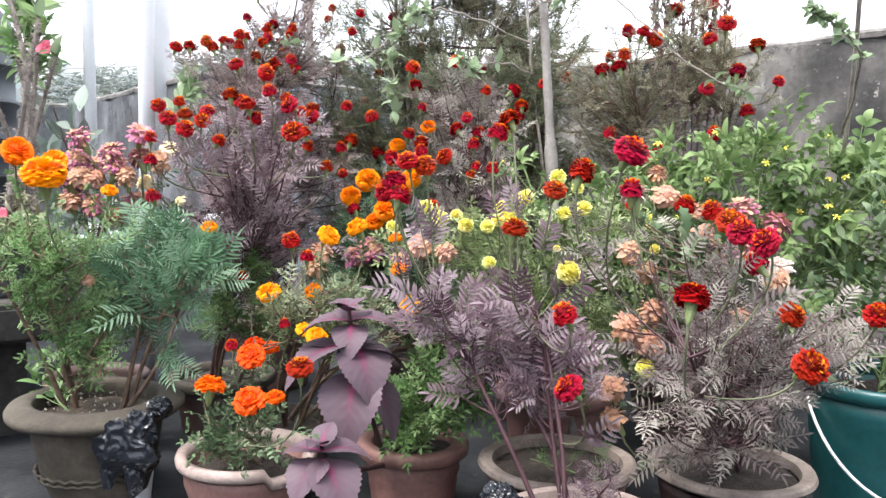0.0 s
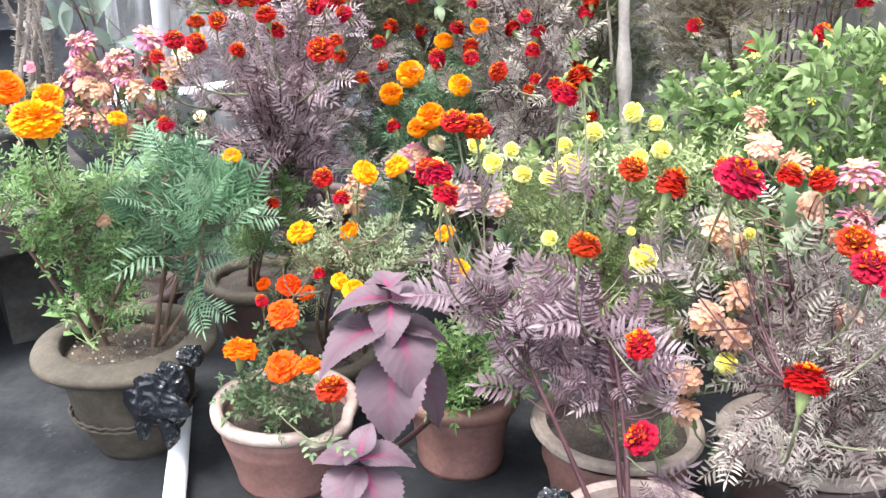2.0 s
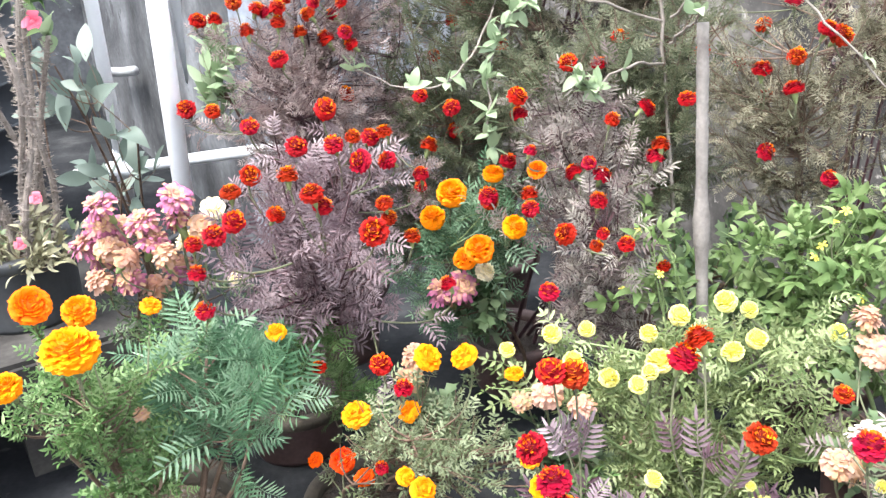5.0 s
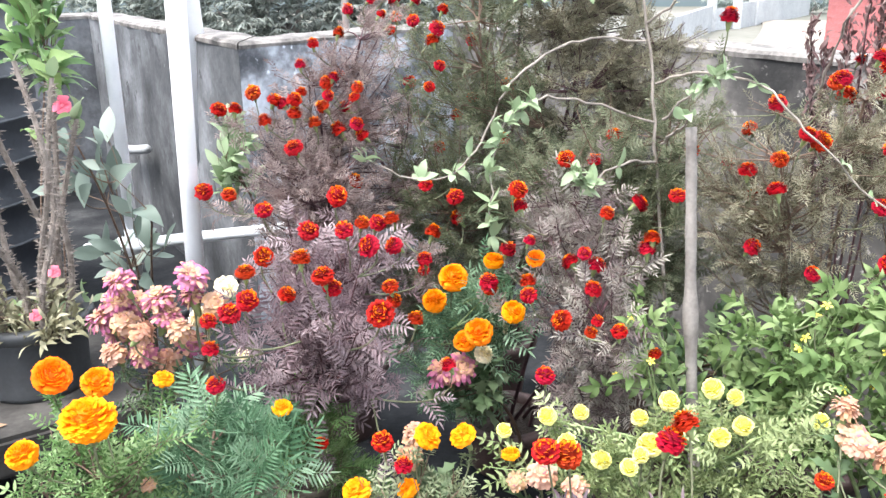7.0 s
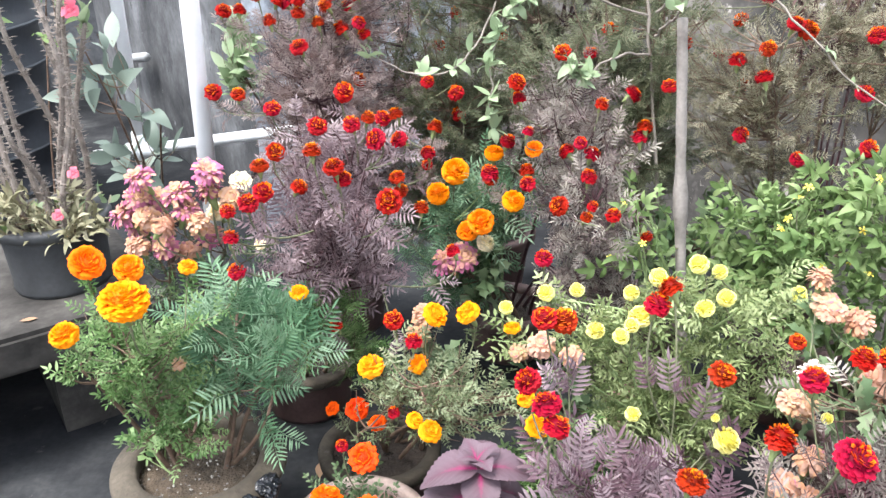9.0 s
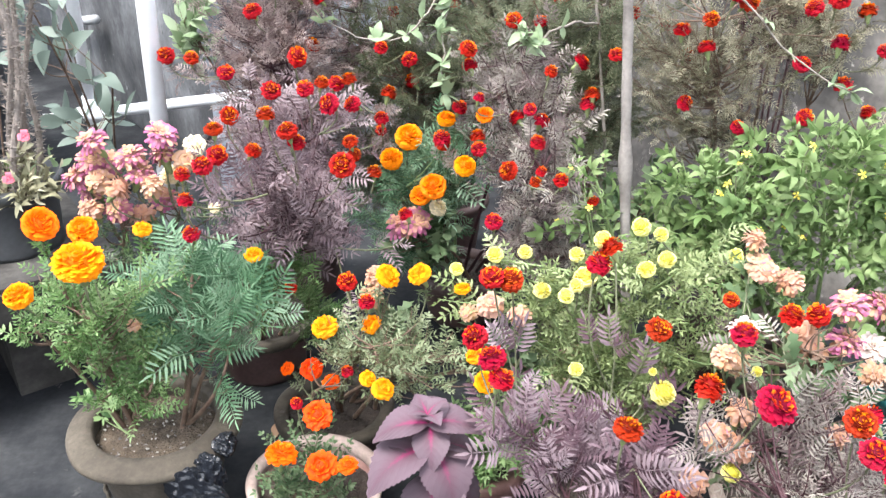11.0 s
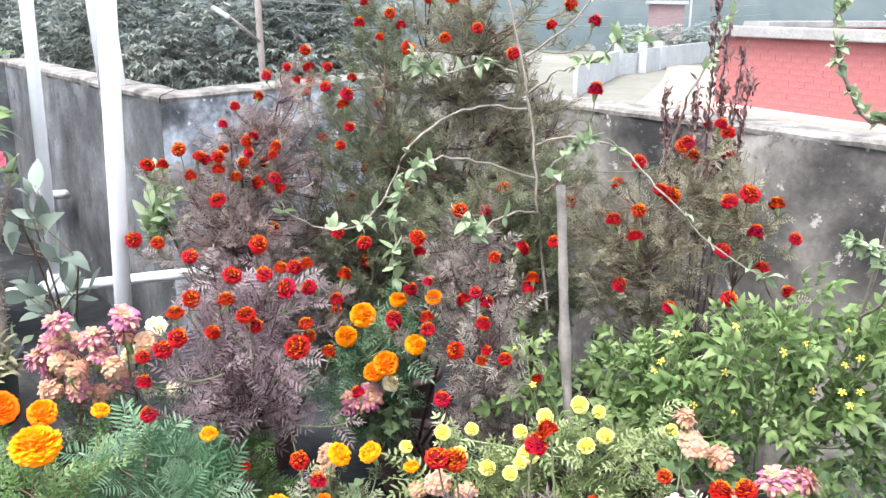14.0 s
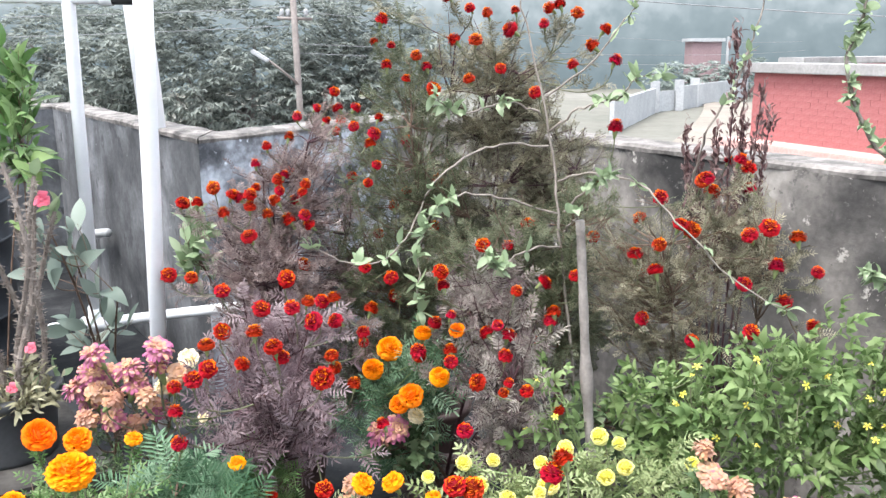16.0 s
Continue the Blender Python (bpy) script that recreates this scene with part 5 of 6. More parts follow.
grow("marigold_plant", (-.15, 2.95, .21), "tall olive marigold bush with crimson heads", [(-0.2, 2.51, 1.18, 0.19, 0.14, 0.18), (-0.18, 2.53, 0.95, 0.24, 0.15, 0.18), (-0.2, 2.57, 1.38, 0.12, 0.09, 0.13), (-0.24, 2.51, 0.76, 0.22, 0.12, 0.16), (-0.34, 2.57, 0.5, 0.2, 0.1, 0.18), (0, 2.67, 0.7, 0.24, 0.1, 0.2)], "fern_fine", M["leaf_dusk"], M["stem_brown"], 340, 5600, .047, {"red": [(-0.346, 2.622, 1.076, 0.019), (-0.318, 2.448, 1.237, 0.016), (-0.316, 2.500, 1.283, 0.017), (-0.284, 2.309, 0.887, 0.018), (-0.279, 2.392, 1.095, 0.014), (-0.271, 2.399, 1.198, 0.018), (-0.271, 2.587, 0.916, 0.017), (-0.268, 2.549, 1.457, 0.013), (-0.259, 2.399, 1.223, 0.019), (-0.254, 2.384, 1.143, 0.014), (-0.246, 2.399, 1.264, 0.014), (-0.240, 2.501, 1.514, 0.020), (-0.231, 2.500, 1.395, 0.017), (-0.226, 2.587, 0.998, 0.017), (-0.221, 2.550, 1.446, 0.013), (-0.220, 2.471, 0.763, 0.021), (-0.218, 2.309, 0.859, 0.021), (-0.210, 2.550, 1.610, 0.015), (-0.188, 2.650, 1.176, 0.020), (-0.187, 2.585, 1.042, 0.017), (-0.177, 2.449, 1.361, 0.015), (-0.152, 2.500, 1.419, 0.016), (-0.124, 2.500, 1.390, 0.015), (-0.110, 2.545, 0.947, 0.020), (-0.104, 2.400, 1.335, 0.024), (-0.099, 2.583, 1.075, 0.020)]}, 6, 18)
grow("marigold_plant", (-.10, 2.97, .21), "tall olive-brown marigold bush with crimson heads at its top", [(0.06, 2.55, 1.3, 0.17, 0.11, 0.16), (0.06, 2.55, 1.05, 0.2, 0.14, 0.18), (0.16, 2.53, 1.36, 0.12, 0.09, 0.14), (-0.02, 2.57, 1.46, 0.12, 0.08, 0.09), (0.26, 2.55, 1.1, 0.14, 0.1, 0.18)], "fern_fine", M["leaf_olive"], M["stem_purple"], 310, 4000, .044, {"red": [(-0.290, 2.550, 1.610, 0.015), (-0.070, 2.500, 1.570, 0.018), (-0.052, 2.450, 1.459, 0.019), (-0.014, 2.400, 1.361, 0.017), (-0.010, 2.500, 1.540, 0.015), (0.003, 2.400, 1.458, 0.020), (0.034, 2.451, 1.526, 0.016), (0.067, 2.400, 1.386, 0.017), (0.089, 2.400, 1.482, 0.025), (0.110, 2.501, 1.533, 0.015), (0.152, 2.350, 1.328, 0.020), (0.181, 2.450, 1.497, 0.015), (0.193, 2.451, 1.536, 0.018), (0.219, 2.451, 1.547, 0.018), (0.250, 2.400, 1.395, 0.018), (0.266, 2.451, 1.524, 0.018), (0.305, 2.449, 1.442, 0.020), (0.341, 2.449, 1.483, 0.018), (0.360, 2.400, 1.405, 0.019)]}, 6, 19)
grow("marigold_plant", (.25, 2.42, .21), "olive marigold bush with crimson heads", [(0.04, 2.23, 0.92, 0.2, 0.13, 0.13), (0.18, 2.25, 0.8, 0.16, 0.13, 0.15), (0.22, 2.31, 1, 0.18, 0.13, 0.14), (0.26, 2.39, 0.7, 0.16, 0.1, 0.16)], "fern_fine", M["leaf_dusk"], M["stem_brown"], 200, 2900, .046, {"red": [(0.013, 2.135, 0.985, 0.019), (0.077, 2.194, 0.970, 0.017), (0.139, 2.359, 0.990, 0.023), (0.146, 2.210, 0.721, 0.015), (0.155, 2.078, 0.910, 0.023), (0.226, 2.078, 0.925, 0.018), (0.305, 2.327, 0.962, 0.017), (0.327, 2.199, 1.256, 0.021), (0.417, 2.304, 1.015, 0.018), (0.646, 2.342, 1.155, 0.014), (0.839, 2.206, 0.758, 0.019)]}, 5, 20)
grow("marigold_plant", (.60, 2.30, .21), "olive marigold bush with crimson heads by the parapet", [(0.52, 2.11, 0.98, 0.18, 0.1, 0.11), (0.44, 2.15, 0.84, 0.16, 0.1, 0.12), (0.64, 2.11, 0.96, 0.11, 0.09, 0.1), (0.6, 2.19, 1.08, 0.1, 0.08, 0.08), (0.79, 2.14, 0.74, 0.06, 0.05, 0.07), (0.36, 2.25, 0.9, 0.14, 0.1, 0.16)], "fern_fine", M["leaf_olive"], M["stem_brown"], 210, 2000, .042, {"red": [(0.370, 2.130, 0.964, 0.021), (0.384, 2.327, 0.931, 0.017), (0.388, 2.003, 0.958, 0.022), (0.390, 2.113, 0.809, 0.019), (0.415, 2.086, 0.995, 0.018), (0.420, 2.250, 0.883, 0.017), (0.455, 2.256, 1.073, 0.018), (0.455, 2.256, 1.076, 0.021), (0.457, 2.070, 1.046, 0.022), (0.487, 2.083, 1.031, 0.025), (0.498, 2.066, 0.770, 0.019), (0.510, 2.102, 1.140, 0.018), (0.518, 2.102, 1.146, 0.022), (0.546, 2.143, 1.108, 0.020), (0.603, 2.049, 0.911, 0.022), (0.605, 2.045, 1.025, 0.021), (0.617, 2.021, 0.806, 0.020), (0.627, 2.199, 1.176, 0.018), (0.629, 1.992, 1.053, 0.027), (0.671, 2.269, 1.145, 0.020), (0.675, 2.052, 0.953, 0.021), (0.687, 2.309, 1.090, 0.019), (0.692, 2.309, 1.090, 0.018), (0.706, 2.071, 0.861, 0.021), (0.723, 2.067, 1.015, 0.021), (0.779, 2.074, 0.931, 0.017)]}, 5, 21)
grow("chrysanthemum_plant", (.25, 2.42, .21), "dark green chrysanthemum foliage in the shade behind the stake", [(.34, 2.14, .56, .15, .09, .15), (.46, 2.10, .46, .14, .08, .10)], "lobed", M["leaf_mum"], M["stem_brown"], 44, 260, .052, {}, 4, 53, "chrysanthemum", "chrysanthemums")
rng = np.random.default_rng(77)
STARS = [(x, y, .60 + .22 * q, .011) for x, y, q in zip(rng.uniform(.36, .95, 20), rng.uniform(1.84, 1.92, 20), rng.random(20))]
grow("tomato_plant", (.66, 1.97, .19), "bright green tomato plant with tiny yellow flowers", [(.46, 1.92, .70, .14, .10, .08), (.66, 1.92, .70, .16, .10, .09), (.56, 1.94, .56, .20, .12, .12), (.84, 1.94, .64, .16, .11, .10), (.36, 2.0, .62, .10, .09, .12), (.98, 1.94, .74, .14, .10, .10), (.70, 1.94, .78, .18, .09, .06), (.92, 1.96, .50, .20, .10, .14)], "tomato", M["leaf_tomato"], M["stem_green"], 160, 760, .082, {"star": STARS}, 7, 22, "tomato plant", "vegetables", .006, droop=-.2)
grow("tomato_plant", (.30, 1.93, .18), "green tomato stem climbing beside the stake", [(.15, 1.93, .72, .06, .05, .12), (.20, 1.92, .58, .07, .05, .08)], "tomato", M["leaf_tomato"], M["stem_green"], 16, 32, .090, {"star": [(.12, 1.90, .74, .010), (.16, 1.89, .66, .010), (.10, 1.91, .62, .010)]}, 2, 27, "tomato plant", "vegetables", .006, droop=-.2)
grow("bucket_plant", (.93, 1.80, .25), "small-leaved grey-green plant in the teal bucket", [(.84, 1.74, .48, .12, .12, .12), (.90, 1.76, .36, .14, .12, .10), (.98, 1.76, .70, .15, .10, .14), (.88, 1.72, .60, .16, .10, .10)], "oval", M["leaf_mum"], M["stem_green"], 110, 640, .032, {}, 4, 23, "potted plant", "vegetables", .004)
grow("shrub", (-.66, 2.78, .21), "light green broad-leaved shrub behind the pipe", [(-.78, 2.50, .92, .07, .06, .12)], "oval", M["leaf_shrub"], M["stem_brown"], 18, 110, .055, {}, 2, 24, "shrub", "shrubs", .004)


# ---- stick and climbing shrub ----
stick = thing("stake", (.284, 1.83, 0), "weathered bamboo stake with a knot", "stake")
pts, rad = [], []
for k in range(31):
    z = 1.085 * k / 30
    pts.append((-.0735 * z + .003 * math.sin(z * 7), .09 * z, z))
    rad.append(.0118 - .002 * z + (.0045 if abs(z - .74) < .02 else .0018 if abs(z - .42) < .02 else 0) + .0006 * math.sin(k * 2.1))
v, q = tube(pts, rad, 10)
child("cane", mesh_of("cane", v, [tuple(a) for a in q.tolist()] + [tuple(range(len(v) - 10, len(v)))], M["bamboo"], smooth=True), stick)


def smooth_path(p, n=6):
    """A rounded line through the points of p."""
    p = np.asarray(p, float)
    q = np.vstack([2 * p[0] - p[1], p, 2 * p[-1] - p[-2]])
    out = []
    for i in range(1, len(q) - 2):
        for t in np.linspace(0, 1, n, endpoint=False):
            a, b, c, d = q[i - 1:i + 3]
            out.append(.5 * (2 * b + (c - a) * t + (2 * a - 5 * b + 4 * c - d) * t * t + (3 * b - a - 3 * c + d) * t ** 3))
    return np.array(out + [p[-1]])


def climber(name, at, label, category, lines, leaf_every, size, mat_leaf, mat_stem, seed, tips=True, kind="oval", r0=.006):
    """A shrub of bare arching branches with leaves in tufts."""
    rng = np.random.default_rng(seed)
    root = thing(name, at, label, category, "shrubs")
    base = np.array(at, float)
    o, a = [], []
    for k, (line, leafy) in enumerate(lines):
        p = smooth_path(line)
        p += rng.normal(0, .0022, p.shape)
        r = np.linspace(r0 if k == 0 else r0 * .55, r0 * .25, len(p))
        v, q = tube(p - base, r, 6)
        child("branch", mesh_of("branch", v, q, mat_stem, smooth=True), root)
        n = int(len(p) * leafy * leaf_every)
        for i in rng.integers(len(p) // 3, len(p), n):
            for s in range(2):
                o.append(p[i])
                a.append(rng.normal(0, .7, 3) + [0, -.3, .25])
        if tips:
            for s in range(4):
                o.append(p[-1])
                a.append((p[-1] - p[-2]) / np.linalg.norm(p[-1] - p[-2]) * .6 + rng.normal(0, .6, 3))
    o, a = np.array(o), np.array(a)
    for i in range(len(o)):
        v, f = scatter(kind, np.zeros((1, 3)), a[i:i + 1], np.array([size * rng.uniform(.6, 1.2)]), rng)
        ob = child("leaf", mesh_of("leaf", v, f, mat_leaf), root)
        ob.location = o[i] - base
    return root


climber("climbing_shrub", (.27, 2.36, .21), "bare arching shrub with tufts of pale green leaves", "shrub", [
    ([(.27, 2.36, .21), (.25, 2.2, .57), (.21, 2.22, .94), (.18, 2.26, 1.23), (.11, 2.3, 1.53), (.09, 2.31, 1.6)], .0),
    ([(.18, 2.26, 1.2), (.04, 2.2, 1.21), (-.09, 2.12, 1.15), (-.14, 2.1, 1.06), (-.2, 2.05, .98), (-.28, 2.02, .97), (-.37, 2.0, 1.01)], .12),
    ([(.2, 2.23, 1.04), (.03, 2.15, 1.1), (-.07, 2.1, 1.1), (-.12, 2.06, 1.04), (-.14, 2.03, .92), (-.13, 2.02, .86)], .5),
    ([(.21, 2.22, .96), (.11, 2.1, .98), (.05, 2.05, .95), (.02, 2.03, .98)], .5),
    ([(.16, 2.26, 1.28), (.07, 2.2, 1.31), (-.04, 2.16, 1.29), (-.1, 2.12, 1.33)], .4),
    ([(.18, 2.26, 1.24), (.25, 2.2, 1.3), (.32, 2.16, 1.32), (.36, 2.14, 1.37), (.41, 2.13, 1.37)], .3),
    ([(.17, 2.27, 1.32), (.27, 2.25, 1.4), (.34, 2.24, 1.49), (.37, 2.24, 1.53)], .1),
    ([(.2, 2.24, 1.12), (.27, 2.16, 1.15), (.37, 2.05, 1.13), (.46, 1.98, 1.03), (.57, 1.93, .93), (.65, 1.9, .89)], .12),
    ([(.21, 2.2, 1.05), (.26, 2.13, 1.12), (.29, 2.08, 1.16)], .5),
    ([(.21, 2.2, 1.00), (.215, 2.05, 1.06), (.206, 1.94, 1.10)], .0),
], 2.2, .036, M["leaf_shrub"], M["bark"], 31, r0=.0055)
climber("climbing_vine", (.86, 2.30, .21), "leafy green climbing twigs over the parapet", "vine", [
    ([(.86, 2.30, .0), (.9, 2.0, .7), (.8, 1.75, 1.19), (.72, 1.75, 1.25), (.65, 1.75, 1.39), (.67, 1.75, 1.49), (.68, 1.75, 1.61), (.67, 1.76, 1.72)], 1.0),
    ([(.86, 1.9, .8), (.8, 1.7, .94), (.74, 1.7, 1.01), (.70, 1.7, 1.03)], 1.0),
    ([(.8, 1.75, 1.19), (.78, 1.72, 1.3), (.74, 1.73, 1.42)], 1.0),
    ([(.51, 2.2, 1.1), (.51, 2.1, 1.24), (.58, 2.12, 1.37), (.61, 2.12, 1.47), (.65, 2.12, 1.62)], .35),
], 2.0, .029, M["leaf_shrub"], M["bark"], 32)

# coleus with single large leaves
def coleus_leaf_mesh():
    n, m = 28, 4
    v, f, uv = [], [], []
    for i in range(n + 1):
        x = i / n
        w = .42 * math.sin(math.pi * min(1, (x * .98 + .02)) ** .72) ** .85 * (1 + .035 * (1 if i % 2 else -1))
        for j in range(-m, m + 1):
            q = j / m
            z = .16 * math.sin(x * 2.4) - .28 * x * x + .10 * .5 * abs(q) * w / .33 + .003 * math.sin(x * 40) * abs(q)
            v.append((x + (.02 if i % 2 and abs(j) == m else 0), q * w, z))
            uv.append((x, .5 + .5 * q))
    for i in range(n):
        for j in range(2 * m):
            a = i * (2 * m + 1) + j
            f.append((a, a + 2 * m + 1, a + 2 * m + 2, a + 1))
    return v, f, uv


def coleus_material():
    m = bpy.data.materials.new("coleus_leaf")
    m.use_nodes = True
    n, l = nodes_of(m)
    b = n["Principled BSDF"]
    uv, sep = n.new("ShaderNodeUVMap"), n.new("ShaderNodeSeparateXYZ")
    l.new(uv.outputs[0], sep.inputs[0])

    def mth(op, a, b2, c=None):
        k = n.new("ShaderNodeMath")
        k.operation = op
        for i, s in enumerate((a, b2, c)):
            if s is None:
                continue
            if isinstance(s, (int, float)):
                k.inputs[i].default_value = s
            else:
                l.new(s, k.inputs[i])
        return k.outputs[0]
    across = mth("ABSOLUTE", mth("MULTIPLY_ADD", sep.outputs[1], 2.0, -1.0), 0.0)
    no = n.new("ShaderNodeTexNoise")
    no.inputs["Scale"].default_value = 16
    l.new(uv.outputs[0], no.inputs["Vector"])
    reach = mth("ADD", mth("MULTIPLY", across, 1.25), mth("MULTIPLY", sep.outputs[0], .55))
    fac = mth("ADD", reach, mth("MULTIPLY_ADD", no.outputs["Fac"], .3, -.15))
    r = ramp(n, [(0.04, (0.30, 0.024, 0.11)), (0.20, (0.17, 0.032, 0.080)), (0.38, (0.092, 0.050, 0.068)), (0.9, (0.098, 0.066, 0.082))])
    l.new(fac, r.inputs[0])
    vein = mth("SINE", mth("MULTIPLY_ADD", sep.outputs[0], 46.0, mth("MULTIPLY", across, -16.0)), 0.0)
    vr = ramp(n, [(0.0, (1, 1, 1)), (0.8, (1, 1, 1)), (1.0, (.95, .91, .93))])
    l.new(vein, vr.inputs[0])
    mul = n.new("ShaderNodeMixRGB")
    mul.blend_type, mul.inputs[0].default_value = "MULTIPLY", 1
    l.new(r.outputs[0], mul.inputs[1])
    l.new(vr.outputs[0], mul.inputs[2])
    l.new(mul.outputs[0], b.inputs["Base Color"])
    bp = n.new("ShaderNodeBump")
    bp.inputs["Strength"].default_value, bp.inputs["Distance"].default_value = .10, .002
    l.new(vein, bp.inputs["Height"])
    l.new(bp.outputs[0], b.inputs["Normal"])
    b.inputs["Roughness"].default_value, b.inputs["Specular IOR Level"].default_value = .6, .25
    return m


M["coleus"] = coleus_material()
COLEUS = mesh_of("coleus_leaf", *[coleus_leaf_mesh()[i] for i in (0, 1)], M["coleus"], coleus_leaf_mesh()[2], True)


def coleus(at, label, whorls, stems):
    root = thing("coleus_plant", at, label, "coleus", "potted flowers")
    base = Vector(at)
    for line in stems:
        p = smooth_path(line)
        v, q = tube(p - np.array(at), np.linspace(.006, .0035, len(p)), 7)
        child("stem", mesh_of("coleus_stem", v, q, M["stem_purple"], smooth=True), root)
    for (x, y, z, turn, pitch, size, roll) in whorls:
        ob = child("leaf", COLEUS, root)
        ob.matrix_basis = Matrix.Translation(Vector((x, y, z)) - base) @ Matrix.Rotation(radians(turn), 4, "Z") @ Matrix.Rotation(radians(-pitch), 4, "Y") @ Matrix.Rotation(radians(roll), 4, "X") @ Matrix.Diagonal((size, size, size, 1))
    return root


coleus((-.12, 1.66, .14), "purple coleus with magenta-hearted serrated leaves", [
    (-.16, 1.44, .485, -60, 22, .045, 0), (-.16, 1.44, .485, 120, 30, .045, 0), (-.16, 1.44, .487, 30, 35, .040, 0), (-.16, 1.44, .487, 210, 30, .040, 0),
    (-.16, 1.44, .470, 0, -6, .095, 0), (-.16, 1.44, .470, 182, -14, .10, 0), (-.16, 1.44, .466, 85, 8, .08, 0), (-.155, 1.44, .462, 272, -34, .075, 0),
    (-.15, 1.43, .432, 300, -44, .115, 0), (-.16, 1.43, .432, 205, -24, .13, 0), (-.15, 1.43, .425, 20, -22, .11, 0), (-.16, 1.43, .42, 140, -10, .10, 0),
    (-.145, 1.42, .385, 262, -56, .13, 0), (-.14, 1.43, .37, -20, -50, .12, 0), (-.14, 1.43, .35, 12, -60, .10, 0),
    (-.18, 1.27, .285, 240, -30, .085, 0), (-.18, 1.27, .285, 305, -36, .105, 0), (-.18, 1.27, .297, 172, -5, .075, 0), (-.18, 1.27, .297, 12, -5, .08, 0), (-.18, 1.27, .305, 75, 40, .05, 0), (-.18, 1.27, .308, 255, 20, .045, 0),
], [[(-.12, 1.66, .14), (-.13, 1.56, .24), (-.145, 1.46, .37), (-.16, 1.44, .487)], [(-.12, 1.64, .14), (-.15, 1.48, .19), (-.175, 1.34, .25), (-.18, 1.27, .305)]])


# ---- crown of thorns on the slab ----
def thorn_plant(at, label):
    rng = np.random.default_rng(5)
    root = thing("crown_of_thorns", at, label, "potted plant", "potted flowers")
    base = np.array(at, float)
    tips = []
    for k in range(11):
        a = 6.28 * k / 11 + rng.uniform(-.3, .3)
        foot = base + [.07 * math.cos(a), .07 * math.sin(a), -.02]
        top = base + [.15 * math.cos(a) + rng.normal(0, .02), .10 * math.sin(a), rng.uniform(.40, .78)]
        p = smooth_path([foot, foot * .72 + top * .28 + rng.normal(0, .016, 3), foot * .35 + top * .65 + rng.normal(0, .020, 3), top], 8)
        v, q = tube(p - base, np.linspace(.0085, .0055, len(p)), 8)
        vs, fs = [v], [tuple(x) for x in q.tolist()]
        n = len(v)
        for i in range(1, len(p) - 1):
            for s in range(20):
                b = rng.uniform(0, 6.28)
                d = np.array([math.cos(b), math.sin(b), rng.uniform(-.1, .5)])
                o = p[i] - base + rng.normal(0, .003, 3) + [0, 0, rng.uniform(-.01, .01)]
                w = np.cross(d, [0, 0, 1.0]) * .0017
                vs.append(np.array([o + d * .005 + w, o + d * .005 - w, o + d * .005 + [0, 0, .003], o + d * rng.uniform(.011, .021)]))
                fs += [(n, n + 1, n + 3), (n + 1, n + 2, n + 3), (n + 2, n, n + 3)]
                n += 4
        child("thorny_stem", mesh_of("thorny_stem", np.concatenate(vs), fs, M["thorn_stem"]), root)
        tips.append(p[-1])
    o = np.concatenate([np.repeat(np.array(tips), 4, 0), base + rng.normal(0, 1, (40, 3)) * [.07, .06, .015] + [0, 0, .03]])
    a = rng.normal(0, .7, (len(o), 3)) + [0, -.2, .3]
    for i in range(len(o)):
        v, f = scatter("oval", np.zeros((1, 3)), a[i:i + 1], np.array([rng.uniform(.05, .095) if i < 36 else rng.uniform(.03, .05)]), rng)
        ob = child("leaf", mesh_of("leaf", v, f, M["leaf_tomato"] if rng.random() < .55 else M["leaf_shrub"]), root)
        ob.location = o[i] - base
    for (x, y, z, r) in ((-1.146, 2.40, 1.05, .026), (-1.13, 2.22, .70, .016), (-1.18, 2.2, .60, .016)):
        ob = child("flower", HEADS["pink"][0], root)
        ob.matrix_basis = Matrix.Translation(Vector((x, y, z)) - Vector(at)) @ Vector((.2, -.8, .5)).to_track_quat("Z", "Y").to_matrix().to_4x4() @ Matrix.Diagonal((r, r, r, 1))
    return root


grow("weed", (-1.27, 2.32, .53), "straggling dry weeds spilling from the grey pot", [(-1.20, 2.24, .60, .14, .09, .06), (-1.33, 2.22, .60, .12, .08, .07), (-1.14, 2.20, .53, .06, .05, .05)], "lance", M["leaf_dryish"], M["stem_brown"], 90, 420, .044, {}, 3, 52, "weed", "weeds", .0025)
thorn_plant((-1.25, 2.32, .53), "crown of thorns with grey spiny stems and pink flowers")

grow("shrub", (-1.30, 3.05, .0), "grey-green broad-leaved plant by the pipe frame", [(-1.25, 2.70, .90, .07, .06, .09), (-1.28, 2.76, .78, .10, .08, .08), (-1.12, 2.72, .70, .08, .07, .06), (-1.28, 2.9, .5, .12, .1, .12)], "oval", M["leaf_grey"], M["stem_brown"], 22, 40, .108, {}, 4, 25, "shrub", "shrubs", .006, forward=.9)
grow("shrub", (-1.70, 3.20, .0), "leafy green shrub beside the water tank", [(-1.47, 2.98, 1.30, .10, .10, .17), (-1.50, 3.00, 1.12, .06, .08, .08)], "lance", M["leaf_green"], M["stem_brown"], 30, 190, .115, {}, 2, 26, "shrub", "shrubs", .0045, droop=-.1)


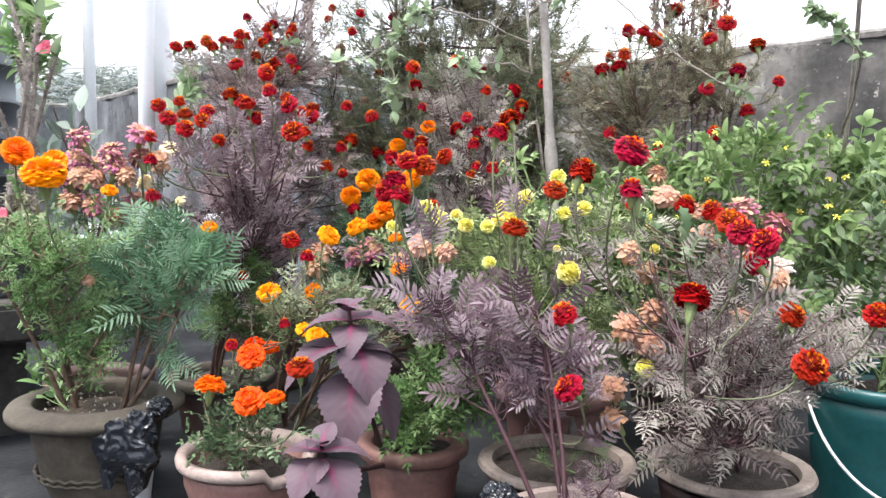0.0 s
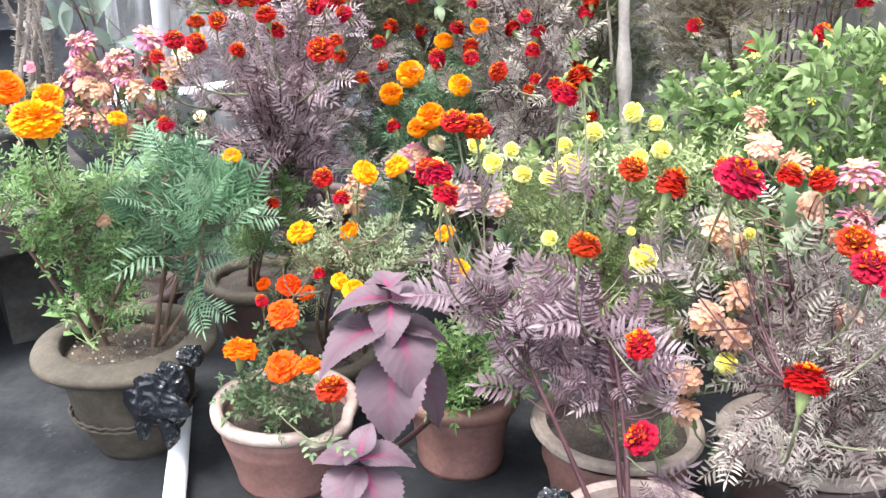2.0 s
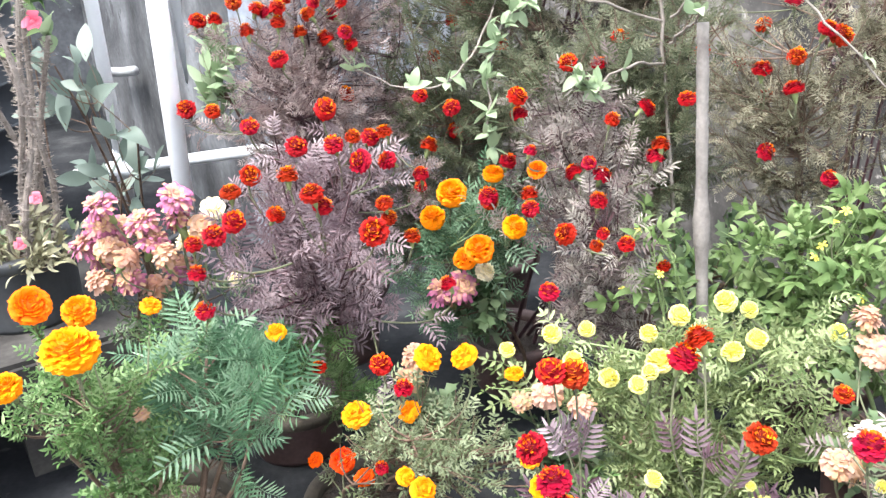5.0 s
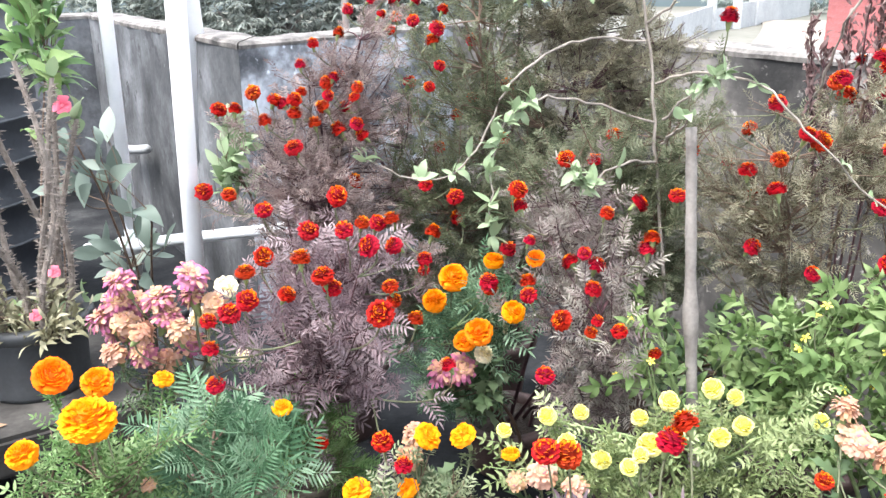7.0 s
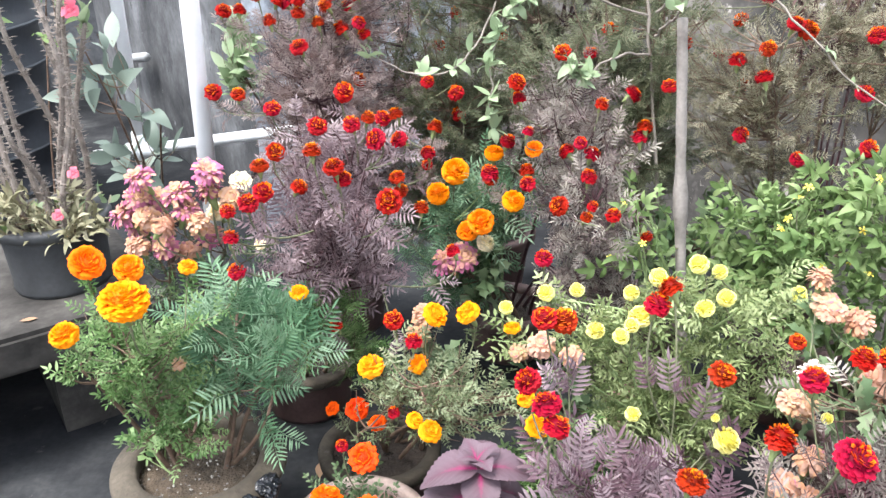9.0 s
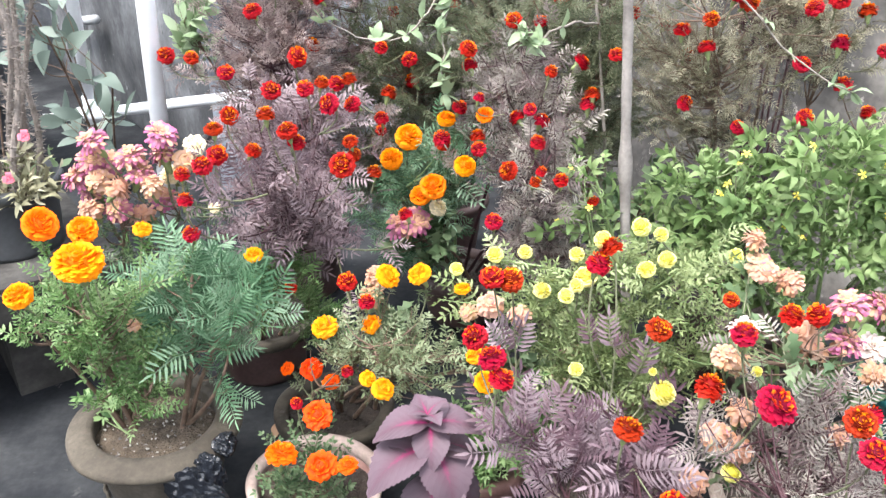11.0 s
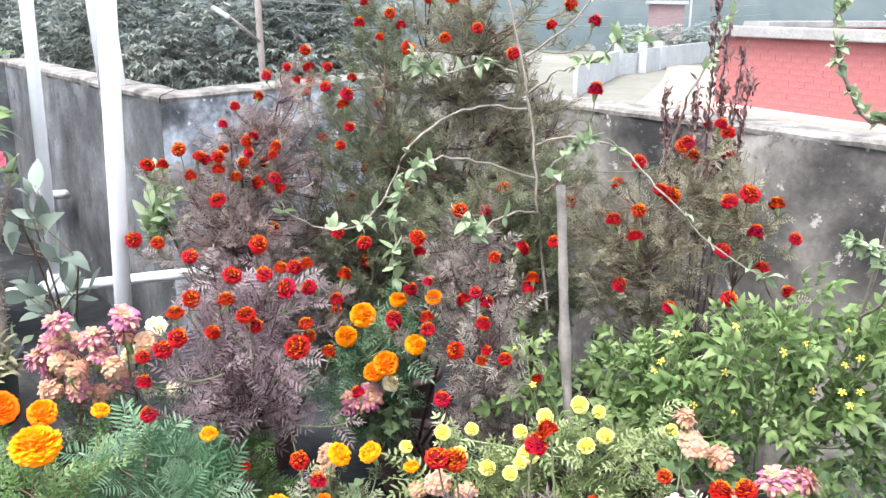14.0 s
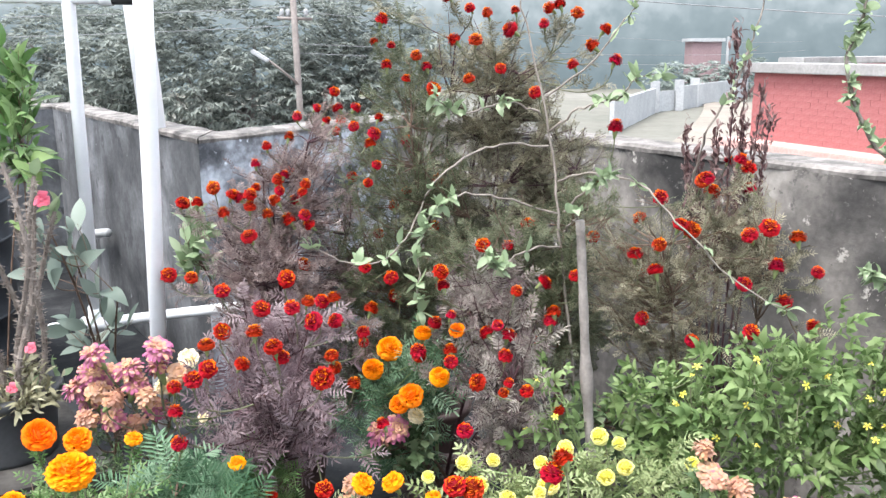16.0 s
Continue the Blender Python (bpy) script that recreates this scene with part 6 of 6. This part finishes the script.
# ---- litter ----
rng = np.random.default_rng(12)
chips = thing("soil_chips", (-.745, 1.745, .222), "pale grit scattered on the soil", "grit", "", "stuff")
vs, fs = [], []
for k in range(150):
    a, q = rng.uniform(0, 6.28), .135 * math.sqrt(rng.random())
    s = rng.uniform(.0012, .0034)
    c = np.array([q * math.cos(a), q * math.sin(a), -.002 + .010 * (1 - (q / .14) ** 2)])
    p = c + rng.normal(0, 1, (4, 3)) * [s, s, s * .5]
    n = len(vs) * 4
    vs.append(p)
    fs += [(n, n + 1, n + 2), (n, n + 2, n + 3), (n, n + 3, n + 1), (n + 1, n + 3, n + 2)]
child("grit", mesh_of("grit", np.concatenate(vs), fs, M["coping"]), chips, "", "stuff")
for x, y, z, s in ((-1.32, 2.06, .374, .06), (-1.24, 2.10, .374, .035), (-.54, 1.82, .004, .04), (-.56, 2.02, .004, .05), (.04, 1.47, .004, .045)):
    v, f = scatter("oval", np.zeros((1, 3)), rng.normal(0, 1, (1, 3)) * [1, 1, .05], np.array([s]), rng, 4)
    v[:, 2] = v[:, 2] * .5
    v[:, 2] -= v[:, 2].min()
    ob = new("dry_leaf", mesh_of("dry_leaf", v, f, M["leaf_dry"]))
    ob.location = (x, y, z)
    tagged(ob, "curled brown dry leaf fallen on concrete", "leaf", "fallen leaves")

rng = np.random.default_rng(61)
plume = thing("amaranth", (.66, 2.34, .21), "dry russet plumes rising beside the parapet", "potted plant", "potted flowers")
for x, y, z in ((.63, 2.30, 1.45), (.66, 2.30, 1.38), (.70, 2.30, 1.31), (.73, 2.31, 1.26), (.60, 2.31, 1.22), (.66, 2.29, 1.24), (.52, 2.30, 1.22), (.56, 2.32, 1.16)):
    p = smooth_path([(.66, 2.34, .21), (.5 * (.66 + x), 2.33, .75), (x, y, z)], 10)
    v, q = tube(p - np.array(plume.location), np.linspace(.004, .0015, len(p)), 5)
    child("stem", mesh_of("plume_stem", v, q, M["stem_purple"], smooth=True), plume)
    n = 240
    k = rng.integers(int(len(p) * .60), len(p), n)
    a = rng.normal(0, .5, (n, 3)) + [0, 0, .9]
    v, f = scatter("lance", p[k] - np.array(plume.location) + rng.normal(0, 1, (n, 3)) * [.006, .006, .022], a, rng.uniform(.012, .030, n), rng)
    tone = np.repeat(rng.random(n), len(LEAF["lance"][0][0]))
    child("plume", mesh_of("plume", v, f, M["leaf_plume"], np.stack([tone, tone], 1)), plume, "", "stuff")


# ---- beyond the parapet ----
GROUND = -3.5
M["earth"] = surface("dusty_earth", [(0.3, (0.10, 0.105, 0.085)), (0.5, (0.165, 0.16, 0.135)), (0.7, (0.23, 0.22, 0.20))], 0.95, 0.06, 1.5, 0.3)
M["road"] = surface("sandy_road", [(0.3, (0.19, 0.165, 0.135)), (0.65, (0.27, 0.24, 0.205))], 0.95, 0.3, 6, 0.2)
M["brick"] = surface("red_brick", [(0.3, (0.33, 0.105, 0.105)), (0.5, (0.39, 0.135, 0.135)), (0.7, (0.44, 0.175, 0.172))], 0.85, 6, 60, 0.3)
M["mortar"] = surface("brick_mortar", [(0.3, (0.335, 0.108, 0.108)), (0.65, (0.40, 0.142, 0.140))], 0.9, 3, 40, 0.3)
M["pink_paint"] = surface("pink_wall_paint", [(0.3, (0.55, 0.32, 0.28)), (0.65, (0.66, 0.42, 0.38))], 0.8, 2, 30, 0.15)
M["grey_cement"] = surface("grey_cement", [(0.3, (0.22, 0.22, 0.22)), (0.65, (0.40, 0.39, 0.38))], 0.9, 2, 30, 0.3)
M["whitewash"] = surface("whitewashed_wall", [(0.3, (0.34, 0.355, 0.37)), (0.65, (0.46, 0.47, 0.48))], 0.85, 0.5, 8, 0.1)
M["rust"] = surface("rusty_pole", [(0.3, (0.17, 0.145, 0.135)), (0.65, (0.27, 0.24, 0.225))], 0.85, 3, 40, 0.2)
M["wire"] = surface("grey_wire", [(0.3, (0.17, 0.18, 0.19)), (0.65, (0.27, 0.28, 0.29))], 0.7, 3, 40, 0.0)
# far foliage: pale base colours hold the mist, painted in
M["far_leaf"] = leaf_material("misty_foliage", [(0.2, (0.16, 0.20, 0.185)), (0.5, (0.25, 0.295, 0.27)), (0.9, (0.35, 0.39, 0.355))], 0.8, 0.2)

v, f = [(0, 0, GROUND)], []
for j, r in enumerate((12, 40, 120, 400, 1500)):
    for k in range(64):
        a = 2 * math.pi * k / 64
        v.append((r * math.cos(a), r * math.sin(a), GROUND + (0.15 * noise.noise(Vector((r * math.cos(a) * .05, r * math.sin(a) * .05, 0))) if r < 400 else 0)))
f += [(0, 1 + k, 1 + (k + 1) % 64) for k in range(64)]
for j in range(4):
    for k in range(64):
        a, b = 1 + j * 64 + k, 1 + j * 64 + (k + 1) % 64
        f.append((a, a + 64, b + 64, b))
tagged(new("ground", mesh_of("ground", v, f, M["earth"], smooth=True)), "dusty pale earth far below the terrace", "ground", "", "structure")
v, f = [], []
for i in range(21):
    q = i / 20
    c = np.array([6.5 + 16 * q + 3 * math.sin(q * 2), 24 + 52 * q])
    for s in (-1, 1):
        v.append((c[0] + s * (3.2 - .6 * q), c[1] - s * 1.0, GROUND + .18))
f = [(2 * i, 2 * i + 1, 2 * i + 3, 2 * i + 2) for i in range(20)]
tagged(new("road", mesh_of("road", v, f, M["road"])), "sandy unpaved road beyond the houses", "road", "", "structure")

compound = thing("compound_wall", (11, 58, GROUND), "long whitewashed compound wall with gate pillars", "wall")
def wall_run(name, a, b, h, t, mat, parent, z=GROUND):
    bm = bmesh.new()
    along_box(bm, a, b, t / 2, t / 2, z, z + h)
    for w in bm.verts:
        w.co -= parent.location
    return part(name, bm, mat, parent)
wall_run("panel", (9.4, 50), (15.6, 66), 1.9, .25, M["whitewash"], compound)
wall_run("panel", (18.6, 69.5), (29.5, 86), 1.9, .25, M["whitewash"], compound)
for x, y in ((15.8, 66.6), (18.3, 69.0), (20.6, 72.8)):
    wall_run("pillar", (x - .3, y), (x + .3, y), 2.4, .6, M["whitewash"], compound)
wall_run("gate", (15.9, 67.2), (18.3, 69.3), 1.6, .1, M["dull_pvc"], compound)

# neighbour's brick roof parapet
house = thing("brick_house", (3.75, 11.0, GROUND), "red brick neighbouring house with a cement coping", "house")
D = Vector((.40, -.915)).normalized()
NN = Vector((.915, .40)).normalized()
S = Vector((3.75, 11.0))
def house_block(name, s0, s1, back, front, z0, z1, mat, bevel=0.0, label=""):
    bm = bmesh.new()
    along_box(bm, S + D * s0, S + D * s1, back, front, z0, z1, bevel)
    for w in bm.verts:
        w.co -= house.location
    return part(name, bm, mat, house, label)
house_block("wall", 0, 7.5, .25, 0.0, GROUND, 1.12, M["mortar"])
house_block("wall", 0, .25, 6.0, -.252, GROUND, 1.22, M["mortar"])
house_block("wall", 0, 7.5, 6.25, -6.002, GROUND, 1.22, M["mortar"])
house_block("roof", .252, 7.5, 6.0, -.252, GROUND, .80, M["grey_cement"])
house_block("coping", -.10, .34, 6.0, -.452, 1.222, 1.30, M["grey_cement"], .01, "grey cement coping")
house_block("coping", -.10, 7.6, 6.35, -6.002, 1.222, 1.30, M["grey_cement"], .01, "grey cement coping")
house_block("coping", -.10, 7.6, 0.45, 0.10, 1.122, 1.24, M["grey_cement"], .01, "grey cement coping")
house_block("ledge", -.25, 7.6, 0.0, 0.40, .16, .31, M["pink_paint"], .01, "pink painted ledge")
house_block("ledge", -.25, 7.6, 0.0, 0.46, .06, .157, M["brick"], .01)
house_block("stair_tower", 4.4, 7.5, 4.6, -1.9, .802, 4.2, M["pink_paint"], .01, "pink painted stair tower")
house_block("window", 4.9, 5.6, -1.88, 1.98 - 0.0, 2.3, 3.2, M["whitewash"])

# mango tree
def broad_tree(name, at, label, blobs, leaves, size, mat, seed, leaf="mango", cluster=9, trunk=.28):
    rng = np.random.default_rng(seed)
    root = thing(name, at, label, "tree", "trees")
    base = np.array(at, float)
    can = np.array(blobs, float)
    paths = [(smooth_path([base, base + [.1, .1, 1.6], can[0][:3] - [0, 0, can[0][5] * .3]]), None)]
    paths[0] = (paths[0][0], np.linspace(trunk, trunk * .5, len(paths[0][0])))
    fork = paths[0][0][len(paths[0][0]) // 2]
    for c in can:
        for k in range(3):
            end = c[:3] + rng.normal(0, .35, 3) * c[3:]
            p = bezier(fork, (fork + end) / 2 + [0, 0, .4], end, 8)
            paths.append((p, np.linspace(trunk * .35, trunk * .05, 8)))
    v, q = tubes(paths, 7)
    child("trunk", mesh_of(name + "_trunk", v - base, q, M["rust"], smooth=True), root)
    w = can[:, 3] * can[:, 4] + can[:, 4] * can[:, 5]
    n = leaves // cluster
    pick = rng.choice(len(can), n, p=w / w.sum())
    d = rng.normal(0, 1, (n, 3))
    d /= np.linalg.norm(d, axis=1)[:, None]
    lump = 1 + .16 * np.sin(d[:, 0] * 7 + pick) * np.sin(d[:, 2] * 8 + 2 * pick) + .1 * np.sin(d[:, 1] * 15)
    o = can[pick, :3] + d * can[pick, 3:] * (rng.uniform(.55, 1.0, n) ** .4 * lump)[:, None]
    O = np.repeat(o, cluster, 0)
    az = np.tile(np.arange(cluster) * 2 * math.pi / cluster, n) + np.repeat(rng.uniform(0, 6.28, n), cluster)
    A = np.stack([np.cos(az), np.sin(az), rng.uniform(-.7, .1, len(O))], 1) + np.repeat(d, cluster, 0) * .7
    v, f = scatter(leaf, O - base, A, size * rng.uniform(.6, 1.2, len(O)), rng)
    child("crown", mesh_of(name + "_crown", v, f, mat), root, "", "stuff")
    return root


broad_tree("mango_tree", (-3.6, 14.6, GROUND), "large grey-green mango tree paled by haze beyond the parapet", [(-3.4, 14.2, 1.0, 2.2, 1.6, 1.7), (-1.9, 14.6, .2, 1.3, 1.2, 1.5), (-5.2, 14.6, .6, 1.7, 1.5, 1.6), (-3.0, 15, -1.2, 2.6, 1.8, 1.4), (-6.6, 15.4, .8, 1.6, 1.4, 1.5), (-1.4, 15.2, 1.3, 1.2, 1.1, 1.1), (-3.0, 13.5, .5, 1.1, .7, 1.0), (-2.2, 13.7, -.2, .8, .6, .8)], 108000, .165, M["leaf_mango"], 41)

far_house = thing("house", (27.5, 95, GROUND), "small red house greyed by mist, with a pale roof", "house")
# red wall greyed in its base colour to stand in for mist
M["hazed_red"] = surface("hazed_rose_plaster", [(0.3, (0.26, 0.175, 0.185)), (0.6, (0.31, 0.215, 0.225))], 0.9, 0.5, 6, 0.1)
wall_run("wall", (26.0, 95), (29.1, 95), 5.5, 3.0, M["hazed_red"], far_house)
wall_run("roof", (25.7, 95), (29.4, 95), .35, 3.6, M["whitewash"], far_house, GROUND + 5.5)
wall_run("post", (29.5, 93.0), (29.7, 93.0), 6.0, .2, M["whitewash"], far_house)
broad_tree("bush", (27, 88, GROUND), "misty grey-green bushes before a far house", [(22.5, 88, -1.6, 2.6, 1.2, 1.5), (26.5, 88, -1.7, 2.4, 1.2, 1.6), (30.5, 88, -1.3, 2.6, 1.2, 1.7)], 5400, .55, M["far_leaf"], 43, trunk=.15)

# misty skyline: a glowing backdrop, haze painted as a ramp to white with height
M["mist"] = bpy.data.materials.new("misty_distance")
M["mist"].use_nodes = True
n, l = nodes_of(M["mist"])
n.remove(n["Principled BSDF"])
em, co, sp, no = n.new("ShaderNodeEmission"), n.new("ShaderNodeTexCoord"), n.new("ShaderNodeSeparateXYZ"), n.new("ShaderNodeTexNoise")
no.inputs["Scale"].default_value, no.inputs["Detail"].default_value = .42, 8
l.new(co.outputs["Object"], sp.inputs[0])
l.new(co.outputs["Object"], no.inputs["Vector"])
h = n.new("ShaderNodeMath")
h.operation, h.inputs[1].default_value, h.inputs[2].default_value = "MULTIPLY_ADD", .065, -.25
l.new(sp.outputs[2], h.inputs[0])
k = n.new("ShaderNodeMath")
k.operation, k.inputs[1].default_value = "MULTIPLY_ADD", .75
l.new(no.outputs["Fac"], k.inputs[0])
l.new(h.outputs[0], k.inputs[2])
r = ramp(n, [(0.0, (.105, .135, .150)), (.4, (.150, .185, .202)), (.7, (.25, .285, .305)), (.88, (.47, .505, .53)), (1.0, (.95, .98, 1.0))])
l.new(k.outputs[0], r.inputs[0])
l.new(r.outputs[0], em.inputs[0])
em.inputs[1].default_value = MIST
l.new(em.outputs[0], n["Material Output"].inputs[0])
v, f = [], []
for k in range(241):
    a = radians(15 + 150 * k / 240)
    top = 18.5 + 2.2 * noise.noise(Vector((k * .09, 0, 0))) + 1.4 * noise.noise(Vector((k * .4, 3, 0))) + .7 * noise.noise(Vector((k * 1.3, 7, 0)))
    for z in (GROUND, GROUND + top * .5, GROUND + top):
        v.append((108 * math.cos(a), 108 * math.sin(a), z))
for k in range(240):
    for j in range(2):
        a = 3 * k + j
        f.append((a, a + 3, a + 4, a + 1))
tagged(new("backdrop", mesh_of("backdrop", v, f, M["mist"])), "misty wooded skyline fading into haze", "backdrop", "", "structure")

# utility pole and wires
pole = thing("utility_pole", (-1.76, 10.0, GROUND), "rust-brown utility pole with insulators and a lamp arm", "utility pole")
pipe_line("post", [(-1.74, 10, GROUND), (-1.77, 10, .6), (-1.82, 10, 3.2)], .036, M["rust"], pole)
pipe_line("crossarm", [(-1.97, 9.95, 1.78), (-1.60, 10.05, 1.77)], .018, M["rust"], pole)
for x in (-1.93, -1.86, -1.66):
    v, f = lathe([(.010, 0), (.032, .015), (.021, .038), (.030, .053), (.014, .08), (0, .084)], 12)
    ob = child("insulator", mesh_of("insulator", v, f, M["whitewash"], smooth=True), pole)
    ob.location = Vector((x, 10, 1.80)) - pole.location
pipe_line("lamp_arm", [(-1.77, 9.98, 1.05), (-1.95, 9.9, 1.22), (-2.08, 9.85, 1.33)], .014, M["rust"], pole)
bm = bmesh.new()
box(bm, (-.11, -.045, -.02), (.11, .045, .025), .012)
ob = part("lamp_head", bm, M["whitewash"], pole, "pale lamp head")
ob.matrix_basis = Matrix.Translation(Vector((-2.16, 9.82, 1.37)) - pole.location) @ Matrix.Rotation(radians(32), 4, "Y")
wires = thing("overhead_wires", (-1.78, 10, 1.8), "thin overhead electric wires", "wires")
for a, b, sag, r in (((-1.8, 10, 2.3), (9, 9.2, 1.55), .25, .0055), ((-1.75, 10, 1.85), (12, 30, 1.6), .3, .0045), ((-1.75, 10, 1.5), (13, 32, 1.3), .3, .0045), ((-1.78, 10, 1.4), (14, 34, .9), .3, .0045), ((-1.85, 10, 1.9), (-14, 12, 2.1), .3, .0045), ((-1.85, 10, 1.7), (-14, 12, 1.8), .3, .0045)):
    p = bezier(a, (np.array(a) + b) / 2 - [0, 0, sag], b, 24)
    pipe_line("wire", p, r, M["wire"], wires, sides=5)

# ---- bricks of the neighbour's parapet ----
bm = bmesh.new()
box(bm, (-.1152, -.0025, -.0346), (.1152, .03, .0346), .0012)
BRICK = bpy.data.meshes.new("brick")
bm.to_mesh(BRICK)
bm.free()
BRICK.materials.append(M["brick"])
rng = random.Random(4)
ang = math.atan2(D.y, D.x)
count = 0
for row in range(15):
    for col in range(20):
        s = .115 + col * .232 + (.116 if row % 2 else 0)
        p = S + D * s - NN * .003
        ob = child("brick", BRICK, house)
        ob.matrix_basis = Matrix.Translation(Vector((p.x, p.y, .06 + row * .0705)) - house.location) @ Matrix.Rotation(ang + rng.uniform(-.006, .006), 4, "Z") @ Matrix.Diagonal((1, 1 + rng.uniform(-.15, .1), 1, 1))
